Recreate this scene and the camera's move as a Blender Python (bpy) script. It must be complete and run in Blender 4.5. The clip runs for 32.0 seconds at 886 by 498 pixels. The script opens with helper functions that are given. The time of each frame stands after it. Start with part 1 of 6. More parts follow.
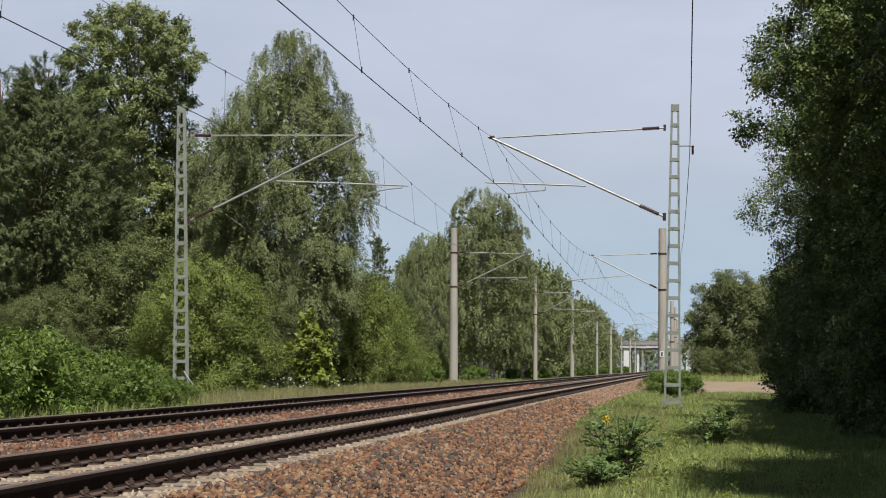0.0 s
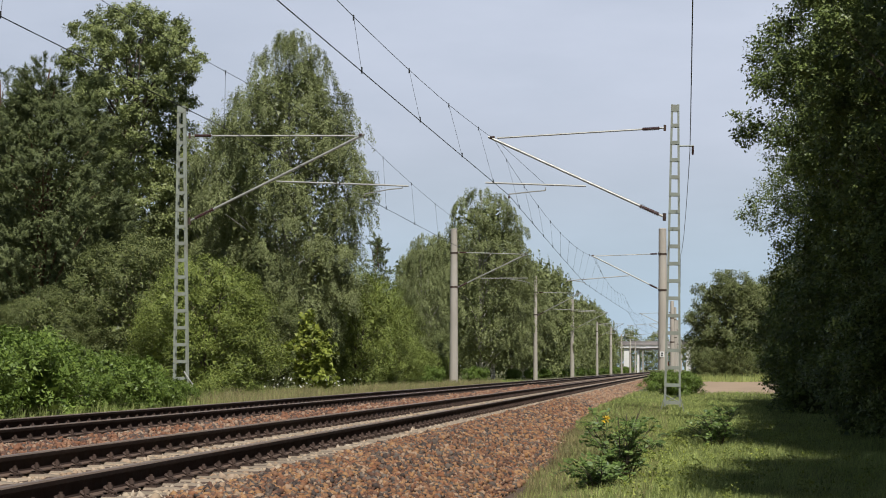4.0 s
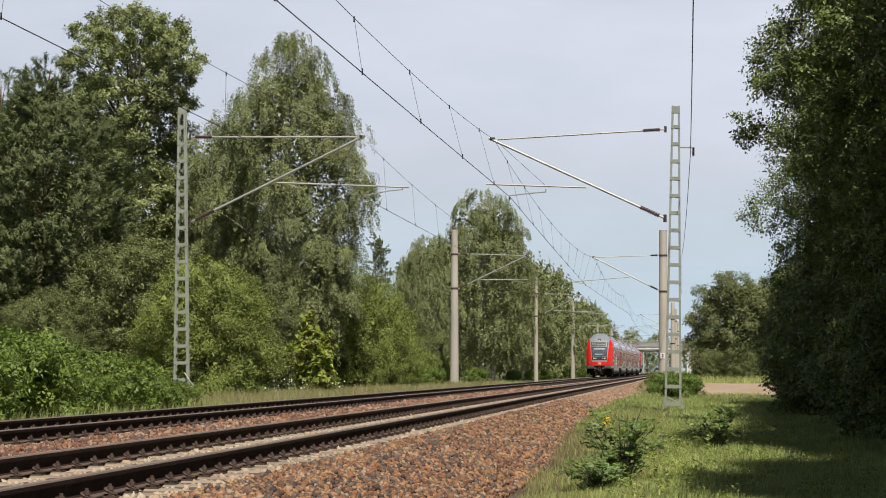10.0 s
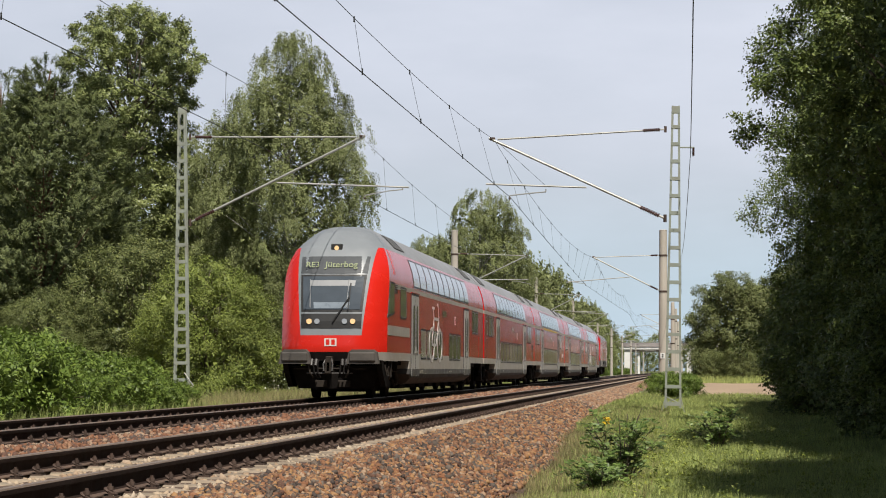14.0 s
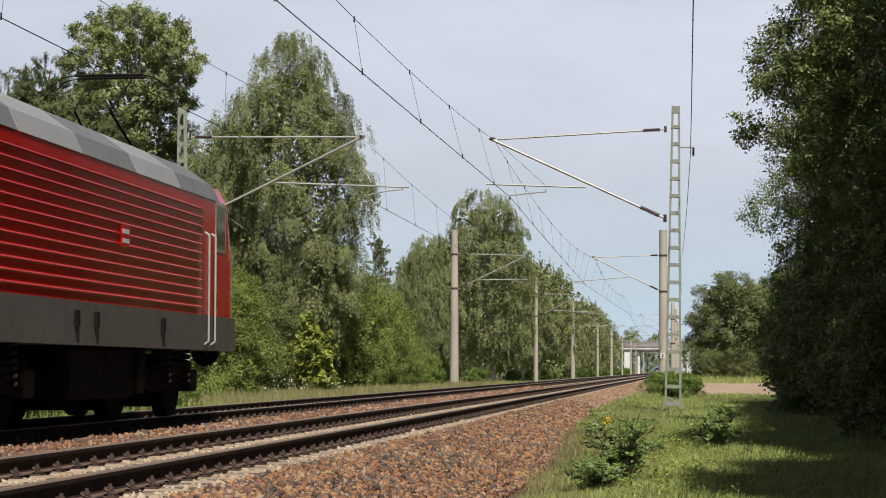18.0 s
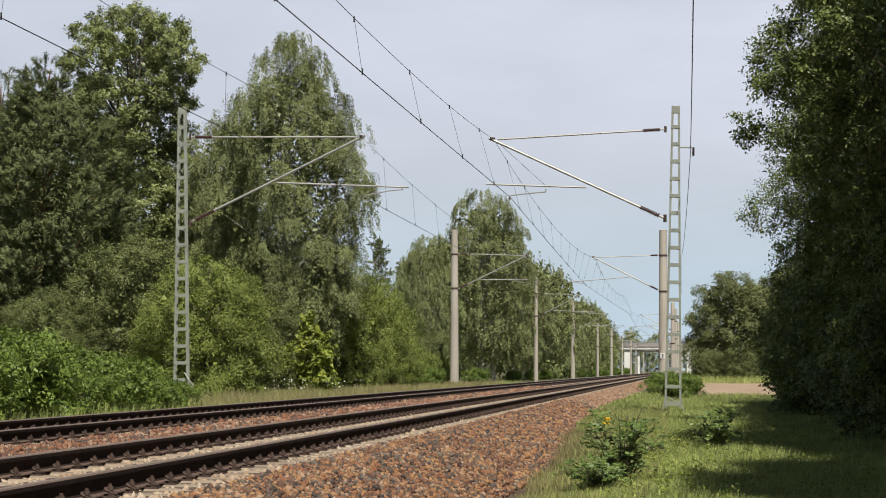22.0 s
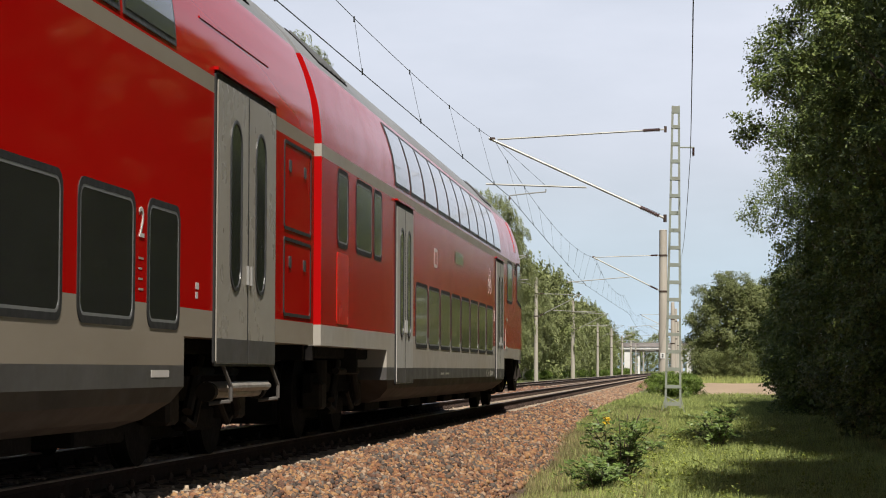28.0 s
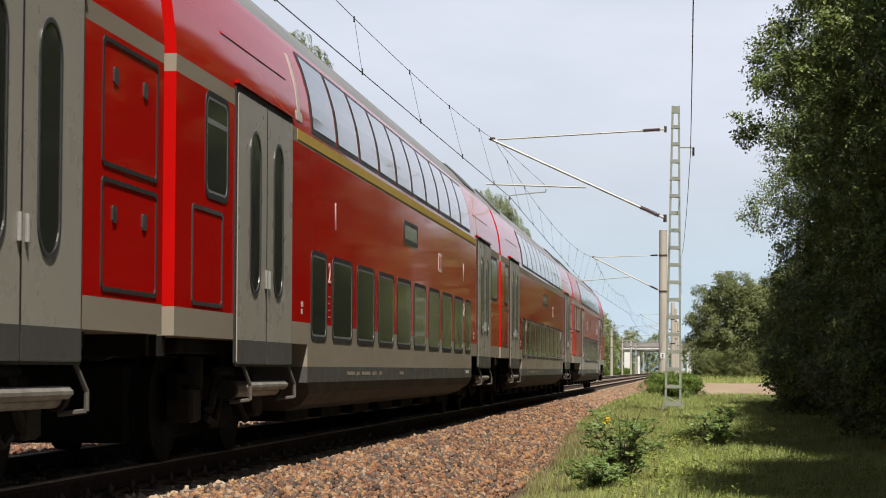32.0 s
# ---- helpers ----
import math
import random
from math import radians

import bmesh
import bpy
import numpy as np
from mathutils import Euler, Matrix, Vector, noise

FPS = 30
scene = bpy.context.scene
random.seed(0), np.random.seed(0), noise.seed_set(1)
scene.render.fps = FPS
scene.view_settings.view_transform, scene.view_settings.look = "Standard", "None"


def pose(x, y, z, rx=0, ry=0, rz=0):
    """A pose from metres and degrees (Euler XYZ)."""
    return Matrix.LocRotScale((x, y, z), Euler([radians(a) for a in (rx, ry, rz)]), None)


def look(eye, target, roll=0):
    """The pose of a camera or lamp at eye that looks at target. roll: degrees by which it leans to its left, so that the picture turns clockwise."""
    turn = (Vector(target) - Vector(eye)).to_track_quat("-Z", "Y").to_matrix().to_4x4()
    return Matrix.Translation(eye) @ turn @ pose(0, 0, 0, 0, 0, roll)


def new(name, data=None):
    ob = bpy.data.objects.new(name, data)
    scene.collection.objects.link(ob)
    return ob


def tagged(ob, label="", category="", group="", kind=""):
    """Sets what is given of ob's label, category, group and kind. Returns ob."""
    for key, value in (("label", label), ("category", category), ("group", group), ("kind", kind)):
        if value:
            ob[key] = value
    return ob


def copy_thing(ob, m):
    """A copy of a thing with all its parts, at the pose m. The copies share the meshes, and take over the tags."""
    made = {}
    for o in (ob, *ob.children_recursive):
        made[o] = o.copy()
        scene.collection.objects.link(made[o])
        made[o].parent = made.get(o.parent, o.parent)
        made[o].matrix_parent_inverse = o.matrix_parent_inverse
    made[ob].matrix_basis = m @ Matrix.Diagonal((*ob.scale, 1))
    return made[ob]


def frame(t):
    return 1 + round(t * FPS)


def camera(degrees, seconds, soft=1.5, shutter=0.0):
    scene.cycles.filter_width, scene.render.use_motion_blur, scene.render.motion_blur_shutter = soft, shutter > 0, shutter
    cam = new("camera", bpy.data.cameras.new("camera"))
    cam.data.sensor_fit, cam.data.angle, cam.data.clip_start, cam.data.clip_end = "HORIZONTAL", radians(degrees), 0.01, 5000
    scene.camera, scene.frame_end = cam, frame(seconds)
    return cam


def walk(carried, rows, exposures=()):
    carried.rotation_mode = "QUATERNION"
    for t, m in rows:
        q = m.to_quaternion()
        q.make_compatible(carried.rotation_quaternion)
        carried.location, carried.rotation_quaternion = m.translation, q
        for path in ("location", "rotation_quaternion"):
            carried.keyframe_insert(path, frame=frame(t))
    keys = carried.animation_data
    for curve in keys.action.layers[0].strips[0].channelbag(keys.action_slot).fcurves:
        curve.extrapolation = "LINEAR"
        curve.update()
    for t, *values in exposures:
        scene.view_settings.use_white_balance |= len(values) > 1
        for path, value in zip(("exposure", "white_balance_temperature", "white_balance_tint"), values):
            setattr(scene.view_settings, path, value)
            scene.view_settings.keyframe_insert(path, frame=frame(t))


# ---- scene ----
# World: y runs along the tracks away from the camera, x to the right, z = 0 at the top of the rails.
EYE = (0.0, 0.0, 0.758)
YAW, PITCH, ROLL = 6.6295, 3.2967, 0.149
NEAR_X, FAR_X = -5.062, -9.133      # centre lines of the two tracks
GAUGE = 0.7525                      # half distance of the rail heads


def aim(yaw, pitch):
    a, b = radians(yaw), radians(pitch)
    way = Vector((-math.sin(a) * math.cos(b), math.cos(a) * math.cos(b), math.sin(b)))
    return look(EYE, Vector(EYE) + way, ROLL)


cam = camera(23.87, 32.0, soft=1.0, shutter=0.04)
first, rest = aim(YAW - 0.0185, PITCH - 0.0445), aim(YAW, PITCH)
walk(cam, [(0, first), (2, first), (3.5, first), (5.5, rest), (8, rest), (20, rest), (32, rest)],
     exposures=[(0, 0.02, 6250, 10), (3.5, 0.02, 6250, 10), (5.5, 0.26, 6650, 10), (14.5, 0.26, 6650, 10), (16.5, 0.22, 6650, 10), (25.5, 0.22, 6650, 10), (27.5, 0.34, 6650, 10), (32, 0.38, 6650, 10)])

# ---- light ----
SUN_UP, SUN_SIDE = 56.0, 20.0       # the sun stands behind the camera, a little to the verge side of the track
world = bpy.data.worlds.new("sky")
scene.world = world
world.use_nodes = True
wn, wl = world.node_tree.nodes, world.node_tree.links
wn.clear()
out = wn.new("ShaderNodeOutputWorld")
bg = wn.new("ShaderNodeBackground")
sky = wn.new("ShaderNodeTexSky")
sky.sky_type, sky.sun_disc = "NISHITA", False
sky.sun_elevation, sky.sun_rotation = radians(SUN_UP), radians(180 - SUN_SIDE)
sky.air_density, sky.dust_density, sky.ozone_density = 1.0, 1.0, 1.2
tc = wn.new("ShaderNodeTexCoord")
mp = wn.new("ShaderNodeMapping")
mp.inputs["Scale"].default_value = (1.0, 1.0, 3.2)
cl = wn.new("ShaderNodeTexNoise")
cl.inputs["Scale"].default_value, cl.inputs["Detail"].default_value, cl.inputs["Roughness"].default_value = 3.0, 6.0, 0.55
ramp = wn.new("ShaderNodeMapRange")
ramp.inputs["From Min"].default_value, ramp.inputs["From Max"].default_value = 0.3, 0.75
ramp.inputs["To Min"].default_value, ramp.inputs["To Max"].default_value = 0.55, 0.9
mix = wn.new("ShaderNodeMix")
mix.data_type = "RGBA"
wl.new(tc.outputs["Generated"], mp.inputs["Vector"])
wl.new(mp.outputs["Vector"], cl.inputs["Vector"])
wl.new(cl.outputs["Fac"], ramp.inputs["Value"])
haze = wn.new("ShaderNodeMapRange")          # the haze thins out towards the zenith
haze.interpolation_type = "SMOOTHSTEP"
haze.inputs["From Min"].default_value, haze.inputs["From Max"].default_value = 0.17, 0.42
haze.inputs["To Min"].default_value, haze.inputs["To Max"].default_value = 1.0, 0.0
sep = wn.new("ShaderNodeSeparateXYZ")
mul = wn.new("ShaderNodeMath")
mul.operation = "MULTIPLY"
wl.new(tc.outputs["Generated"], sep.inputs["Vector"])
wl.new(sep.outputs["Z"], haze.inputs["Value"])
wl.new(ramp.outputs["Result"], mul.inputs[0])
wl.new(haze.outputs["Result"], mul.inputs[1])
low_gap = wn.new("ShaderNodeMapRange")       # the veil of cloud is bluer low over the horizon
low_gap.interpolation_type = "SMOOTHSTEP"
low_gap.inputs["From Min"].default_value, low_gap.inputs["From Max"].default_value = 0.02, 0.11
tint = wn.new("ShaderNodeMix")
tint.data_type = "RGBA"
tint.inputs["A"].default_value, tint.inputs["B"].default_value = (11.6, 14.9, 18.2, 1), (14.5, 15.4, 17.8, 1)
wl.new(sep.outputs["Z"], low_gap.inputs["Value"])
wl.new(low_gap.outputs["Result"], tint.inputs["Factor"])
wl.new(tint.outputs["Result"], mix.inputs["B"])
wl.new(mul.outputs["Value"], mix.inputs["Factor"])
wl.new(sky.outputs["Color"], mix.inputs["A"])
wl.new(mix.outputs["Result"], bg.inputs["Color"])
bg.inputs["Strength"].default_value = 0.046
wl.new(bg.outputs["Background"], out.inputs["Surface"])

sun = new("sun", bpy.data.lights.new("sun", "SUN"))
sun.data.energy, sun.data.angle, sun.data.color = 5.0, radians(0.55), (1.0, 0.95, 0.87)
a, b = radians(SUN_SIDE), radians(SUN_UP)
sun_way = Vector((math.sin(a) * math.cos(b), -math.cos(a) * math.cos(b), math.sin(b)))
sun.matrix_world = look(sun_way * 100, (0, 0, 0))

# ---- materials ----
def shade(name, color, rough=0.6, metal=0.0, vary=0.25, scale=3.0, bump=0.0, bump_scale=40.0, second=None, stain=None,
          island=0.0, coat=0.0, thing=0.0, stretch=(1, 1, 1), spec=0.5):
    """A surface: base colour varied at two scales, per piece and per thing, with stains and fine relief."""
    m = bpy.data.materials.new(name)
    m.use_nodes = True
    n, l = m.node_tree.nodes, m.node_tree.links
    b = n["Principled BSDF"]
    b.inputs["Roughness"].default_value, b.inputs["Metallic"].default_value = rough, metal
    b.inputs["Specular IOR Level"].default_value = spec
    b.inputs["Coat Weight"].default_value, b.inputs["Coat Roughness"].default_value = coat, 0.12
    c = n.new("ShaderNodeTexCoord")
    mp = n.new("ShaderNodeMapping")
    mp.inputs["Scale"].default_value = stretch
    l.new(c.outputs["Object"], mp.inputs["Vector"])

    def noise_at(s, detail=4.0):
        t = n.new("ShaderNodeTexNoise")
        t.inputs["Scale"].default_value, t.inputs["Detail"].default_value = s, detail
        l.new(mp.outputs["Vector"], t.inputs["Vector"])
        return t.outputs["Fac"]

    def blend(fac, x, y, kind="MIX"):
        k = n.new("ShaderNodeMix")
        k.data_type, k.blend_type = "RGBA", kind
        for v, slot in ((fac, "Factor"), (x, "A"), (y, "B")):
            if hasattr(v, "is_output"):
                l.new(v, k.inputs[slot])
            else:
                k.inputs[slot].default_value = v if slot == "Factor" else (*v[:3], 1)
        return k.outputs["Result"]

    def spread(fac, lo, hi, a=0.3, z=0.7):
        r = n.new("ShaderNodeMapRange")
        r.inputs["From Min"].default_value, r.inputs["From Max"].default_value = a, z
        r.inputs["To Min"].default_value, r.inputs["To Max"].default_value = lo, hi
        l.new(fac, r.inputs["Value"])
        return r.outputs["Result"]

    low = [x * (1 - vary) for x in color]
    high = [min(1, x * (1 + vary)) for x in color]
    col = blend(spread(noise_at(scale), 0, 1), low, high)
    col = blend(spread(noise_at(scale * 9, 2.0), 0, 0.5), col, second or [x * (1 - vary * 0.6) for x in color])
    if island or thing:
        h = n.new("ShaderNodeHueSaturation")
        if island:
            g = n.new("ShaderNodeNewGeometry")
            l.new(spread(g.outputs["Random Per Island"], 1 - island, 1 + island, 0, 1), h.inputs["Value"])
            l.new(spread(g.outputs["Random Per Island"], 0.5 + island * 0.035, 0.5 - island * 0.035, 0, 1), h.inputs["Hue"])
        else:
            o = n.new("ShaderNodeObjectInfo")
            l.new(spread(o.outputs["Random"], 1 - thing, 1 + thing, 0, 1), h.inputs["Value"])
        l.new(col, h.inputs["Color"])
        col = h.outputs["Color"]
    if stain:
        col = blend(spread(noise_at(stain[1], 6.0), 0, stain[2], 0.45, 0.7), col, stain[0])
    l.new(col, b.inputs["Base Color"])
    r = spread(noise_at(scale * 4), max(0.015, rough - min(0.1, rough * 0.22)), min(1, rough + min(0.1, rough * 0.22)))
    l.new(r, b.inputs["Roughness"])
    if bump:
        k = n.new("ShaderNodeBump")
        k.inputs["Strength"].default_value, k.inputs["Distance"].default_value = bump, 0.01
        l.new(noise_at(bump_scale, 5.0), k.inputs["Height"])
        l.new(k.outputs["Normal"], b.inputs["Normal"])
    return m


def leafy(name, color, other, island=0.35, shine=0.5, glow=0.1):
    """Leaves: varied per leaf and in patches, partly letting light through."""
    m = shade(name, color, rough=shine, vary=0.3, scale=0.7, second=other, island=island, spec=0.3)
    n, l = m.node_tree.nodes, m.node_tree.links
    b = n["Principled BSDF"]
    t = n.new("ShaderNodeBsdfTranslucent")
    src = b.inputs["Base Color"].links[0].from_socket
    l.new(src, t.inputs["Color"])
    k = n.new("ShaderNodeMixShader")
    k.inputs[0].default_value = glow
    l.new(b.outputs[0], k.inputs[1])
    l.new(t.outputs[0], k.inputs[2])
    l.new(k.outputs[0], n["Material Output"].inputs["Surface"])
    return m


def stones_mat(name, stops, rough=0.85):
    """Ballast: each stone takes its own colour between rust brown, ochre and grey."""
    m = shade(name, (0.2, 0.13, 0.09), rough=rough, bump=0.4, bump_scale=60)
    n, l = m.node_tree.nodes, m.node_tree.links
    g = n.new("ShaderNodeNewGeometry")
    r = n.new("ShaderNodeValToRGB")
    r.color_ramp.interpolation = "CONSTANT"
    while len(r.color_ramp.elements) < len(stops):
        r.color_ramp.elements.new(0.5)
    for i, (e, c) in enumerate(zip(r.color_ramp.elements, stops)):
        e.position, e.color = i / len(stops), (*c, 1)
    l.new(g.outputs["Random Per Island"], r.inputs["Fac"])
    t = n.new("ShaderNodeTexNoise")
    t.inputs["Scale"].default_value = 0.9
    c = n.new("ShaderNodeTexCoord")
    l.new(c.outputs["Object"], t.inputs["Vector"])
    k = n.new("ShaderNodeMix")
    k.data_type, k.blend_type = "RGBA", "MULTIPLY"
    k.inputs["Factor"].default_value = 0.6
    l.new(r.outputs["Color"], k.inputs["A"])
    q = n.new("ShaderNodeValToRGB")
    q.color_ramp.elements[0].color, q.color_ramp.elements[1].color = (0.75, 0.6, 0.5, 1), (1, 1, 1, 1)
    q.color_ramp.elements[0].position, q.color_ramp.elements[1].position = 0.38, 0.62
    l.new(t.outputs["Fac"], q.inputs["Fac"])
    l.new(q.outputs["Color"], k.inputs["B"])
    l.new(k.outputs["Result"], n["Principled BSDF"].inputs["Base Color"])
    return m


M = dict(
    rail_top=shade("rail_running_steel", (0.232, 0.172, 0.133), 0.45, 0.25, 0.2, 0.8, stretch=(1, 0.1, 1)),
    rail_rust=shade("rusted_rail_steel", (0.0241, 0.0138, 0.0103), 0.9, 0.0, 0.35, 2.0, 0.3, 50, spec=0.2),
    # paler than the web: light falling on the foot is put into its brown
    rail_foot=shade("lit_rail_foot", (0.112, 0.0731, 0.0533), 0.9, 0.0, 0.3, 2.0, 0.3, 50),
    clip=shade("rusty_rail_clip", (0.0731, 0.0473, 0.0361), 0.8, 0.2, 0.3, 8.0, thing=0.25),
    sleeper=shade("weathered_concrete_sleeper", (0.26, 0.21, 0.155), 0.9, 0, 0.2, 4.0, 0.5, 35, stain=((0.172, 0.112, 0.0688), 3.0, 0.6), thing=0.15),
    ballast=shade("ballast_bed", (0.0774, 0.0499, 0.037), 0.95, 0, 0.4, 9.0, 1.0, 25, second=(0.129, 0.086, 0.0602)),
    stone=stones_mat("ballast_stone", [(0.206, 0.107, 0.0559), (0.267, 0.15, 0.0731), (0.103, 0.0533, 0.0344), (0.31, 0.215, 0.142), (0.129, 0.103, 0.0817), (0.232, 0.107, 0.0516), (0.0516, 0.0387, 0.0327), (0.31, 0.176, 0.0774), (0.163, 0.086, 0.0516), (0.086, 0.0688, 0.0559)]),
    # stones farther along take paler, more even tones than the near ones
    stone_far=stones_mat("far_ballast_stone", [(0.26, 0.15, 0.086), (0.31, 0.20, 0.125), (0.19, 0.105, 0.065), (0.33, 0.24, 0.16), (0.15, 0.115, 0.09)]),
    stone_pale=stones_mat("dusty_pale_ballast_stone", [(0.378, 0.301, 0.215), (0.413, 0.335, 0.241), (0.318, 0.241, 0.163), (0.396, 0.327, 0.249)]),
    stone_red=stones_mat("rusty_ballast_stone", [(0.19, 0.09, 0.05), (0.26, 0.145, 0.085), (0.11, 0.058, 0.04), (0.30, 0.21, 0.145), (0.085, 0.066, 0.056), (0.22, 0.105, 0.058)]),
    crib=shade("sandy_dust_between_sleepers", (0.396, 0.31, 0.215), 0.95, 0, 0.25, 3.0, 1.0, 30, second=(0.31, 0.224, 0.146)),
    soil=shade("grass_ground", (0.086, 0.107, 0.0301), 0.95, 0, 0.4, 0.35, 0.8, 18, second=(0.138, 0.112, 0.0516), stain=((0.172, 0.138, 0.0774), 0.25, 0.7)),
    sand=shade("bare_sandy_field", (0.31, 0.224, 0.155), 0.95, 0, 0.2, 0.4, 0.6, 10, second=(0.327, 0.258, 0.155)),
    grass=leafy("grass_blade", (0.275, 0.345, 0.1), (0.39, 0.4, 0.165), 0.45, 0.65, 0.15),
    dry=leafy("dry_grass_blade", (0.32, 0.275, 0.14), (0.25, 0.255, 0.1), 0.35, 0.7, 0.25),
    galv=shade("pale_green_grey_painted_steel", (0.258, 0.284, 0.241), 0.6, 0.1, 0.15, 3.0, stain=((0.189, 0.146, 0.103), 2.0, 0.35)),
    tube=shade("galvanised_tube", (0.344, 0.344, 0.318), 0.5, 0.3, 0.15, 2.0),
    concrete=shade("spun_concrete_pole", (0.404, 0.37, 0.318), 0.9, 0, 0.15, 1.2, 0.3, 30, stain=((0.241, 0.215, 0.172), 0.8, 0.5), stretch=(1, 1, 0.3)),
    wire=shade("weathered_copper_wire", (0.0387, 0.0413, 0.0387), 0.6, 0.6, 0.2),
    porcelain=shade("brown_porcelain_insulator", (0.0516, 0.0215, 0.0155), 0.25, 0, 0.2, coat=0.5),
    plate=shade("white_enamel_plate", (0.645, 0.645, 0.619), 0.4, 0, 0.08),
    black=shade("black_paint", (0.0172, 0.0172, 0.0172), 0.5, 0, 0.2),
    bridge=shade("pale_concrete_bridge", (0.70, 0.70, 0.68), 0.85, 0, 0.12, 0.4, stain=((0.301, 0.284, 0.258), 0.3, 0.4)),
    bridge_dark=shade("weathered_bridge_parapet", (0.258, 0.232, 0.224), 0.85, 0, 0.2, 0.5),
    bark=shade("grey_brown_bark", (0.103, 0.0817, 0.0602), 0.95, 0, 0.4, 5.0, 1.0, 20, stretch=(1, 1, 0.3)),
    birch_bark=shade("white_birch_bark", (0.473, 0.447, 0.396), 0.8, 0, 0.2, 3.0, 0.4, 20, stain=((0.0344, 0.0301, 0.0258), 2.5, 0.9), stretch=(1, 1, 2.0)),
    pine_bark=shade("reddish_pine_bark", (0.146, 0.0774, 0.0473), 0.95, 0, 0.4, 5.0, 1.0, 20),
    birch=leafy("birch_leaf", (0.18, 0.208, 0.08), (0.24, 0.262, 0.115), 0.22),
    poplar=leafy("poplar_leaf", (0.185, 0.22, 0.075), (0.25, 0.275, 0.115), 0.3, 0.4),
    pine=leafy("pine_needle", (0.105, 0.13, 0.046), (0.155, 0.178, 0.075), 0.35, 0.55, 0.05),
    oldwillow=leafy("old_willow_leaf", (0.125, 0.148, 0.05), (0.185, 0.2, 0.085), 0.3),
    willow=leafy("willow_shrub_leaf", (0.16, 0.205, 0.042), (0.225, 0.255, 0.068), 0.32),
    shrub=leafy("hazel_shrub_leaf", (0.115, 0.14, 0.042), (0.18, 0.197, 0.08), 0.4),
    bright=leafy("young_maple_leaf", (0.125, 0.19, 0.034), (0.175, 0.235, 0.05), 0.3, 0.45, 0.18),
    dark=leafy("robinia_leaf", (0.105, 0.142, 0.036), (0.155, 0.19, 0.055), 0.4, 0.45, 0.08),
    sumac=leafy("robinia_sapling_leaf", (0.115, 0.18, 0.046), (0.165, 0.225, 0.065), 0.35, 0.45, 0.15),
    weed=leafy("weed_leaf", (0.206, 0.258, 0.043), (0.292, 0.31, 0.0602), 0.35, 0.5, 0.2),
    flower=shade("white_umbel_flower", (0.645, 0.645, 0.568), 0.8, 0, 0.1),
    yellow=shade("yellow_petal", (0.645, 0.43, 0.0258), 0.6, 0, 0.15),
    red=shade("traffic_red_coach_paint", (0.43, 0.0055, 0.006), 0.15, 0, 0.06, 0.5, spec=0.18),
    red_dirty=shade("dusty_dark_red_coach_paint", (0.49, 0.0055, 0.0048), 0.055, 0, 0.09, 0.4, spec=0.2, stretch=(1, 0.4, 1)),
    white_dirty=shade("brownish_dirty_coach_stripe", (0.284, 0.245, 0.194), 0.55, 0, 0.1, 0.8, stain=((0.206, 0.163, 0.12), 0.6, 0.5), stretch=(1, 0.3, 1), spec=0.3),
    door_dirty=shade("dusty_grey_door_paint", (0.335, 0.31, 0.268), 0.3, 0, 0.06, 0.8, spec=0.2),
    # coach red lightened for sun on the ends; brighter panels share it
    red_light=shade("sunlit_red_end_paint", (0.585, 0.0189, 0.0103), 0.25, 0, 0.04, 0.6),
    roof=shade("light_grey_coach_roof", (0.267, 0.275, 0.284), 0.5, 0.0, 0.12, 0.7, stain=((0.215, 0.206, 0.198), 0.5, 0.6), stretch=(1, 0.4, 1)),
    nose_grey=shade("grey_cab_mask_paint", (0.206, 0.224, 0.237), 0.4, 0, 0.06, 1.0),
    white=shade("light_grey_coach_stripe", (0.38, 0.352, 0.31), 0.5, 0, 0.07, 1.0, stain=((0.344, 0.292, 0.224), 0.7, 0.5), spec=0.35),
    stripe=shade("dark_grey_sole_stripe", (0.0731, 0.0688, 0.0654), 0.5, 0, 0.12, 1.0),
    under=shade("dusty_brown_underframe_skirt", (0.052, 0.037, 0.028), 0.75, 0, 0.3, 1.5, stain=((0.0387, 0.0292, 0.0258), 0.8, 0.7), stretch=(1, 0.5, 1)),
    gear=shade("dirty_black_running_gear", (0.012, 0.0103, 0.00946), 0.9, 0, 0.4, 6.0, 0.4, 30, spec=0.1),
    # dusty gear again, lightened: the light on outer pieces is in the colour
    gear_lit=shade("dusty_lit_bogie_casting", (0.03, 0.0245, 0.02), 0.8, 0, 0.3, 6.0, spec=0.15),
    door=shade("light_grey_door_paint", (0.43, 0.417, 0.387), 0.45, 0, 0.05, 1.0, spec=0.35),
    rubber=shade("black_rubber_seal", (0.0155, 0.0155, 0.0155), 0.6, 0, 0.2),
    frame=shade("dark_grey_window_frame", (0.043, 0.043, 0.043), 0.4, 0.0, 0.15),
    bead=shade("grey_glazing_bead", (0.26, 0.265, 0.26), 0.35, 0.3, 0.1),
    glass=shade("tinted_coach_glass", (0.034, 0.035, 0.033), 0.05, 0, 0.1, spec=0.7, coat=0.8),
    step_metal=shade("dusty_worn_aluminium", (0.30, 0.275, 0.24), 0.55, 0.35, 0.25, 5.0, stain=((0.10, 0.08, 0.065), 4.0, 0.6)),
    green_ring=shade("green_lock_ring", (0.02, 0.16, 0.07), 0.4, 0, 0.1),
    silver=shade("aluminium_step", (0.473, 0.464, 0.447), 0.4, 0.6, 0.15, 5.0),
    yellow_stripe=shade("first_class_yellow_stripe", (0.533, 0.361, 0.0516), 0.45, 0, 0.06),
    decal=shade("white_decal_film", (0.568, 0.533, 0.499), 0.5, 0, 0.05),
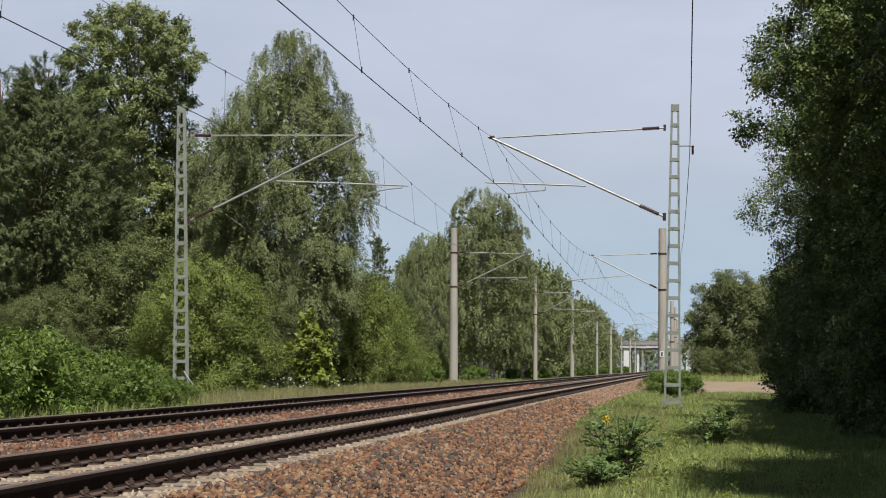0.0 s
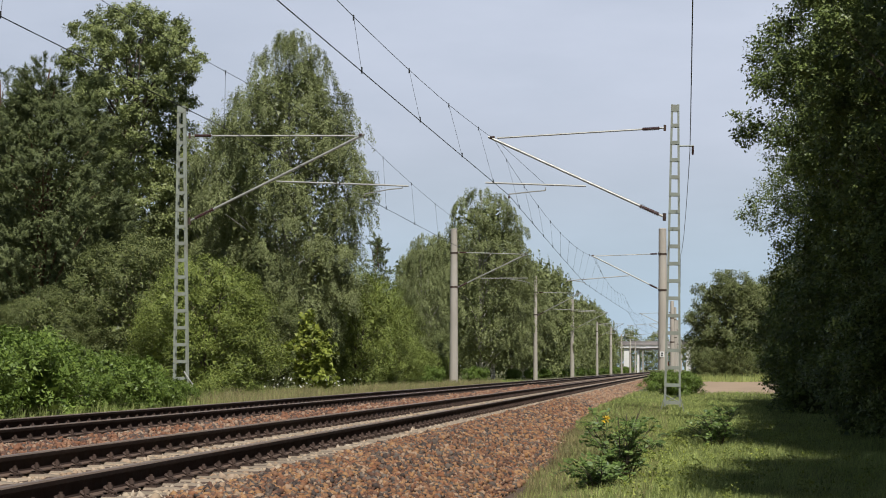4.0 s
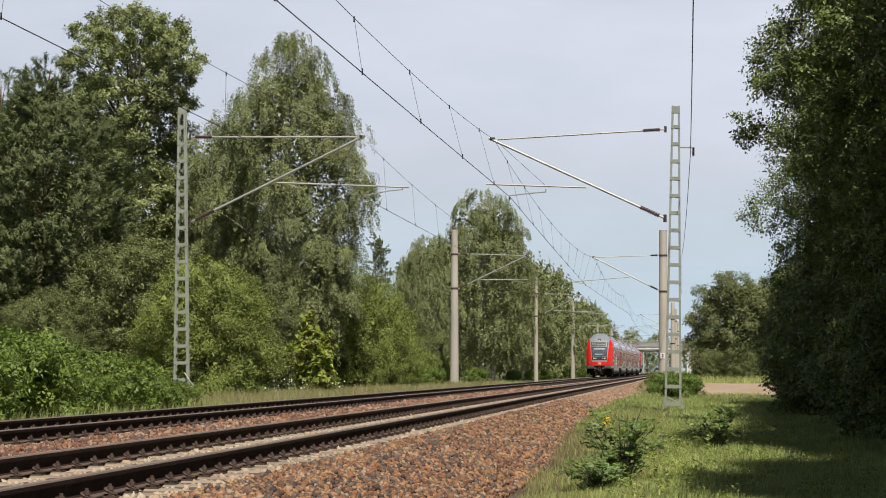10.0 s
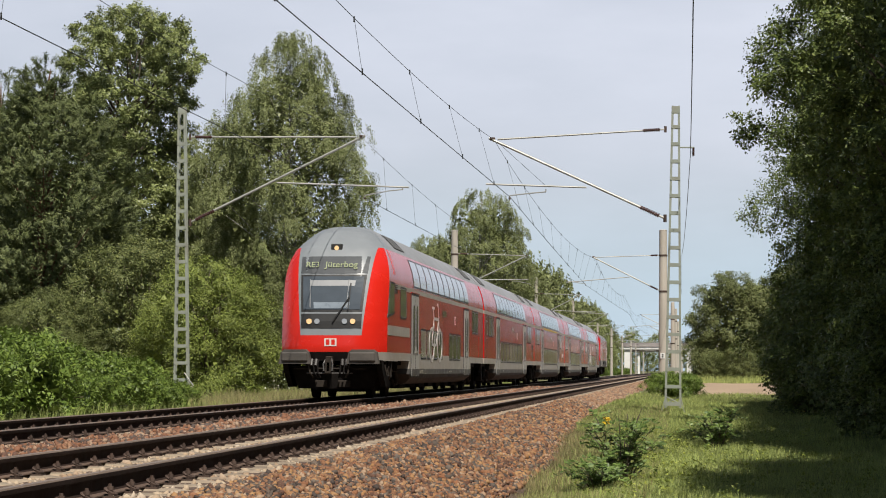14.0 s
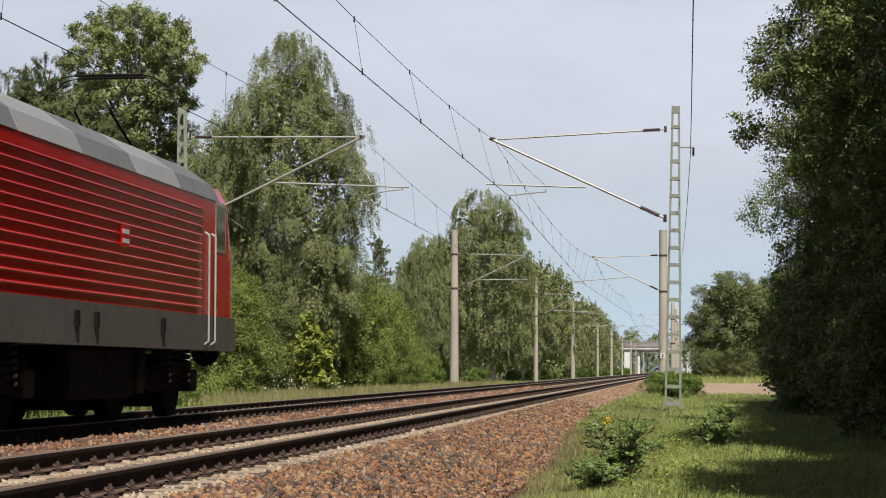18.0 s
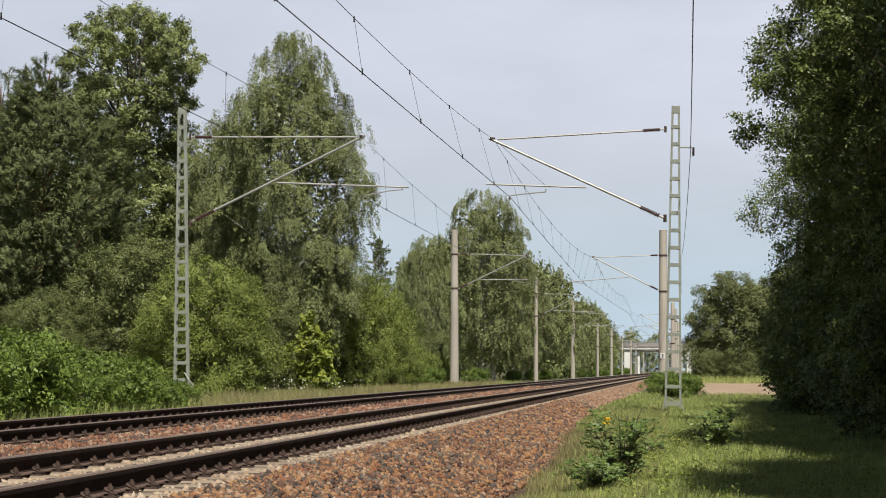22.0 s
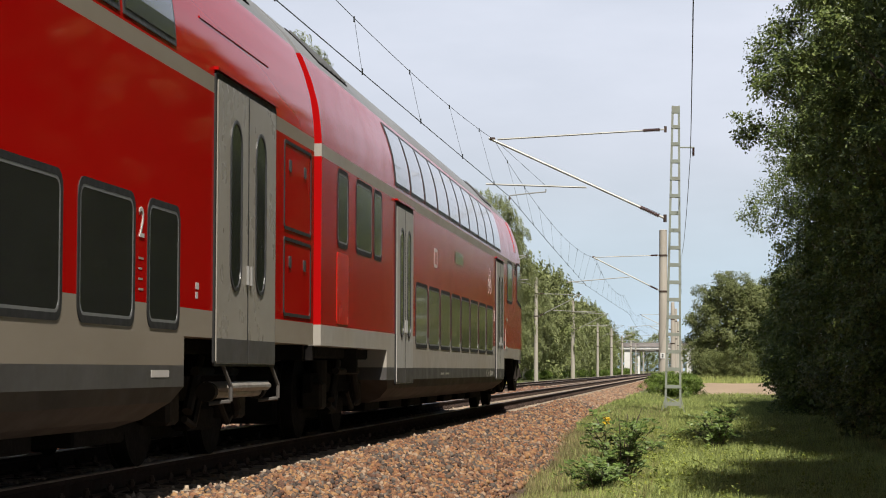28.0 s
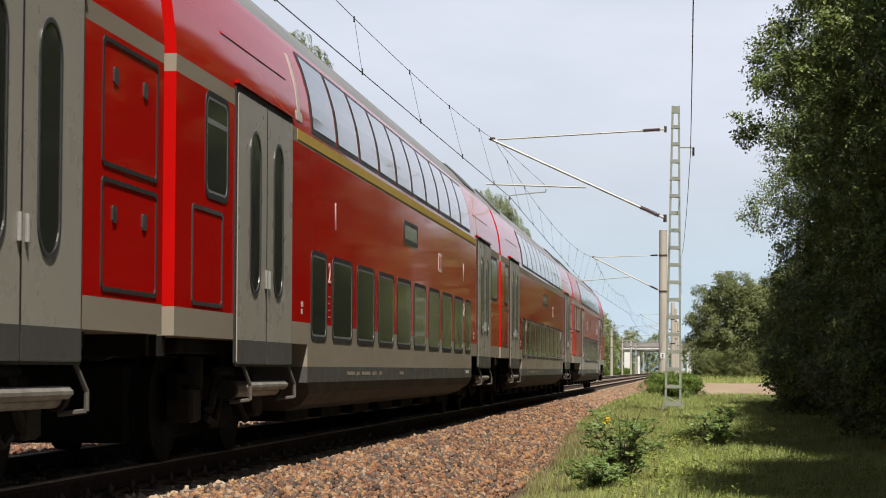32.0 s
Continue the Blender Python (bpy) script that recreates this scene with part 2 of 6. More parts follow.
    loco_grey=shade("dusty_loco_frame_grey", (0.085, 0.076, 0.068), 0.7, 0, 0.2, 2.0, stain=((0.0774, 0.0645, 0.0516), 1.0, 0.6)),
    loco_roof=shade("grey_loco_roof", (0.15, 0.155, 0.16), 0.6, 0.1, 0.2, 1.0),
)


def lamp_glow(name, color, strength):
    m = bpy.data.materials.new(name)
    m.use_nodes = True
    b = m.node_tree.nodes["Principled BSDF"]
    b.inputs["Base Color"].default_value = (*color, 1)
    b.inputs["Emission Color"].default_value = (*color, 1)
    b.inputs["Emission Strength"].default_value = strength
    return m


M["headlight"] = lamp_glow("lit_headlight", (0.95, 0.62, 0.32), 0.07)
M["buffer"] = shade("dusty_black_buffer_cover", (0.07, 0.062, 0.054), 0.75, 0, 0.3, 3.0, 0.2, 30, stain=((0.045, 0.04, 0.036), 2.0, 0.7))
M["cab_glass"] = shade("cab_windscreen_glass", (0.07, 0.085, 0.10), 0.06, 0, 0.1, coat=0.4)
M["screen_pale"] = shade("pale_windscreen_patch", (0.20, 0.24, 0.28), 0.3, 0, 0.15, 2.0)
M["dim_lamp"] = shade("unlit_lamp_glass", (0.35, 0.38, 0.42), 0.1, 0, 0.05, coat=0.5)
M["led"] = lamp_glow("green_yellow_display_segments", (0.24, 0.28, 0.14), 0.06)
M["display"] = shade("dark_display_panel", (0.07, 0.076, 0.082), 0.55, 0, 0.1, spec=0.2)


# ---- mesh helpers ----
def quick(name, verts, faces, mat, smooth=False):
    """A mesh from arrays; all faces have the same number of corners."""
    verts, faces = np.asarray(verts, np.float32), np.asarray(faces, np.int32)
    me = bpy.data.meshes.new(name)
    k = faces.shape[1]
    me.vertices.add(len(verts)), me.loops.add(faces.size), me.polygons.add(len(faces))
    me.vertices.foreach_set("co", verts.ravel())
    me.loops.foreach_set("vertex_index", faces.ravel())
    me.polygons.foreach_set("loop_start", np.arange(0, faces.size, k, dtype=np.int32))
    if smooth:
        me.polygons.foreach_set("use_smooth", np.ones(len(faces), bool))
    me.update(calc_edges=True)
    me.materials.append(mat)
    return me


def part(name, data, material, parent, label="", at=None):
    """Links a bmesh or a mesh as one mesh object under a thing or part."""
    if isinstance(data, bmesh.types.BMesh):
        me = bpy.data.meshes.new(name)
        bmesh.ops.recalc_face_normals(data, faces=data.faces)
        data.to_mesh(me)
        data.free()
    else:
        me = data
    if material and not me.materials:
        me.materials.append(material)
    ob = new(name, me)
    ob.parent = parent
    if at is not None:
        ob.matrix_basis = at
    if label:
        tagged(ob, label)
    return ob


def thing(name, label, category, m=None, group="", kind=""):
    ob = new(name)
    ob.empty_display_size = 0.3
    if m is not None:
        ob.matrix_basis = m
    return tagged(ob, label, category, group, kind)


def box(bm, lo, hi, bevel=0.0):
    lo, hi = Vector(lo), Vector(hi)
    r = bmesh.ops.create_cube(bm, size=1, matrix=Matrix.Translation((lo + hi) / 2) @ Matrix.Diagonal((*(hi - lo), 1)))
    if bevel:
        edges = {e for v in r["verts"] for e in v.link_edges}
        bmesh.ops.bevel(bm, geom=list(edges), offset=bevel, segments=1, affect="EDGES", profile=0.5)
    return bm


def boxes(*ranges, bevel=0.0):
    bm = bmesh.new()
    for lo, hi in ranges:
        box(bm, lo, hi, bevel)
    return bm


def tube(bm, a, b, r0, r1=None, seg=8):
    a, b = Vector(a), Vector(b)
    r1 = r0 if r1 is None else r1
    m = Matrix.Translation((a + b) / 2) @ (b - a).to_track_quat("Z", "Y").to_matrix().to_4x4()
    bmesh.ops.create_cone(bm, cap_ends=True, segments=seg, radius1=r0, radius2=r1, depth=(b - a).length, matrix=m)
    return bm


def tubes(*runs, seg=8):
    bm = bmesh.new()
    for a, b, r in runs:
        tube(bm, a, b, r, None, seg)
    return bm


def bent(points, r, seg=6):
    """A round bar along a line of points."""
    bm = bmesh.new()
    for a, b in zip(points, points[1:]):
        tube(bm, a, b, r, None, seg)
    return bm


def extrude(outline, y0, y1, cap=True):
    """An outline in x, z pulled along y."""
    bm = bmesh.new()
    a = [bm.verts.new((x, y0, z)) for x, z in outline]
    b = [bm.verts.new((x, y1, z)) for x, z in outline]
    n = len(outline)
    for i in range(n):
        bm.faces.new((a[i], a[(i + 1) % n], b[(i + 1) % n], b[i]))
    if cap:
        bm.faces.new(a), bm.faces.new(b)
    return bm

# ---- ground ----
def ground_z(x, y):
    """Height of the natural ground beside the line."""
    right = -0.34 - 0.37 * np.clip((60 - y) / 35, 0, 1) - 0.35 * np.clip((-2.3 - x) / 1.2, 0, 1)
    left = -0.30 + 0 * y
    z = np.where(x > -7, right, left)
    return z + 0.04 * np.sin(x * 1.3 + y * 0.21) * np.cos(y * 0.37 - x * 0.5)


def sheet(name, xs, ys, zf, mat):
    X, Y = np.meshgrid(xs, ys)
    v = np.stack([X, Y, zf(X, Y)], -1).reshape(-1, 3)
    n, k = len(xs), len(ys)
    i = (np.arange(k - 1)[:, None] * n + np.arange(n - 1)).ravel()
    return quick(name, v, np.stack([i, i + 1, i + n + 1, i + n], 1), mat, True)


xs = np.concatenate([[-3000, -800, -200, -80, -40], np.arange(-26, 14, 0.5), [20, 40, 80, 200, 800, 3000]])
ys = np.concatenate([[-3000, -1500, -800, -300, -100, -30], np.arange(0, 130, 1.0), np.arange(130, 320, 8.0), [400, 600, 900, 1500, 3000]])
ground = new("ground", sheet("ground", xs, ys, ground_z, M["soil"]))
tagged(ground, "uneven grassy ground with dry patches along the railway", "ground", kind="structure")

field = new("sandy_field", sheet("sandy_field", np.array([0.5, 2, 4, 7, 11, 15]), np.arange(92, 206, 6.0),
                                 lambda x, y: ground_z(x, y) + 0.05, M["sand"]))
tagged(field, "bare pale sandy field strip behind the grass verge", "field", kind="structure")

# ---- ballast ----
BED = [(-13.2, -0.52), (-11.5, -0.35), (-10.75, -0.20), (-3.25, -0.20), (-2.35, -0.50), (-1.75, -0.78), (-1.7, -1.1), (-13.2, -1.1)]
bed = new("ballast_bed")
tagged(bed, "bed of rust-brown crushed stone under both tracks", "ballast", kind="structure")
part("bed_core", extrude(BED, -800, 900), M["ballast"], bed)


def bed_z(x):
    return np.interp(x, [-13.2, -11.5, -10.75, -3.25, -2.35, -1.75], [-0.52, -0.35, -0.20, -0.20, -0.50, -0.78])


PHI = (1 + 5 ** 0.5) / 2
ICO_V = np.array([(-1, PHI, 0), (1, PHI, 0), (-1, -PHI, 0), (1, -PHI, 0), (0, -1, PHI), (0, 1, PHI), (0, -1, -PHI), (0, 1, -PHI),
                  (PHI, 0, -1), (PHI, 0, 1), (-PHI, 0, -1), (-PHI, 0, 1)]) / (1 + PHI ** 2) ** 0.5
ICO_F = np.array([int(c, 16) for c in "0b50510170 7a0ab159 5b4ba2 a76 718 394 342 326 368 389 495 24b 62a 867 981".replace(" ", "")]).reshape(-1, 3)


def turns(rng, n):
    """n random rotation matrices."""
    q = rng.normal(size=(n, 4))
    q /= np.linalg.norm(q, axis=1)[:, None]
    w, x, y, z = q.T
    return np.stack([np.stack([1 - 2 * (y * y + z * z), 2 * (x * y - z * w), 2 * (x * z + y * w)], 1),
                     np.stack([2 * (x * y + z * w), 1 - 2 * (x * x + z * z), 2 * (y * z - x * w)], 1),
                     np.stack([2 * (x * z - y * w), 2 * (y * z + x * w), 1 - 2 * (x * x + y * y)], 1)], 1)


def gravel(name, rng, pts, sizes, mat):
    n = len(pts)
    form = ICO_V[None] * rng.uniform(0.45, 1.4, (n, 12, 1)) * rng.uniform(0.5, 1.2, (n, 1, 3)) * sizes[:, None, None]
    v = np.einsum("nij,nkj->nki", turns(rng, n), form) + pts[:, None]
    f = (np.arange(n) * 12)[:, None, None] + ICO_F[None]
    return quick(name, v.reshape(-1, 3), f.reshape(-1, 3), mat)


def strew(rng, n, x0, x1, y0, y1, power=1.0):
    """Points on the bed, denser towards the near end."""
    x = rng.uniform(x0, x1, n)
    y = y0 + (y1 - y0) * rng.uniform(0, 1, n) ** power
    return x, y


rng = np.random.default_rng(5)
x, y = strew(rng, 30000, -3.75, -2.0, 15, 62, 1.5)
s = rng.uniform(0.015, 0.036, len(x)) * (0.8 + y / 60)
edge = bed_z(x) > ground_z(x, y) - rng.uniform(-0.02, 0.06, len(x))
x, y, s = x[edge], y[edge], s[edge]
near_stones = part("ballast_stones", gravel("ballast_stones", rng, np.stack([x, y, bed_z(x) + s * rng.uniform(0.1, 0.7, len(x))], 1), s, M["stone"]), None, bed,
                   "rust-brown, ochre and grey crushed stones on the bed's flank")
tagged(near_stones, kind="stuff")
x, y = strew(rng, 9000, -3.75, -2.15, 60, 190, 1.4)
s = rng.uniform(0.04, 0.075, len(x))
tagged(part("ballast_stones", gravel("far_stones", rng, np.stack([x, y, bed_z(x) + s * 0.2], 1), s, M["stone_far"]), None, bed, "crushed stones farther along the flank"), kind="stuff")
x, y = strew(rng, 13000, -8.0, -6.2, 16, 110, 1.5)
s = rng.uniform(0.022, 0.045, len(x)) * (0.8 + y / 90)
tagged(part("ballast_stones", gravel("middle_stones", rng, np.stack([x, y, -0.19 + s * rng.uniform(0.1, 0.7, len(x))], 1), s, M["stone_red"]), None, bed, "reddish crushed stones between the two tracks"), kind="stuff")
x, y = strew(rng, 9000, -6.45, -3.72, 11, 70, 1.3)
s = rng.uniform(0.025, 0.05, len(x))
gap = np.abs((y - 0.36) % 0.604 - 0.302) < 0.17
tagged(part("ballast_stones", gravel("crib_stones", rng, np.stack([x, y, -0.205 + 0 * x], 1)[gap], s[gap], M["stone_pale"]), None, bed, "pale dusty stones between the sleepers"), kind="stuff")

part("crib_fill", extrude([(NEAR_X - 0.68, -0.26), (NEAR_X - 0.66, -0.198), (NEAR_X, -0.206), (NEAR_X + 0.66, -0.198), (NEAR_X + 0.68, -0.26)], 6, 500), M["crib"], bed, "sandy dust filling the near track between its rails")

# ---- tracks ----
RAIL = [(-0.036, -0.012), (-0.030, 0.0), (0.030, 0.0), (0.036, -0.012), (0.034, -0.042), (0.010, -0.055), (0.009, -0.135),
        (0.030, -0.150), (0.075, -0.162), (0.075, -0.172), (-0.075, -0.172), (-0.075, -0.162), (-0.030, -0.150), (-0.009, -0.135), (-0.010, -0.055), (-0.034, -0.042)]
rail_mesh = bpy.data.meshes.new("rail")
bm = extrude(RAIL, -800, 900)
bmesh.ops.recalc_face_normals(bm, faces=bm.faces)
bm.to_mesh(rail_mesh)
bm.free()
rail_mesh.materials.append(M["rail_rust"])
rail_mesh.materials.append(M["rail_top"])
rail_mesh.materials.append(M["rail_foot"])
for f in rail_mesh.polygons:
    f.material_index = 1 if f.center.z > -0.008 and abs(f.normal.y) < 0.5 else 2 if f.center.z < -0.152 and abs(f.normal.y) < 0.5 else 0

# one concrete sleeper: deeper at the rail seats, with sloped shoulders
bm = bmesh.new()
rows = []
for x, z in ((-1.3, -0.215), (-1.05, -0.185), (-0.55, -0.182), (-0.3, -0.215), (0.3, -0.215), (0.55, -0.182), (1.05, -0.185), (1.3, -0.215)):
    rows.append([bm.verts.new((x, yy, zz)) for yy, zz in ((-0.16, -0.36), (-0.13, z - 0.03), (-0.07, z), (0.07, z), (0.13, z - 0.03), (0.16, -0.36))])
for p, q in zip(rows, rows[1:]):
    for i in range(5):
        bm.faces.new((p[i], p[i + 1], q[i + 1], q[i]))
bm.faces.new(rows[0]), bm.faces.new(rows[-1])
bmesh.ops.recalc_face_normals(bm, faces=bm.faces)
sleeper_mesh = bpy.data.meshes.new("sleeper")
bm.to_mesh(sleeper_mesh)
bm.free()
sleeper_mesh.materials.append(M["sleeper"])

# one rail fastening: ribbed plate, two clamp clips and their bolts
bm = boxes(((-0.17, -0.07, -0.187), (0.17, 0.07, -0.170)))
for sx in (-1, 1):
    ring = [Vector((sx * (0.118 + 0.042 * math.cos(a)), 0.062 * math.sin(a), -0.138 - 0.022 * math.cos(a))) for a in [0.785 * k for k in range(9)]]
    for a, b in zip(ring, ring[1:]):
        tube(bm, a, b, 0.0115, None, 5)
    tube(bm, (sx * 0.112, 0, -0.17), (sx * 0.112, 0, -0.082), 0.014, None, 6)
    tube(bm, (sx * 0.112, 0, -0.128), (sx * 0.112, 0, -0.1), 0.026, None, 6)
clip_mesh = bpy.data.meshes.new("rail_fastening")
bm.to_mesh(clip_mesh)
bm.free()
clip_mesh.materials.append(M["clip"])


def joined(name, base, poses, mat):
    """Many shifted copies of one mesh as one mesh, for the part of the line that lies far off."""
    v = np.array([q.co for q in base.vertices])
    base.calc_loop_triangles()
    f = np.array([t.vertices for t in base.loop_triangles])
    p = np.asarray(poses)
    return quick(name, (v[None] + p[:, None]).reshape(-1, 3), (np.arange(len(p)) * len(v))[:, None, None].repeat(len(f), 1).repeat(3, 2).reshape(-1, 3) + np.tile(f, (len(p), 1)), mat)


for cx, label, first_y, count in ((NEAR_X, "track nearest the grass verge, rusty rails on pale concrete sleepers", 11.0, 150),
                                  (FAR_X, "second track beyond, rusty rails on concrete sleepers", 24.0, 130)):
    track = thing("railway_track", label, "railway track", pose(cx, 0, 0), "two parallel tracks", "structure")
    for side in (-1, 1):
        part("rail", rail_mesh, None, track, "rust-brown rail with a worn running surface", pose(side * GAUGE, 0, 0))
    y0 = 17.456 + 0.604 * round((first_y - 17.456) / 0.604)
    for i in range(count):
        tie = part("sleeper", sleeper_mesh, None, track, "", pose(0, y0 + 0.604 * i, 0))
        for side in (-1, 1):
            part("rail_fastening", clip_mesh, None, tie, "", pose(side * GAUGE, 0, 0))
    rest_y = np.concatenate([np.arange(y0 - 0.604 * 100, y0 - 0.1, 0.604), y0 + 0.604 * np.arange(count, count + 420)])
    tagged(part("far_sleepers", joined("far_sleepers", sleeper_mesh, [(0, q, 0) for q in rest_y], M["sleeper"]), None, track, "concrete sleepers farther along the line"), kind="stuff")
    tagged(part("far_fastenings", joined("far_fastenings", clip_mesh, [(s_ * GAUGE, q, 0) for q in y0 + 0.604 * np.arange(count, count + 120) for s_ in (-1, 1)], M["clip"]), None, track, "rail fastenings farther along the line"), kind="stuff")

# ---- overhead line ----
def insulator(parent, a, b, k=1.0):
    """A ribbed rod insulator between two points."""
    a, b = Vector(a), Vector(b)
    bm = tube(bmesh.new(), a, b, 0.03 * k)
    for i in range(8):
        c = a.lerp(b, (i + 0.7) / 8.4)
        d = (b - a).normalized() * 0.022
        tube(bm, c - d, c + d, 0.062 * k, 0.042 * k, 10)
    return part("insulator", bm, M["porcelain"], parent, "ribbed brown porcelain insulator")


def cantilever(parent, side, foot, top, tip, reg, steady, out):
    """The arm over a track in the mast's x, z plane. side: +1 when it reaches to +x."""
    x0 = foot[0]

    def at(p, q, u):
        return (p[0] + (q[0] - p[0]) * u, 0, p[1] + (q[1] - p[1]) * u)
    arm = part("cantilever", tubes((at(foot, tip, 0.14), at(foot, tip, 1.02), 0.036), (at(foot, tip, 0), at(foot, tip, 0.04), 0.03)), M["tube"], parent, "slanting galvanised cantilever tube")
    part("top_tube", tubes((at(top, tip, 0.12), at(top, tip, 0.97), 0.024), (at(top, tip, 0), at(top, tip, 0.04), 0.022)), M["tube"], arm, "thin top tie tube")
    insulator(arm, at(foot, tip, 0.03), at(foot, tip, 0.145))
    insulator(arm, at(top, tip, 0.03), at(top, tip, 0.13), 0.85)
    part("registration_tube", tubes(((reg[0][0], 0, reg[0][1]), (reg[1][0], 0, reg[1][1]), 0.024)), M["tube"], arm, "horizontal registration tube")
    a, b = steady
    drop = (a[0], 0, a[1] + 0.14)
    part("steady_arm", bent([drop, (a[0], 0, a[1] + 0.06), (a[0] + (b[0] - a[0]) * 0.35, 0, a[1] + 0.03), (b[0], 0, b[1]), (b[0], 0, b[1] - 0.07)], 0.016), M["tube"], arm, "thin bent steady arm")
    for q0, q1, r in (((tip[0] - 0.06, -0.03, tip[1] + 0.02), (tip[0] + 0.06, 0.03, tip[1] + 0.02), 0.045), ((b[0], -0.02, b[1] - 0.07), (b[0], 0.02, b[1] - 0.09), 0.03),
                      ((top[0], 0, top[1] - 0.08), (top[0], 0, top[1] + 0.08), 0.035), ((foot[0], 0, foot[1] - 0.1), (foot[0], 0, foot[1] + 0.1), 0.045)):
        part("clamp", tubes((q0, q1, r)), M["clip"], arm, "dark clamp")
    part("brace_wire", tubes((at(foot, tip, 0.97), (reg[0][0] + (reg[1][0] - reg[0][0]) * 0.4, 0, reg[0][1] + (reg[1][1] - reg[0][1]) * 0.4), 0.005)), M["wire"], arm)
    return arm


def lattice_mast(x, y, z0, h, label, lean=0.0):
    """A tapered steel mast of two channels joined by batten plates."""
    m = thing("lattice_mast", label, "catenary mast", pose(x, y, z0, 0, lean, 0), "overhead line masts")
    w0, w1, n = 0.195, 0.08, 17

    def half(z):
        return w0 + (w1 - w0) * z / h
    for s in (-1, 1):
        for yy in (-0.09, 0.09):
            bm = bmesh.new()
            v = []
            for z in (0, h):
                c = s * half(z)
                v.append([bm.verts.new((c + dx, yy + dy, z)) for dx, dy in ((-0.028, -0.012), (0.028, -0.012), (0.028, 0.012), (-0.028, 0.012))])
            for i in range(4):
                bm.faces.new((v[0][i], v[0][(i + 1) % 4], v[1][(i + 1) % 4], v[1][i]))
            bm.faces.new(v[0]), bm.faces.new(v[1])
            part("channel", bm, M["galv"], m)
        part("web", boxes(((s * half(h / 2) - 0.006, -0.09, 0.02), (s * half(h / 2) + 0.006, 0.09, 0.2))), M["galv"], m)
    for i in range(n + 1):
        z = 0.1 + (h - 0.2) * i / n
        t = 0.045 if i != n else 0.09
        for yy in (-0.106, 0.106):
            part("batten_plate", boxes(((-half(z) - 0.024, yy - 0.006, z - t), (half(z) + 0.024, yy + 0.006, z + t))), M["galv"], m)
    for s in (-1, 1):
        part("foot_brace", tubes(((s * half(0.3), -0.09, 0.32), (s * 0.3, -0.16, -0.12), 0.010)), M["galv"], m)
        part("foot_diagonal", tubes(((-s * half(0.1), s * 0.1, 0.1), (s * half(0.5), s * 0.1, 0.3), 0.014)), M["galv"], m)
    part("foundation", boxes(((-0.45, -0.4, -0.7), (0.45, 0.4, -0.3)), bevel=0.03), M["concrete"], m, "low concrete foundation block")
    return m


def concrete_mast(x, y, z0, h, r0, r1, label):
    m = thing("concrete_mast", label, "catenary mast", pose(x, y, z0), "overhead line masts")
    part("pole", tube(bmesh.new(), (0, 0, -0.6), (0, 0, h), r0, r1, 18), M["concrete"], m)
    part("cap", tube(bmesh.new(), (0, 0, h), (0, 0, h + 0.03), r1 * 1.03, r1 * 0.8, 18), M["concrete"], m)
    for z in (h - 1.38, h - 3.35):
        r = r1 + (r0 - r1) * (h - z) / h
        part("clamp_band", tube(bmesh.new(), (0, 0, z - 0.05), (0, 0, z + 0.05), r + 0.015, None, 18), M["clip"], m)
    return m


R1 = lattice_mast(-0.36, 55.19, -0.22, 7.92, "pale green-grey riveted lattice mast in the grass verge", 0.75)


def on_mast(m, *pts):
    """Points given in the world's x, z as they lie in a leaning mast's own space."""
    inv = m.matrix_basis.inverted()
    return [(lambda v: (v.x, v.z))(inv @ Vector((x, m.matrix_basis.translation.y, z))) for x, z in pts]


p = on_mast(R1, (-0.55, 4.74), (-0.53, 7.09), (-5.10, 6.86), (-2.61, 5.57), (-5.27, 5.68), (-3.68, 5.40), (-4.64, 5.37))
cantilever(R1, -1, p[0], p[1], p[2], (p[3], p[4]), (p[5], p[6]), -1)
L1 = lattice_mast(-14.28, 58.52, -0.13, 8.38, "pale green-grey lattice mast among the shrubs", -0.4)
p = on_mast(L1, (-14.08, 4.94), (-14.1, 7.39), (-9.13, 7.34), (-11.57, 6.06), (-7.77, 5.90), (-7.95, 5.78), (-9.03, 5.68))
cantilever(L1, 1, p[0], p[1], p[2], (p[3], p[4]), (p[5], p[6]), 1)
part("feeder_bracket", tubes(((0.12, 0, 6.83), (0.50, 0, 6.83), 0.02)), M["galv"], R1)
insulator(R1, (0.47, 0, 6.82), (0.47, 0, 6.60), 0.55)

R_POLES = [(-1.25, 114.98), (-1.12, 172.8), (-1.2, 235.0), (-1.2, 297.0), (-1.2, 359.0), (-1.2, 421.0), (-1.2, 483.0), (-1.2, 545.0)]
L_POLES = [(-13.31, 120.33), (-13.05, 182.75), (-13.22, 245.5), (-12.95, 308.0), (-13.13, 370.0), (-13.14, 432.0), (-13.0, 494.0), (-13.05, 545.0), (-13.05, 640.0)]
for i, (x, y) in enumerate(R_POLES):
    h = (8.7, 6.6)[i == 1] if i < 2 else 7.9
    r = 0.23 if i == 0 else 0.17
    p = concrete_mast(x, y, -0.3, h, r + 0.05, r - 0.02, "tapered round concrete mast beside a bush" if i == 0 else "distant round concrete mast")
    d = NEAR_X - x
    if i != 1:
        cantilever(p, -1, (-0.2, 5.4), (-0.2, 7.34), (d, 7.23), ((d * 0.48, 6.15), (d - 1.45, 5.87)), ((d - 1.40, 5.85), (d - 0.42, 5.78)) if i % 2 == 0 else ((d + 1.2, 5.85), (d + 0.4, 5.72)), -1)
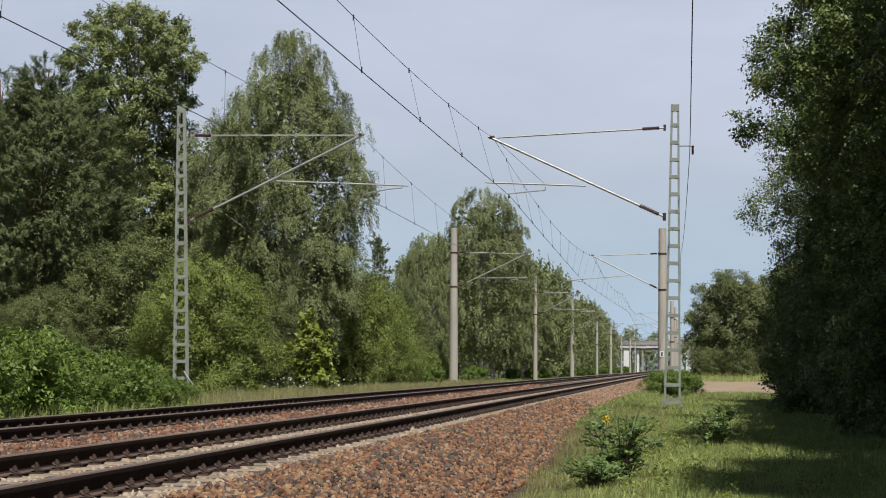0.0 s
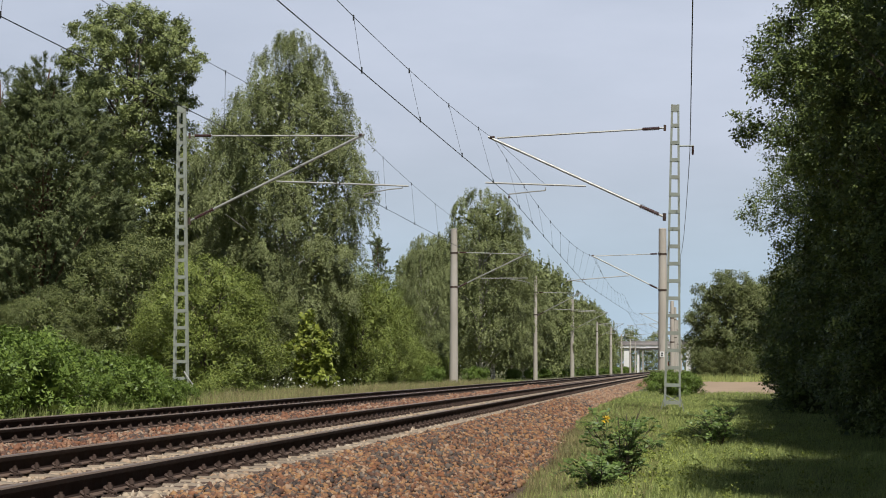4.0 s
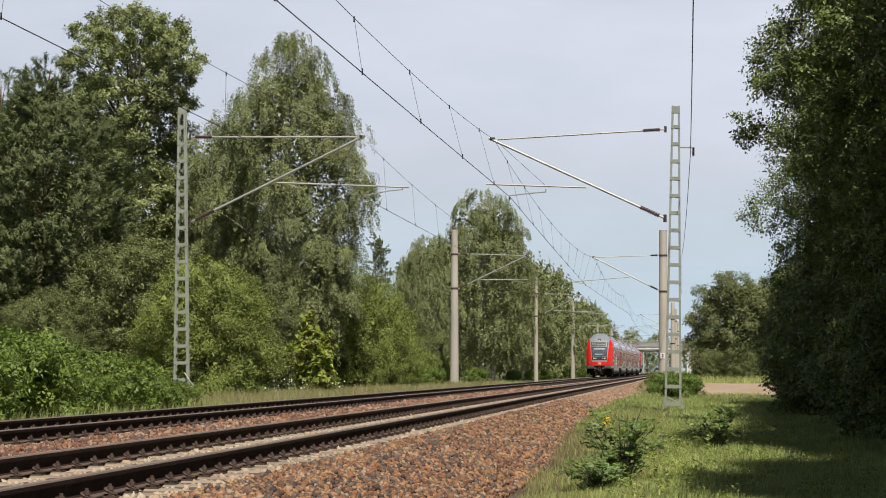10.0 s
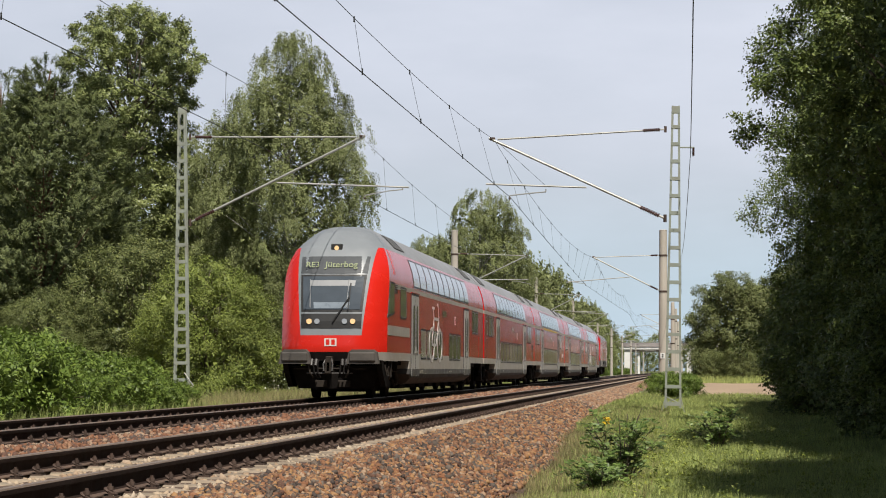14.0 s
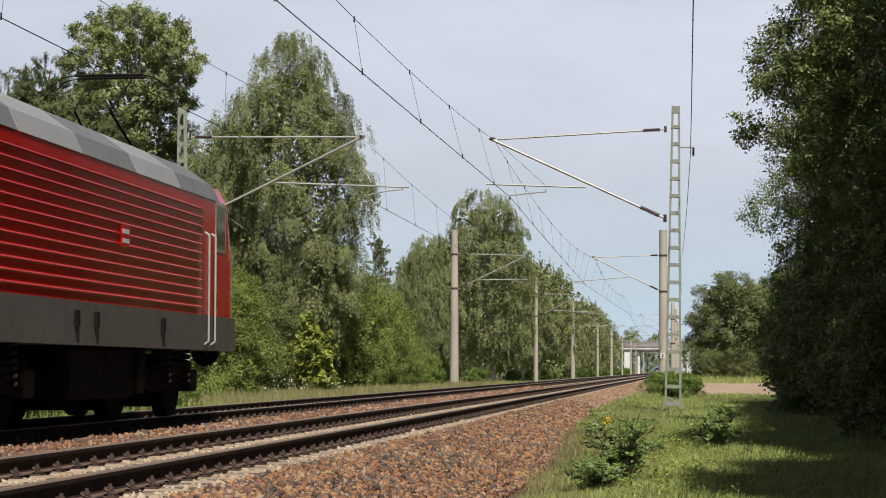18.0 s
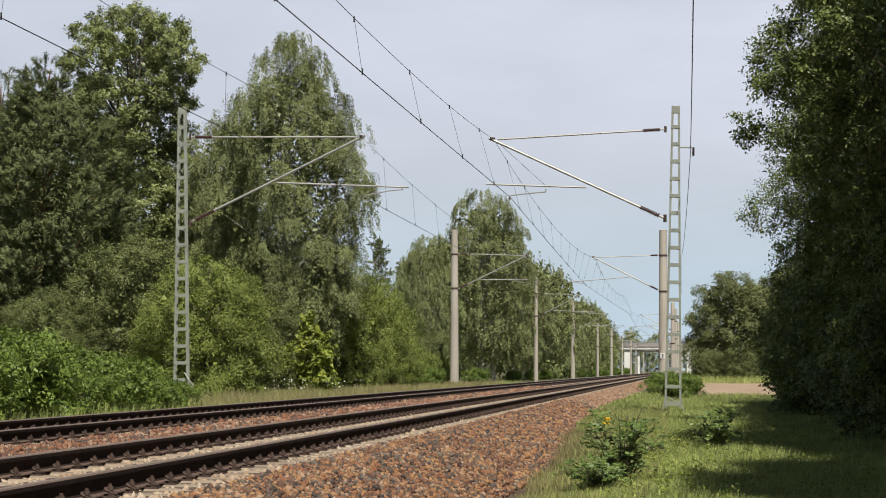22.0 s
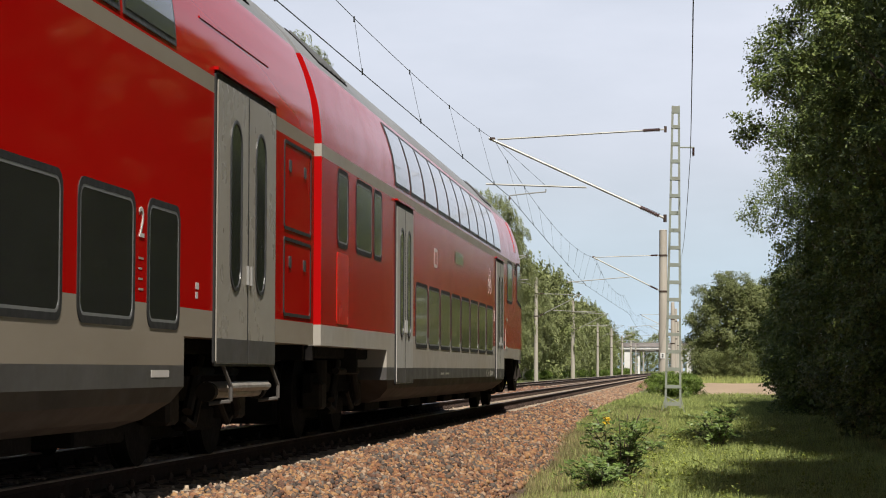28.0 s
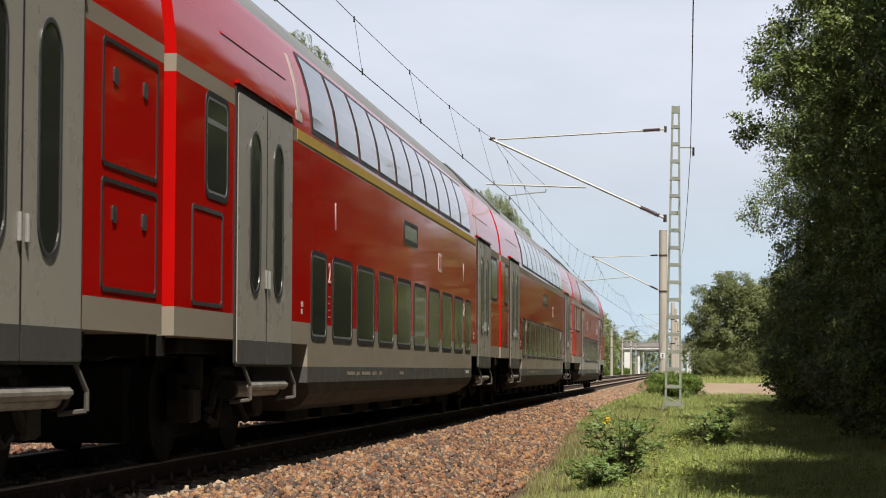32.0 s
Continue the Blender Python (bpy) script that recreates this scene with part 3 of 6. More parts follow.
for i, (x, y) in enumerate(L_POLES):
    r = (0.21, 0.15)[i % 2]
    h = (9.1, 9.1, 9.15, 7.9, 8.4, 8.1, 8.0, 8.0, 8.0)[i]
    p = concrete_mast(x, y, -0.3, h, r + 0.05, r - 0.02, ("tapered round concrete mast in front of birches", "slim round concrete mast", "round concrete mast along the wooded edge")[min(i, 2)])
    d = FAR_X - x
    if i % 2 == 0:
        cantilever(p, 1, (0.2, 5.72), (0.2, 7.76), (d, 7.63), ((d * 0.38, 6.25), (d + 0.1, 6.26)), ((d - 0.9, 6.12), (d + 0.2, 6.0)), 1)
    else:
        cantilever(p, 1, (0.2, 5.72), (0.2, 7.70), (d, 7.63), ((d * 0.38, 6.25), (d + 1.3, 6.1)), ((d + 1.2, 6.05), (d + 0.2, 6.0)), 1)

# plates with unreadable figures on the second and third masts
for x, y, z, s in ((-1.30, 114.71, 1.55, 0.15), (-1.12, 172.60, 0.85, 0.14)):
    sign = thing("mast_number_plate", "small white enamel plate with dark marks", "sign", pose(x, y, z))
    part("plate", boxes(((-s * 0.8, -0.008, -s), (s * 0.8, 0.05, s)), bevel=0.003), M["plate"], sign)
    part("marks", boxes(((-s * 0.3, -0.014, 0.1 * s), (s * 0.35, -0.009, 0.65 * s)), ((-s * 0.35, -0.014, -0.65 * s), (s * 0.3, -0.009, -0.1 * s))), M["black"], sign)


def strand(name, points, r, label, group):
    """One wire through a list of points, thin and round."""
    cu = bpy.data.curves.new(name, "CURVE")
    cu.dimensions, cu.bevel_depth, cu.bevel_resolution = "3D", r, 1
    sp = cu.splines.new("POLY")
    sp.points.add(len(points) - 1)
    for q, p in zip(sp.points, points):
        q.co = (*p, 1)
    tmp = bpy.data.objects.new(name, cu)
    me = bpy.data.meshes.new_from_object(tmp)
    bpy.data.objects.remove(tmp)
    me.name = name
    me.materials.append(M["wire"])
    return me


def catenary(supports, label):
    """supports: y, x of the messenger, its height, x of the contact wire, its height."""
    line = thing("overhead_wire", label, "overhead wire", None, "overhead wires")
    mess, cont, drops = [], [], []
    for (y0, mx0, mz0, cx0, cz0), (y1, mx1, mz1, cx1, cz1) in zip(supports, supports[1:]):
        n = 24
        sag = (0.76 if y0 < 0 else 0.64) * ((y1 - y0) / 61) ** 2

        def on(u, a0, a1):
            return a0 + (a1 - a0) * u
        for i in range(n):
            u = i / n
            y = on(u, y0, y1)
            mess.append((on(u, mx0, mx1), y, on(u, mz0, mz1) - 4 * sag * u * (1 - u)))
            cont.append((on(u, cx0, cx1), y, on(u, cz0, cz1) - 0.12 * u * (1 - u)))
        for u in np.arange(0.07, 1, 0.108):
            y = on(u, y0, y1)
            drops.append(((on(u, mx0, mx1), y, on(u, mz0, mz1) - 4 * sag * u * (1 - u)), (on(u, cx0, cx1), y, on(u, cz0, cz1) - 0.12 * u * (1 - u))))
    part("messenger_wire", strand("messenger_wire", mess, 0.0055, "", ""), None, line)
    part("contact_wire", strand("contact_wire", cont, 0.008, "", ""), None, line)
    for a, b in drops[:60]:
        bm = tube(bmesh.new(), a, b, 0.0035, None, 5)
        tube(bm, (b[0], b[1], b[2] - 0.03), (b[0], b[1], b[2] + 0.07), 0.013, None, 6)
        tube(bm, (a[0], a[1], a[2] - 0.06), (a[0], a[1], a[2] + 0.03), 0.013, None, 6)
        part("dropper", bm, M["wire"], line)
    return line


catenary([(-129, -5.1, 6.9, -5.4, 5.4), (-67, -5.05, 6.9, -4.7, 5.38), (-5, -5.1, 6.9, -5.42, 5.36), (55.19, -5.06, 6.86, -4.64, 5.34), (114.98, -5.06, 6.93, -5.48, 5.42), (172.8, -5.06, 6.9, -4.7, 5.42)]
         + [(y, -5.06, 6.95, NEAR_X + 0.4 * (-1) ** k, 5.45) for k, (_, y) in enumerate(R_POLES[2:], 1)] + [(608, -5.06, 6.95, -5.4, 5.45)], "dark contact wire under a messenger over the near track")
catenary([(-129, -9.1, 7.3, -9.5, 5.5), (-66, -9.1, 7.3, -8.8, 5.5), (-4, -9.13, 7.3, -9.45, 5.5), (58.52, -9.13, 7.33, -9.03, 5.60), (120.33, -9.13, 7.33, -8.95, 5.65), (182.75, -9.13, 7.33, -9.35, 5.65)]
         + [(y, -9.13, 7.3, FAR_X + 0.3 * (-1) ** k, 5.65) for k, (_, y) in enumerate(L_POLES[2:])], "dark contact wire hung from a messenger wire over the far track")

pts = []
for (y0, x0, z0), (y1, x1, z1) in zip([(-129, 0.1, 6.7), (-67, 0.1, 6.7), (-5, 0.1, 6.6), (55.19, 0.12, 6.42), (115, -0.28, 7.0)], [(-67, 0.1, 6.7), (-5, 0.1, 6.6), (55.19, 0.12, 6.42), (115, -0.28, 7.0), (172, -0.4, 7.0)]):
    pts += [(x0 + (x1 - x0) * u, y0 + (y1 - y0) * u, z0 + (z1 - z0) * u - 2.6 * u * (1 - u)) for u in np.linspace(0, 1, 20, endpoint=False)]
feeder = new("feeder_wire", strand("feeder_wire", pts, 0.009, "", ""))
tagged(feeder, "single dark feeder wire hung outside the verge masts", "overhead wire", "overhead wires")

# ---- road bridge in the distance ----
bridge = thing("road_bridge", "pale concrete road bridge across the tracks in the distance", "bridge", pose(-8, 575, 0))
part("deck", boxes(((-40, -5, 6.35), (40, 5, 7.15)), bevel=0.05), M["bridge"], bridge)
part("parapet", boxes(((-40, -5.2, 7.1), (40, -4.9, 8.2))), M["bridge_dark"], bridge, "weathered grey parapet")
part("parapet", boxes(((-40, 4.9, 7.1), (40, 5.2, 8.2))), M["bridge_dark"], bridge, "weathered grey parapet")
for x in (-4.9, 4.6):
    for yy in (-3.5, 0, 3.5):
        part("pier", boxes(((x - 0.3, yy - 0.35, -0.6), (x + 0.3, yy + 0.35, 6.4)), bevel=0.04), M["bridge"], bridge)
part("crossbeam", boxes(((-8.3, -4, 5.85), (8.6, 4, 6.4))), M["bridge_dark"], bridge)
for x0, x1 in ((-8.8, -7.0), (8.0, 9.4)):
    part("abutment", boxes(((x0, -4.5, -0.6), (x1, 4.5, 6.4)), bevel=0.05), M["bridge"], bridge, "white-painted bridge pier wall")
for s in (-1, 1):
    x0, x1 = sorted((s * 11.5 - 0.0, s * 40))
    part("embankment", extrude([(x0, -0.6), (x1, -0.6), (x1, 6.3), (x0 if s > 0 else x0, 6.3 if s < 0 else 4.5), ], -7, 7), M["soil"], bridge, "grassy embankment")

# ---- small concrete marker by the lattice mast ----
marker = thing("marker_post", "small weathered concrete marker post with a cable loop", "marker post", pose(-13.95, 58.0, -0.35))
part("post", boxes(((-0.11, -0.09, -0.2), (0.11, 0.09, 0.62)), bevel=0.02), M["concrete"], marker)
part("cable", bent([(-0.22, 0.4, 1.0), (0.0, 0.2, 0.75), (0.13, 0.0, 0.65), (0.15, -0.12, 0.4), (0.15, -0.14, 0.0)], 0.018), M["tube"], marker, "grey earthing cable")

# ---- plants ----
def leaves(name, rng, centers, size, aspect, mat, way=None, facing=None, loose=0.5, diamond=False):
    """One small pointed leaf at each centre; facing: where its face points, way: where its long axis points."""
    n = len(centers)
    w = rng.normal(size=(n, 3))
    if facing is not None:
        w = facing + loose * w
    u = rng.normal(size=(n, 3)) if way is None else way + 0.35 * rng.normal(size=(n, 3))
    w /= np.linalg.norm(w, axis=1)[:, None] + 1e-9
    u -= w * (u * w).sum(1)[:, None]
    u /= np.linalg.norm(u, axis=1)[:, None] + 1e-9
    v = np.cross(u, w)
    s = size * rng.uniform(0.65, 1.35, (n, 1))
    a, b = u * s * 0.5, v * s * 0.5 * aspect
    if diamond:
        p = np.stack([centers - a, centers - a * 0.1 + b, centers + a, centers - a * 0.1 - b], 1)
        return quick(name, p.reshape(-1, 3), np.arange(n * 4).reshape(-1, 4), mat)
    p = np.stack([centers - a * 0.6 - b, centers - a * 0.6 + b, centers + a], 1)
    return quick(name, p.reshape(-1, 3), np.arange(n * 3).reshape(-1, 3), mat)


def limb(bm, pts, r0, r1, seg=7):
    n = len(pts) - 1
    for i, (a, b) in enumerate(zip(pts, pts[1:])):
        tube(bm, a, Vector(b) + (Vector(b) - Vector(a)) * 0.03, r0 + (r1 - r0) * i / n, r0 + (r1 - r0) * (i + 1) / n, seg)


def make_tree(name, label, category, seed, outline, leaf_mat, bark, trunk_r, lobes, lobe, sprays, per, leaf, aspect, spread,
              habit="broad", stems=1, limbs=24, fill=30.0, ragged=0.25, group="", diamond=False, hollow=0.75):
    """A plant with tapered stems, limbs and a crown of lobes, each lobe set with twigs that carry separate leaves.
    outline: the crown's radius by height, from its foot to its top; habit: how the twigs grow (broad, weeping, needle)."""
    rng = np.random.default_rng(seed)
    t = thing(name, label, category, None, group)
    oz, orad = np.array(outline, float).T
    z0, h, rmax = oz[0], oz[-1], orad.max()
    # lobes: one at the tip, the others spread over the crown's surface
    zz = np.linspace(z0, h, 200)
    share = np.cumsum(np.interp(zz, oz, orad) + 0.15 * rmax)
    q = (np.arange(lobes) + rng.uniform(0.1, 0.9, lobes)) / lobes
    lz = np.interp(q, share / share[-1], zz)
    rr = np.interp(lz, oz, orad)
    ang = np.arange(lobes) * 2.39996 + rng.uniform(-0.45, 0.45, lobes)
    lr = lobe * rng.uniform(0.6, 1.3, lobes) * np.clip(0.4 + 0.75 * rr / rmax, 0.4, 1)
    dist = np.clip(rr * (1 + ragged * rng.uniform(-1, 0.45, lobes)) - lr * 0.85, 0, None)
    lc = np.stack([np.cos(ang) * dist, np.sin(ang) * dist, np.minimum(lz, h - lr * 0.75)], 1)
    lc[-1] = (0, 0, h - lr[-1] * 0.8)
    # each lobe carries smaller clumps on its outer and upper side, each clump its twigs
    tall = dict(broad=0.85, weeping=1.25, needle=0.5)[habit]
    m = np.repeat(np.arange(lobes), 10)
    away = lc[m] * np.array([1, 1, 0])
    away /= np.linalg.norm(away, axis=1)[:, None] + 0.3
    sd = rng.normal(size=(len(m), 3)) + 0.6 * away + np.array([0, 0, 0.5])
    sd[:, 2] = np.where(sd[:, 2] < -0.3, -0.5 * sd[:, 2], sd[:, 2])
    sd /= np.linalg.norm(sd, axis=1)[:, None]
    sc = lc[m] + sd * (lr[m] * rng.uniform(0.7, 1.05, len(m)))[:, None] * np.array([1, 1, tall])
    sr = lr[m] * rng.uniform(0.2, 0.44, len(m))
    k = rng.choice(len(m), sprays, p=sr ** 2 / (sr ** 2).sum())
    out = away[k]
    d = rng.normal(size=(sprays, 3)) + 0.8 * sd[k] + np.array([0, 0, 0.25])
    d /= np.linalg.norm(d, axis=1)[:, None]
    p = sc[k] + d * (sr[k] * rng.uniform(0.35, 1.0, sprays))[:, None] * np.array([1, 1, 0.8])
    d = 0.75 * d + 0.5 * sd[k]
    length = spread * rng.uniform(0.55, 1.5, sprays)
    j = np.repeat(np.arange(sprays), per)
    along = rng.uniform(0, 1, len(j))
    wob = rng.normal(size=(len(j), 3))
    if habit == "weeping":
        side = d[j] * np.array([1, 1, 0.2])
        pts = p[j] + side * (length[j] * 0.35 * np.sqrt(along))[:, None] + wob * 0.055
        pts[:, 2] -= length[j] * (along ** 1.3 - 0.25)
        wv = np.tile([0, 0, -1.0], (len(j), 1))
        face = 0.8 * d[j] + np.array([0, 0, 0.3])
    elif habit == "needle":
        ax = out * 0.9 + d * 0.6 + np.array([0, 0, 0.5]) + 0.25 * rng.normal(size=(sprays, 3))
        ax /= np.linalg.norm(ax, axis=1)[:, None]
        pts = p[j] + ax[j] * (length[j] * along)[:, None] + wob * 0.035
        wv = ax[j] + 0.8 * wob / 1.7
        face = 0.8 * d[j] + np.array([0, 0, 0.5])
    else:
        ax = d + np.array([0, 0, 0.35]) + 0.5 * rng.normal(size=(sprays, 3))
        ax /= np.linalg.norm(ax, axis=1)[:, None]
        pts = p[j] + ax[j] * (length[j] * (along - 0.35))[:, None] + wob * (spread * 0.3 * (1.1 - 0.6 * along))[:, None]
        wv = ax[j] * 0.5 + 0.8 * wob
        face = 0.7 * d[j] + np.array([0, 0, 0.4])
    ok = (pts[:, 2] > 0.05) & (pts[:, 2] < h + 0.2)
    part("crown", leaves("crown", rng, pts[ok], leaf, aspect, leaf_mat, wv[ok], face[ok], diamond=diamond), None, t)
    n_in = int(rmax * rmax * (h - z0) * fill)
    zi, ai = rng.uniform(z0, h - 0.12 * (h - z0), n_in), rng.uniform(0, 2 * np.pi, n_in)
    ri = np.interp(zi, oz, orad) * hollow * rng.uniform(0, 1, n_in) ** 0.5
    deep = np.stack([np.cos(ai) * ri, np.sin(ai) * ri, zi], 1)
    part("inner_foliage", leaves("inner_foliage", rng, deep, leaf * 1.1 + 0.05 if habit == "needle" else leaf * 1.5 + 0.1, 0.25 if habit == "needle" else 0.7, leaf_mat), None, t)
    bm = bmesh.new()
    for s_ in range(stems):
        a = 6.28 * s_ / stems + seed
        g = 0 if stems == 1 else rmax * 0.25
        px, py = rng.uniform(-0.03, 0.03, 2) * h
        line = [(0 if stems == 1 else math.cos(a) * 0.1, 0 if stems == 1 else math.sin(a) * 0.1, -0.3)]
        line += [(math.cos(a) * g * w + px * w * w, math.sin(a) * g * w + py * w * w, h * (0.78 if habit == "needle" else 0.9) * w) for w in (0.15, 0.35, 0.55, 0.75, 1.0)]
        limb(bm, line, trunk_r, trunk_r * 0.15)
    part("trunk", bm, bark, t)
    bm = bmesh.new()
    for i in rng.permutation(lobes)[:limbs]:
        c = lc[i]
        z = min(max(0.3, c[2] - 0.22 * (h - z0) * rng.uniform(0.3, 1) - np.hypot(c[0], c[1]) * 0.3), h * 0.85)
        mid = Vector((c[0] * 0.55, c[1] * 0.55, z + (c[2] - z) * 0.65))
        limb(bm, [(0, 0, z), mid, tuple(c)], trunk_r * 0.32, 0.012, 5)
    part("branchwork", bm, bark, t)
    return t


def place(t, x, y, z=None, turn=0.0, size=1.0, tall=None):
    t.matrix_basis = Matrix.LocRotScale((x, y, float(ground_z(np.float64(x), np.float64(y))) if z is None else z),
                                        Euler((0, 0, turn)), (size, size, tall or size))
    return t


def again(t, x, y, turn, size=1.0, label="", tall=None):
    c = copy_thing(t, Matrix.Identity(4))
    place(c, x, y, None, turn, size, tall)
    return tagged(c, label)


# far side: the near wood edge
PINE = [(1.0, 2.6), (3.0, 3.2), (5.5, 3.5), (8.0, 3.25), (9.3, 2.75), (10.4, 2.2), (11.4, 1.5), (12.2, 0.9), (12.9, 0.25)]
place(make_tree("pine_tree", "tall dense blue-green pine tree", "tree", 11, PINE, M["pine"], M["pine_bark"], 0.22, 120, 0.95, 5000, 60, 0.19, 0.12, 0.36, "needle", limbs=60, fill=150, ragged=0.25, hollow=0.72), -24.2, 77)
place(make_tree("pine_tree", "dark pine tree behind the shrubs", "tree", 12, [(z * 1.04, r) for z, r in PINE], M["pine"], M["pine_bark"], 0.22, 90, 1.05, 2200, 55, 0.2, 0.13, 0.4, "needle", limbs=50, fill=150, ragged=0.25, hollow=0.72), -28.3, 84)
place(make_tree("poplar_tree", "tall airy poplar tree with small shiny leaves", "tree", 13, [(1.5, 1.8), (5.0, 2.7), (10.0, 3.0), (13.0, 3.3), (15.5, 3.5), (16.8, 2.9), (17.5, 2.0), (18.3, 0.5)], M["poplar"], M["bark"], 0.2,
                190, 0.68, 5000, 46, 0.11, 0.8, 0.4, limbs=70, fill=24, ragged=0.3, hollow=0.7), -26.35, 97)
place(make_tree("birch_tree", "large weeping birch tree with hanging twigs", "tree", 14, [(0.6, 2.2), (2.1, 2.7), (4.6, 3.1), (7.1, 3.6), (9.6, 3.75), (10.9, 3.4), (12.2, 2.95), (13.4, 2.45), (14.6, 1.75), (15.4, 1.0), (16.1, 0.25)], M["birch"], M["birch_bark"], 0.2,
                110, 0.95, 6600, 52, 0.085, 0.55, 0.75, "weeping", limbs=60, fill=50, ragged=0.25, hollow=0.75), -17.8, 93)
place(make_tree("birch_tree", "smaller birch tree beside the poplar", "tree", 15, [(1.0, 1.6), (5.0, 2.1), (8.5, 2.2), (10.8, 1.6), (12.2, 0.9), (13.3, 0.2)], M["birch"], M["birch_bark"], 0.14, 50, 0.7, 2600, 48, 0.085, 0.55, 0.7, "weeping", limbs=30, fill=50, ragged=0.35), -22.5, 98)
DOME = [(0.1, 0.82), (0.25, 0.97), (0.45, 1.0), (0.62, 0.93), (0.78, 0.74), (0.9, 0.48), (1.0, 0.12)]


def dome(h, r):
    """A rounded crown from the ground up."""
    return [(0.08, r * 0.78)] + [(z * h, q * r) for z, q in DOME]


wil = place(make_tree("willow_shrub", "broad yellow-green willow shrub", "shrub", 16, dome(4.75, 2.75), M["willow"], M["bark"], 0.06, 55, 0.68, 2300, 36, 0.085, 0.42, 0.42, stems=5, limbs=30, fill=60, ragged=0.18), -16.2, 70)
haz = place(make_tree("hazel_shrub", "dense grey-green hazel shrub", "shrub", 17, dome(5.9, 2.8), M["shrub"], M["bark"], 0.06, 50, 0.75, 2100, 34, 0.085, 0.5, 0.42, stems=5, limbs=30, fill=50, ragged=0.25), -19.7, 74.5)
again(haz, -21.9, 71, 1.3, 0.66)
again(haz, -23.4, 73, 5.1, 0.6)
again(haz, -27.0, 74, 0.4, 0.75)
again(haz, -20.2, 66, 4.0, 0.4)
again(haz, -17.4, 86, 2.5, 0.72, "grey-green hazel shrub in the birch's shade")
again(wil, -15.6, 99, 2.2, 0.95, tall=1.2, label="tall yellow-green willow shrub beyond the birch")
again(wil, -16.6, 110, 3.7, 1.0, tall=1.15)
again(haz, -18.7, 112, 3.3, 1.0)
again(wil, -14.6, 106, 4.4, 0.55)
again(wil, -14.9, 115, 0.2, 0.5)
again(haz, -15.4, 124, 5.4, 0.5)
again(wil, -14.6, 123, 0.2, 0.42)
again(haz, -16.4, 136, 1.9, 0.6)
sap = place(make_tree("maple_sapling", "bright yellow-green young maple sapling", "sapling", 18, [(0.15, 0.7), (0.8, 0.95), (1.5, 0.85), (2.2, 0.6), (2.75, 0.3), (3.0, 0.1)], M["weed"], M["bark"], 0.03, 26, 0.34, 320, 14, 0.17, 0.75, 0.26, stems=2, limbs=20, fill=70, ragged=0.4), -13.8, 76.5)
low = place(make_tree("elder_shrub", "low bright green elder shrub beside the track", "shrub", 19, dome(1.55, 1.25), M["bright"], M["bark"], 0.03, 30, 0.4, 560, 24, 0.11, 0.42, 0.3, stems=5, limbs=20, fill=160, ragged=0.45), -13.2, 41)
for i, (x, y, sz) in enumerate([(-14.6, 45, 1.15), (-13.2, 47, 0.85), (-15.6, 49, 1.1), (-13.6, 51, 0.8), (-15.2, 54.5, 0.65), (-13.3, 54.5, 0.4), (-17.2, 55, 0.95), (-17.0, 59.5, 0.8), (-13.0, 37, 0.85), (-14.2, 39, 1.0), (-18.6, 60.5, 1.0), (-12.6, 44, 0.55), (-12.7, 50, 0.5)]):
    again(low, x, y, i * 1.7, sz)
again(low, -12.9, 130, 0.6, 0.7)
again(low, -13.6, 112, 0.6, 0.7)

# the wood along the far track
bir = place(make_tree("birch_tree", "full grey-green birch at the wood's edge", "tree", 21, [(1.6, 2.0), (3.0, 3.1), (6.0, 3.7), (9.0, 3.75), (11.2, 3.3), (12.8, 2.6), (13.9, 1.6), (14.9, 0.4)], M["birch"], M["birch_bark"], 0.2, 95, 0.9, 3000, 40, 0.12, 0.55, 0.7, "weeping", limbs=30, fill=28, ragged=0.2, hollow=0.75), -15.6, 160)
pop = place(make_tree("poplar_tree", "green broadleaf tree at the wood's edge", "tree", 22, [(1.2, 1.8), (3.0, 2.9), (6.0, 3.4), (9.0, 3.2), (11.0, 2.4), (12.4, 1.2), (13.0, 0.3)], M["poplar"], M["bark"], 0.2, 60, 0.95, 1600, 32, 0.16, 0.75, 0.5, limbs=30, fill=20, ragged=0.35), -19.5, 196)
place(make_tree("spruce_tree", "small dark spruce with a pointed top", "tree", 23, [(1.0, 1.9), (4.0, 1.6), (7.5, 1.05), (10.0, 0.5), (11.9, 0.05)], M["pine"], M["pine_bark"], 0.15, 50, 0.5, 500, 36, 0.24, 0.25, 0.5, "needle", limbs=20, fill=60), -22.4, 152)
again(bir, -18.9, 150, 2.0, 0.5, tall=0.72, label="slender young birch at the wood's edge")
again(bir, -17.6, 143, 1.1, 0.42, tall=0.5, label="slender young birch at the wood's edge")
again(haz, -19.0, 122, 0.3, 0.9)
again(bir, -22.5, 182, 0.9, 0.8)
again(pop, -25.0, 120, 3.3, 0.7, "green broadleaf tree deeper in the wood")
again(pop, -26.5, 138, 1.3, 0.66)
again(pop, -24.0, 104, 4.3, 0.7)
again(haz, -21.6, 130, 2.3, 1.0)
again(haz, -21.6, 140, 3.3, 0.9)
again(haz, -20.6, 160, 4.0, 0.9)
again(haz, -19.8, 172, 5.0, 0.8)
far_bir = make_tree("birch_tree", "distant grey-green birch at the wood's edge", "tree", 24, [(0.8, 2.4), (3.0, 3.6), (6.0, 4.2), (9.0, 4.0), (11.5, 2.9), (13.0, 1.6), (14.0, 0.4)], M["birch"], M["birch_bark"], 0.2, 42, 1.15, 560, 24, 0.25, 0.55, 1.0, "weeping", limbs=8, fill=7, ragged=0.3)
place(far_bir, -16.9, 230)
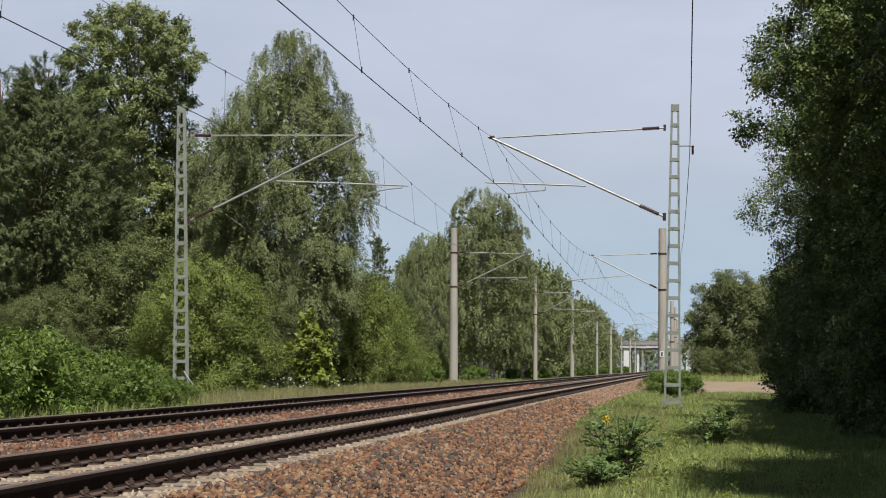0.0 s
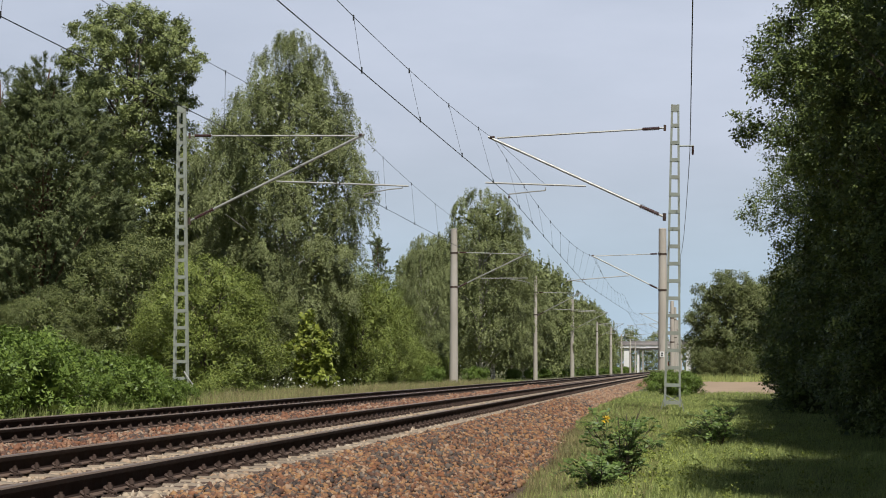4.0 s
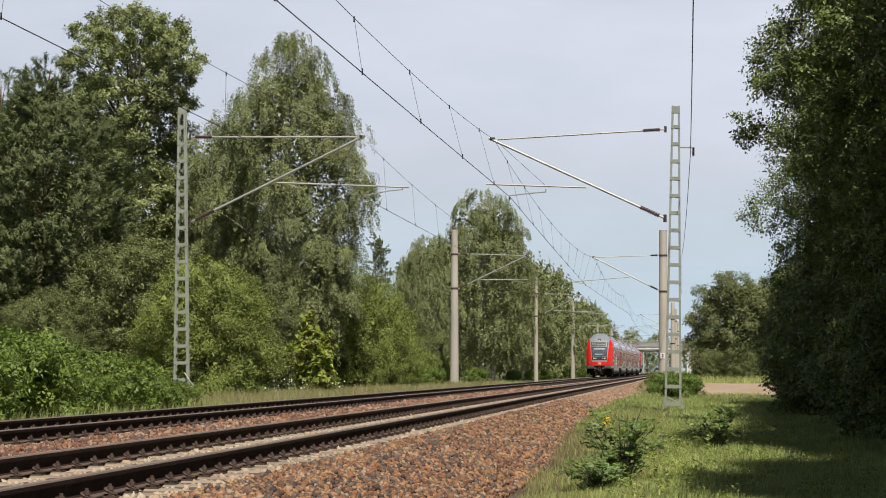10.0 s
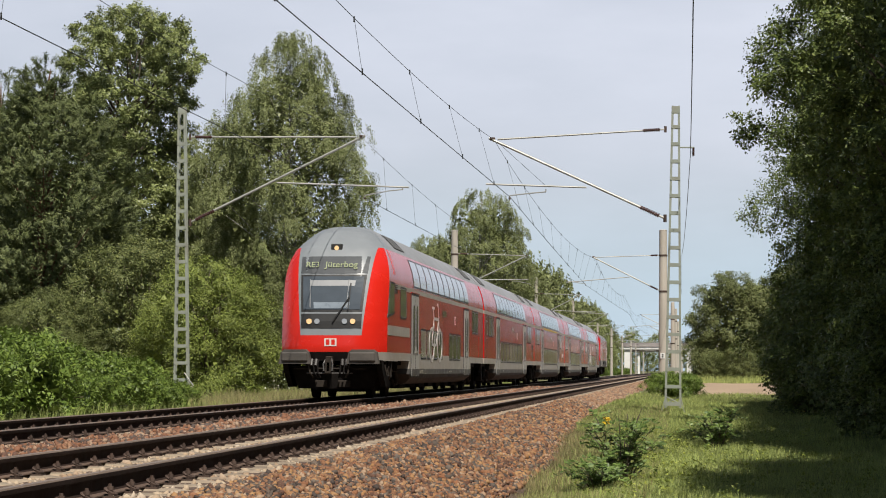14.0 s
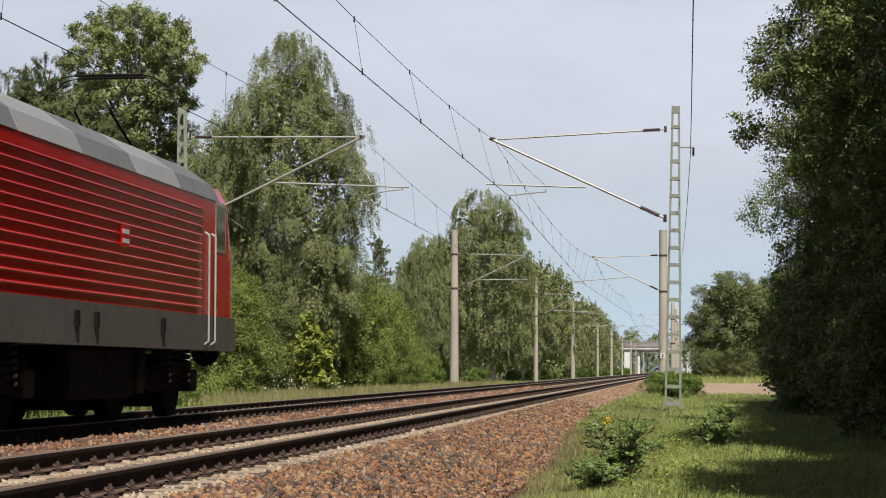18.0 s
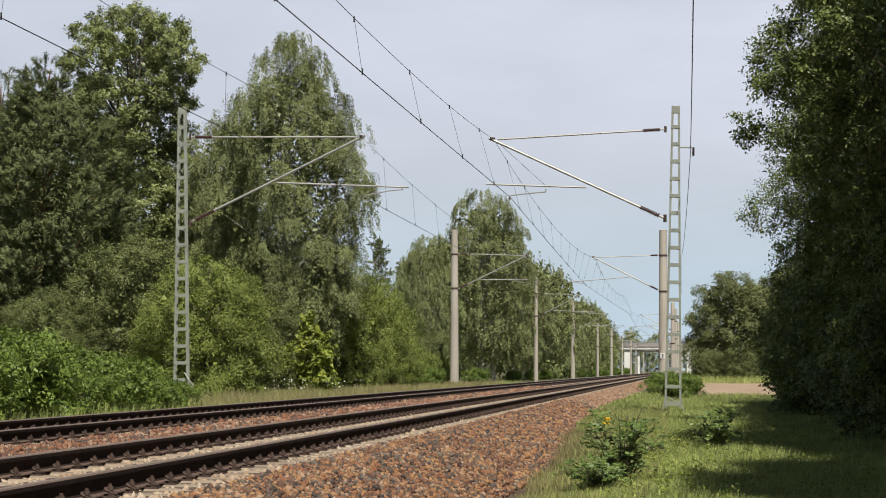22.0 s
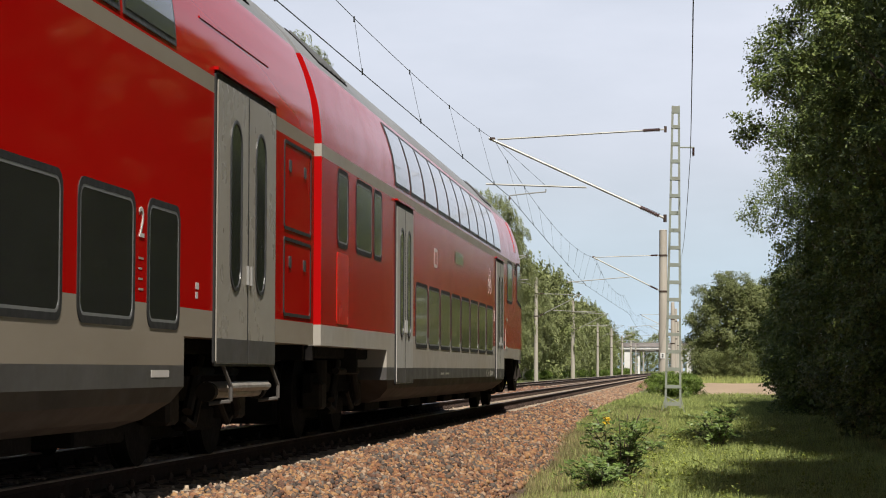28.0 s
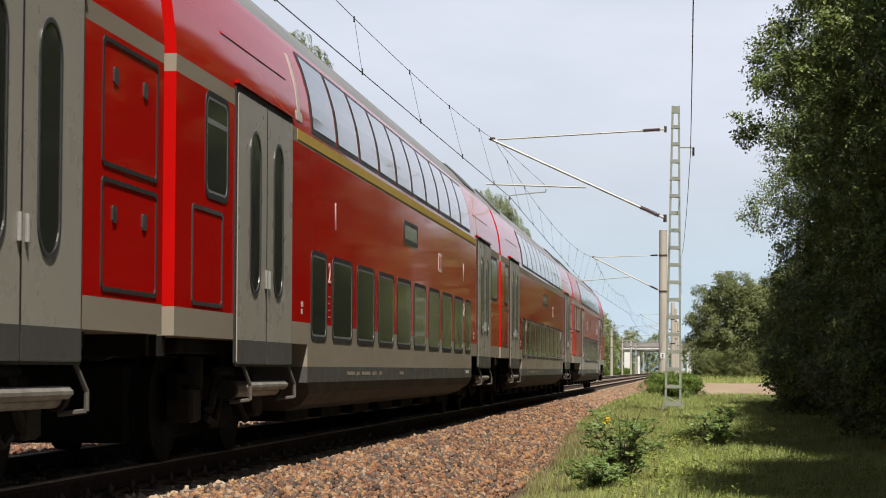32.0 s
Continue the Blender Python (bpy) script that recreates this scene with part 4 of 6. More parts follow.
far_pop = make_tree("poplar_tree", "distant green broadleaf tree at the wood's edge", "tree", 25, [(0.6, 2.2), (3.0, 3.4), (6.0, 3.9), (9.0, 3.6), (11.3, 2.5), (12.5, 1.3), (13.2, 0.4)], M["poplar"], M["bark"], 0.2, 38, 1.15, 520, 24, 0.25, 0.75, 0.8, limbs=8, fill=7, ragged=0.35)
place(far_pop, -17.2, 243)
wood = np.random.default_rng(8)
y = 178.0
k = 0
while y < 570:
    kind = wood.random() < 0.5
    src = (bir if kind else pop) if y < 225 else (far_bir if kind else far_pop)
    again(src, -16.9 - max(0, y - 330) * 0.018 + wood.uniform(-0.8, 0.6), y, wood.uniform(0, 6), (0.92 if kind else 1.05) * wood.uniform(0.72, 1.08))
    if k % 2 == 0:
        again(far_pop, -22.5 + wood.uniform(-1, 1), y + 5, wood.uniform(0, 6), 0.95)
        again(low, -14.9 + wood.uniform(-0.4, 0.4), y + 3, wood.uniform(0, 6), wood.uniform(0.6, 1.0))
    y += 8.5 + y * 0.014
    k += 1
for x, y, sz in ((-27.5, 91, 0.75), (-31.5, 94, 0.85), (-24.5, 106, 0.85), (-29, 100, 0.85)):
    again(far_pop, x, y, x, sz, "broadleaf tree deeper in the wood")
for i in range(9):
    again(far_pop, -32 - 6 * (i % 3), 90 + 16 * i, i * 2.1, 0.85)
for i in range(22):
    again(far_pop, -70 + 6.5 * i, 930 + 20 * (i % 3), i, 1.05 + 0.12 * (i * 7 % 5), "distant tree beyond the bridge")

# verge side
edge_tree = make_tree("robinia_tree", "tall robinia tree with a sunlit ragged edge", "tree", 36, [(0.3, 1.9), (1.7, 2.4), (2.7, 2.75), (3.2, 2.85), (3.55, 3.05), (4.0, 2.95), (4.5, 2.95), (4.9, 3.15), (5.4, 3.55), (6.0, 3.4), (6.8, 3.5), (7.5, 3.0), (9.0, 3.1), (11.0, 2.8), (12.6, 0.6)],
                      M["dark"], M["bark"], 0.18, 150, 0.72, 8200, 36, 0.056, 0.62, 0.22, limbs=60, fill=40, ragged=0.14, diamond=True, hollow=0.75)
place(edge_tree, 4.75, 34.5, turn=1.0)
oak = make_tree("robinia_tree", "tall dark-leaved robinia tree in shade", "tree", 31, [(0.2, 2.9), (3.0, 3.5), (6.0, 3.8), (9.0, 3.4), (11.5, 2.2), (13.0, 0.5)], M["dark"], M["bark"], 0.22, 75, 0.9, 2800, 34, 0.09, 0.6, 0.42, limbs=60, fill=26, ragged=0.3)
place(oak, 5.7, 46)
for i, (x, y, sz) in enumerate([(5.9, 54.5, 1.0), (6.2, 64, 1.0), (7.2, 74, 1.05), (9.5, 48, 1.15), (10.5, 58, 1.1), (6.8, 40, 0.95)]):
    again(oak, x, y, 1.7 + i * 1.4, sz)
# robinias out of view or hidden, added to shade the verge and edge trees
shade_tree = place(make_tree("robinia_tree", "unseen tall robinia added to shade the verge", "tree", 34, [(4.4, 1.5), (6.0, 3.4), (8.5, 4.4), (11.0, 4.1), (13.2, 2.6), (14.5, 0.6)], M["dark"], M["bark"], 0.22, 60, 1.1, 1500, 26, 0.2, 0.65, 0.6, limbs=26, fill=34, ragged=0.2, hollow=0.85), 8.2, 29.4)
stand = np.random.default_rng(35)
for i, y in enumerate(np.arange(-10, 28, 4.3)):
    again(shade_tree, (6.5 if y < 22 else 7.2) + stand.uniform(-0.3, 0.5), y, stand.uniform(0, 6), stand.uniform(0.95, 1.1))
    if i % 2:
        again(shade_tree, 12.0 + stand.uniform(-1, 1), y, stand.uniform(0, 6), stand.uniform(1.0, 1.2))
again(shade_tree, 7.3, 21.0, 2.2, 1.0)
for y in (33, 37, 41, 45.5, 50, 55, 60.5):
    again(shade_tree, 8.0 + stand.uniform(-0.3, 0.4), y, stand.uniform(0, 6), stand.uniform(0.97, 1.08))
# trees beside and behind the camera, never seen, added to cut sky light
for y in np.arange(-45, 62, 9.0):
    again(far_pop, -27 - max(0, y) * 0.15 + stand.uniform(-1, 1), y, stand.uniform(0, 6), stand.uniform(0.9, 1.1), "unseen broadleaf tree added to block sky light")
for y in np.arange(-60, -10, 9.0):
    again(far_pop, 8 + stand.uniform(-1, 1), y, stand.uniform(0, 6), 1.0, "unseen broadleaf tree added to block sky light")
# row hidden behind the robinias, added so that the coach sides reflect trees
for i in range(9):
    again(far_pop, 11.5 + 2.0 * (i % 2), 80 + 13.5 * i, i * 1.1, 0.95, "hidden broadleaf tree added for reflections in the coaches")
shr = place(make_tree("robinia_shrub", "shaded dark green shrub at the wood's foot", "shrub", 32, dome(3.6, 1.65), M["dark"], M["bark"], 0.04, 40, 0.5, 900, 26, 0.085, 0.6, 0.32, stems=5, limbs=20, fill=60, ragged=0.35), 3.9, 44)
# shrub copies, some out of view, added to darken the wood's foot
for i, (x, y, sz) in enumerate([(4.4, 47, 1.0), (4.3, 38, 0.8), (3.4, 53, 0.9), (3.6, 58, 1.1), (3.9, 64, 1.1), (4.0, 34.5, 0.75), (4.7, 70, 1.2), (4.4, 30, 0.8), (6.2, 40, 1.3), (6.0, 34, 1.2), (6.4, 46, 1.3), (6.5, 52, 1.3), (5.8, 28, 1.2), (3.6, 40.5, 0.7), (5.4, 24, 1.1)]):
    again(shr, x, y, i * 1.3, sz)
wlw = place(make_tree("willow_tree", "rounded grey-green willow behind the field", "tree", 33, dome(10.5, 4.7), M["oldwillow"], M["bark"], 0.2, 44, 1.35, 2400, 30, 0.18, 0.55, 0.7, limbs=30, fill=26, ragged=0.22), 4.35, 205)
again(wlw, 8.6, 212, 1.0, 1.02)
again(wlw, 12.5, 200, 2.0, 1.1)
again(wlw, 17, 205, 3.0, 1.1)
again(haz, 2.4, 188, 0.4, 0.5, "rounded green shrub at the field's end")
again(haz, 4.8, 187, 1.4, 0.6, "rounded green shrub at the field's end")
again(haz, 7.8, 189, 2.4, 0.65, "rounded green shrub at the field's end")
msh = again(low, -0.5, 82, 0.9, 0.65, "low green shrub round the mast's foot")
again(low, -0.1, 88, 2.1, 0.6)
again(low, -1.3, 96, 2.6, 0.6)


def sapling(name, label, seed, h, n, spread):
    """A young robinia: thin arching stems with long leaves of many paired oval leaflets."""
    rng = np.random.default_rng(seed)
    t = thing(name, label, "sapling")
    pts, way, stem = [], [], bmesh.new()
    for i in range(n):
        a = i * 2.4 + rng.uniform(-0.4, 0.4)
        far = spread * rng.uniform(0.15, 0.85)
        top = Vector((math.cos(a) * far, math.sin(a) * far, h * rng.uniform(0.4, 0.85)))
        limb(stem, [(top.x * 0.2, top.y * 0.2, -0.05), (top.x * 0.55, top.y * 0.55, top.z * 0.65), tuple(top)], 0.010, 0.004, 5)
        for j in range(8):
            w = rng.uniform(0.05, 1.0)
            base = Vector((top.x * (0.2 + 0.8 * w), top.y * (0.2 + 0.8 * w), top.z * (0.1 + 0.9 * w)))
            b = rng.uniform(0, 6.28)
            out = Vector((math.cos(b), math.sin(b), rng.uniform(0.4, 1.7))).normalized()
            side = out.cross(Vector((0, 0, 1))).normalized()
            ln = rng.uniform(0.24, 0.4)
            sag = rng.uniform(0.2, 0.7) * ln
            line = [base + out * ln * q / 8 - Vector((0, 0, sag * (q / 8) ** 2)) for q in range(9)]
            limb(stem, [tuple(line[0]), tuple(line[4]), tuple(line[8])], 0.003, 0.001, 4)
            for q in range(1, 9):
                for s_ in (-1, 1):
                    d = (side * s_ + out * 0.35).normalized()
                    pts.append(line[q] + d * 0.03)
                    way.append(d)
            pts.append(line[8] + out * 0.03), way.append(out)
    p, w = np.array(pts), np.array(way)
    v = np.cross(np.array([0.2, -0.65, 0.7]) + 0.45 * rng.normal(size=w.shape), w)
    v /= np.linalg.norm(v, axis=1)[:, None]
    s = rng.uniform(0.05, 0.075, (len(p), 1))
    a, b = w * s * 0.5, v * s * 0.18
    me = quick("leaflets", np.stack([p - a, p - a * 0.45 + b, p + a * 0.5 + b, p + a, p + a * 0.5 - b, p - a * 0.45 - b], 1).reshape(-1, 3),
               np.arange(len(p) * 6).reshape(-1, 6), M["sumac"])
    part("foliage", me, None, t)
    part("stem", stem, M["bark"], t)
    return t


place(sapling("robinia_sapling", "leafy young robinia sapling growing in the grass", 41, 1.15, 15, 0.66), -0.82, 26.6)
place(sapling("robinia_sapling", "small shaded robinia sapling in the grass", 42, 0.8, 11, 0.6), 0.5, 35.5)
place(sapling("robinia_sapling", "low robinia sapling at the ballast's edge", 43, 0.42, 9, 0.4), -1.0, 24.6)


def turf(name, label, seed, n, x0, x1, y0, y1, power, hgt, mat, keep=None):
    """Grass blades, each a bent thin strip."""
    rng = np.random.default_rng(seed)
    x = rng.uniform(x0, x1, n)
    y = y0 + (y1 - y0) * rng.uniform(0, 1, n) ** power
    tuft = 0.55 + 0.45 * np.sin(x * 3.1 + 1.7 * np.sin(y * 1.3)) * np.sin(y * 2.3 + x)
    if keep is not None:
        ok = keep(x, y, rng)
        x, y, tuft = x[ok], y[ok], tuft[ok]
    n = len(x)
    z = ground_z(x, y)
    h = hgt * rng.uniform(0.5, 1.3, n) * (0.55 + 0.6 * tuft)
    a = rng.uniform(0, 6.28, n)
    w = 0.0017 * (1 + y / 32) * rng.uniform(0.7, 1.3, n)
    lean = rng.uniform(0.1, 0.6, n) * h
    d = np.stack([np.cos(a), np.sin(a), 0 * a], 1)
    s = np.stack([-np.sin(a + 0.6), np.cos(a + 0.6), 0 * a], 1) * w[:, None]
    base = np.stack([x, y, z - 0.03], 1)
    mid = base + d * (lean * 0.35)[:, None] + np.stack([0 * h, 0 * h, h * 0.6], 1)
    top = base + d * lean[:, None] + np.stack([0 * h, 0 * h, h], 1)
    v = np.stack([base - s, base + s, mid + s * 0.8, top, mid - s * 0.8], 1)
    i = np.arange(n)[:, None] * 5
    ob = new(name, quick(name, v.reshape(-1, 3), (i + np.arange(5)).reshape(-1, 5), mat))
    return tagged(ob, label, "grass", kind="stuff")


def verge(x, y, rng):
    above = ground_z(x, y) > bed_z(x) + rng.uniform(-0.05, 0.05, len(x))
    return above & ((x > -1.55 + rng.uniform(-0.5, 0.4, len(x))) | (y > 42))


turf("grass", "long green grass on the verge", 51, 300000, -2.5, 5.5, 19, 72, 1.5, 0.15, M["grass"], verge)
turf("grass", "tall grass farther along the verge", 52, 22000, -2.3, 9, 68, 94, 1.2, 0.17, M["grass"], verge)
turf("dry_grass", "yellowed grass along the ballast edge", 53, 26000, -2.6, -0.4, 19, 60, 1.4, 0.15, M["dry"])
turf("dry_grass", "pale trampled dry grass beside the ballast", 57, 26000, -2.2, -1.0, 19, 42, 1.2, 0.11, M["dry"])
turf("grass", "tall grass beyond the far track", 54, 30000, -17, -11.3, 28, 150, 1.3, 0.36, M["grass"])
turf("dry_grass", "pale dry grass beside the far track", 55, 30000, -14.5, -11.2, 54, 130, 1.3, 0.4, M["dry"])
turf("grass", "grass behind the sandy field", 56, 9000, 0, 14, 172, 200, 1.0, 0.7, M["grass"])

rng = np.random.default_rng(60)
px, py = rng.uniform(-13.6, -11.9, 90), rng.uniform(64, 78, 90)
blossoms = new("white_flowers", leaves("white_flowers", rng, np.stack([px, py, ground_z(px, py) + rng.uniform(0.4, 0.75, 90)], 1), 0.06, 1.0, M["flower"]))
tagged(blossoms, "white umbel flowers in the long grass", "flowers", kind="stuff")
flower = thing("yellow_flower", "yellow blossom above the robinia sapling", "flower", pose(-1.02, 26.6, -0.62))
part("stem", tubes(((0, 0, -0.1), (0.02, 0, 0.72), 0.005)), M["sumac"], flower)
part("petals", leaves("petals", rng, np.array([(0.02, 0, 0.74)]) + rng.normal(size=(26, 3)) * 0.025, 0.05, 0.6, M["yellow"]), None, flower)


# low leafy weeds in the grass
rng = np.random.default_rng(61)
wx, wy = rng.uniform(-1.3, 2.6, 420), rng.uniform(22.5, 44, 420)
wh = rng.uniform(0.06, 0.3, 420)
kk = np.repeat(np.arange(420), 26)
up = rng.uniform(0, 1, len(kk))
wp = np.stack([wx[kk] + rng.normal(size=len(kk)) * 0.05, wy[kk] + rng.normal(size=len(kk)) * 0.05, ground_z(wx, wy)[kk] + wh[kk] * up], 1)
weeds = new("weeds", leaves("weeds", rng, wp, 0.045, 0.6, M["weed"], None, np.tile([0, 0, 1.0], (len(kk), 1))))
tagged(weeds, "small yellow-green leafy weeds in the verge grass", "weeds", kind="stuff")

# ---- trains ----
# A vehicle's own space: y runs along it from its end (0) to the other, x across, z = 0 at the rail top.
HULL = [(1.39, 3.05), (1.382, 3.2), (1.35, 3.45), (1.28, 3.7), (1.18, 3.95), (1.03, 4.15), (0.86, 4.33), (0.68, 4.50), (0.54, 4.59), (0.3, 4.625), (0.0, 4.63)]
_z = [4.63 - (4.63 - 3.05) * (1 - k / 26) ** 1.5 for k in range(27)]
_z = sorted({round(v, 4) for v in _z} | {3.98})
HULL = [(round(float(np.interp(v, [p[1] for p in HULL], [p[0] for p in HULL])), 4), v) for v in _z]


def hull_x(z):
    return float(np.interp(z, [p[1] for p in HULL], [p[0] for p in HULL])) if z > 3.05 else 1.39


def band(parent, name, z0, z1, s0, s1, mat, label="", grow=0.0, x=None):
    """A slice of the body between two heights, as wide as the hull there."""
    zs = [z0] + [p[1] for p in HULL if z0 + 1e-6 < p[1] < z1 - 1e-6] + [z1]
    xs = [(x or hull_x(z)) + grow for z in zs]
    ring = [(a, z) for a, z in zip(xs, zs)] + [(-a, z) for a, z in reversed(list(zip(xs, zs)))]
    if xs[-1] <= grow + 1e-6:
        ring.pop(len(zs))
    ob = part(name, extrude(ring, s0, s1), mat, parent, label)
    for f in ob.data.polygons:
        f.use_smooth = True
    ob.data.set_sharp_from_angle(angle=0.45)
    return ob


def rounded(s0, s1, z0, z1, r, n=4):
    pts = []
    for cx, cz, a0 in ((s1 - r, z1 - r, 0), (s0 + r, z1 - r, 90), (s0 + r, z0 + r, 180), (s1 - r, z0 + r, 270)):
        for i in range(n + 1):
            a = radians(a0 + 90 * i / n)
            pts.append((cx + r * math.cos(a), cz + r * math.sin(a)))
    return pts


def plaque(outline, side, x0, x1):
    """A flat outline in y, z on a side wall, from x0 out to x1."""
    bm = bmesh.new()
    a = [bm.verts.new((side * x0, s, z)) for s, z in outline]
    b = [bm.verts.new((side * x1, s, z)) for s, z in outline]
    n = len(outline)
    for i in range(n):
        bm.faces.new((a[i], a[(i + 1) % n], b[(i + 1) % n], b[i]))
    bm.faces.new(b)
    return bm


def ring_plaque(outer, inner, side, x0, x1):
    bm = bmesh.new()
    loops = [[bm.verts.new((side * x, s, z)) for s, z in o] for o, x in ((outer, x0), (outer, x1), (inner, x1), (inner, x0))]
    n = len(outer)
    for p, q in zip(loops, loops[1:]):
        for i in range(n):
            bm.faces.new((p[i], p[(i + 1) % n], q[(i + 1) % n], q[i]))
    return bm


def window(parent, side, s0, s1, z0, z1, split=False, r=0.09):
    """A flush side window: dark rubber frame standing proud, tinted pane inside."""
    w = part("window", ring_plaque(rounded(s0 - 0.04, s1 + 0.04, z0 - 0.04, z1 + 0.04, r + 0.03), rounded(s0 + 0.006, s1 - 0.006, z0 + 0.006, z1 - 0.006, r), side, 1.388, 1.3955), M["rubber"], parent)
    part("glazing_bead", ring_plaque(rounded(s0 + 0.006, s1 - 0.006, z0 + 0.006, z1 - 0.006, r), rounded(s0 + 0.026, s1 - 0.026, z0 + 0.026, z1 - 0.026, r - 0.012), side, 1.388, 1.394), M["bead"], w)
    part("pane", plaque(rounded(s0 + 0.02, s1 - 0.02, z0 + 0.02, z1 - 0.02, r - 0.01), side, 1.387, 1.3925), M["glass"], w)
    if split:
        zz = z1 - 0.26 * (z1 - z0)
        part("vent_bar", plaque([(s0, zz - 0.02), (s1, zz - 0.02), (s1, zz + 0.02), (s0, zz + 0.02)], side, 1.388, 1.3952), M["bead"], w)
    return w


def hull_patch(side, s0, s1, z0, z1, out, n=6, slant=0.0):
    """A piece of the curved upper hull, pushed out by a given amount."""
    bm = bmesh.new()
    rows = []
    for i in range(n + 1):
        z = z0 + (z1 - z0) * i / n
        x = hull_x(z)
        dz = 0.02
        t = Vector((hull_x(z + dz) - hull_x(z - dz), 2 * dz)).normalized()
        nx, nz = t.y, -t.x
        rows.append([bm.verts.new((side * (x + nx * o), s, z + nz * o)) for s, o in ((s0, -0.01), (s0, out), (s1, out), (s1, -0.01))])
    for p, q in zip(rows, rows[1:]):
        for i in range(3):
            bm.faces.new((p[i], p[i + 1], q[i + 1], q[i]))
    bm.faces.new(rows[0]), bm.faces.new(rows[-1])
    for f in bm.faces:
        f.smooth = False
    return bm


def roof_window(parent, side, s0, s1, z0=3.14, z1=3.86):
    w = part("upper_window", hull_patch(side, s0 - 0.05, s1 + 0.05, z0 - 0.045, z1 + 0.045, 0.008), M["frame"], parent)
    part("pane", hull_patch(side, s0, s1, z0, z1, 0.014), M["glass"], w)
    return w


def door(parent, side, s0, s1, z0, z1, mat="door"):
    """A double-leaf door with tall slot windows and a handle on each leaf."""
    mid = (s0 + s1) / 2
    part("door_frame", ring_plaque(rounded(s0 - 0.05, s1 + 0.05, z0 - 0.02, z1 + 0.06, 0.03, 1), rounded(s0, s1, z0, z1, 0.02, 1), side, 1.388, 1.404), M["rubber"], parent)
    part("door_seal", plaque([(mid - 0.016, z0 + 0.01), (mid + 0.016, z0 + 0.01), (mid + 0.016, z1 - 0.01), (mid - 0.016, z1 - 0.01)], side, 1.388, 1.414), M["rubber"], parent, "black rubber seal between the leaves")
    part("drip_rail", plaque([(s0 - 0.06, z1 + 0.065), (s1 + 0.06, z1 + 0.065), (s1 + 0.06, z1 + 0.09), (s0 - 0.06, z1 + 0.09)], side, 1.385, 1.425), M["red"], parent, "red drip rail over the door")
    for a, b in ((s0, mid - 0.012), (mid + 0.012, s1)):
        leaf = part("door_leaf", plaque(rounded(a, b, z0, z1, 0.02, 1), side, 1.388, 1.412), M[mat], parent, "light grey door leaf")
        part("kick_plate", plaque([(a + 0.004, z0 + 0.005), (b - 0.004, z0 + 0.005), (b - 0.004, z0 + 0.2), (a + 0.004, z0 + 0.2)], side, 1.41, 1.416), M["stripe"], leaf)
        c = (a + b) / 2 + (0.08 if a == s0 else -0.08) * (b - a)
        w = 0.15 * (b - a) + 0.02
        top, low = z1 - 0.28, z0 + 0.62
        part("slot_window_frame", ring_plaque(rounded(c - w - 0.03, c + w + 0.03, low - 0.03, top + 0.03, w + 0.028, 5), rounded(c - w, c + w, low, top, w - 0.002, 5), side, 1.41, 1.422), M["frame"], leaf)
        part("slot_window", plaque(rounded(c - w, c + w, low, top, w - 0.002, 5), side, 1.405, 1.416), M["glass"], leaf)
        h = mid + (-0.07 if a == s0 else 0.07)
        part("handle", tubes(((side * 1.425, h, z0 + 0.66), (side * 1.425, h, z0 + 0.82), 0.014)), M["silver"], leaf, "small chrome door handle")


def lettering(parent, text, side, s, z, size, mat, x=1.3935, deep=0.002, label=""):
    cu = bpy.data.curves.new("lettering", "FONT")
    cu.body, cu.size, cu.extrude, cu.align_x, cu.align_y = text, size, deep, "CENTER", "CENTER"
    tmp = bpy.data.objects.new("lettering", cu)
    me = bpy.data.meshes.new_from_object(tmp)
    bpy.data.objects.remove(tmp)
    return part("lettering", me, mat, parent, label, pose(side * x, s, z, 90, 0, 90 * side))


def bicycle(parent, side, s, z, u, x=1.3975, wide=1.3):
    """A white pictogram of a bicycle; u: radius of its wheels."""
    bike = part("bicycle_pictogram", bmesh.new(), M["decal"], parent, "white bicycle pictogram")

    def stroke(a, b, w=0.16):
        a, b = Vector((s + a[0] * u * wide, z + a[1] * u)), Vector((s + b[0] * u * wide, z + b[1] * u))
        d = (b - a).normalized() * w * u * 0.5
        p = Vector((-d.y, d.x))
        return [(a + p)[:], (b + p)[:], (b - p)[:], (a - p)[:]]
    for c in (-1.45, 1.45):
        n = 24
        o, i = ([(s + (c + r * math.cos(6.2832 * k / n)) * u * wide, z + r * u * math.sin(6.2832 * k / n)) for k in range(n)] for r in (1.0, 0.80))
        part("wheel_ring", ring_plaque(o, i, side, 1.388, x), M["decal"], bike)
    for a, b in (((-1.45, 0), (-0.7, 1.5)), ((-0.7, 1.5), (1.0, 1.5)), ((-0.7, 1.3), (0.1, 0)), ((0.1, 0), (-1.45, 0)), ((0.1, 0), (1.0, 1.4)), ((1.45, 0), (0.85, 2.3)), ((0.85, 2.3), (0.4, 2.35)), ((-0.75, 1.5), (-0.95, 2.1)), ((-1.3, 2.1), (-0.5, 2.1))):
        part("stroke", plaque(stroke(a, b, 0.15), side, 1.388, x - 0.0004), M["decal"], bike)
    return bike


wheel_mesh = bpy.data.meshes.new("wheel")
bm = bmesh.new()
tube(bm, (-0.067, 0, 0), (0.067, 0, 0), 0.46, None, 28)
tube(bm, (-0.085, 0, 0), (-0.06, 0, 0), 0.49, None, 28)
tube(bm, (0.05, 0, 0), (0.12, 0, 0), 0.14, None, 12)
bm.to_mesh(wheel_mesh)
bm.free()
wheel_mesh.materials.append(M["gear"])


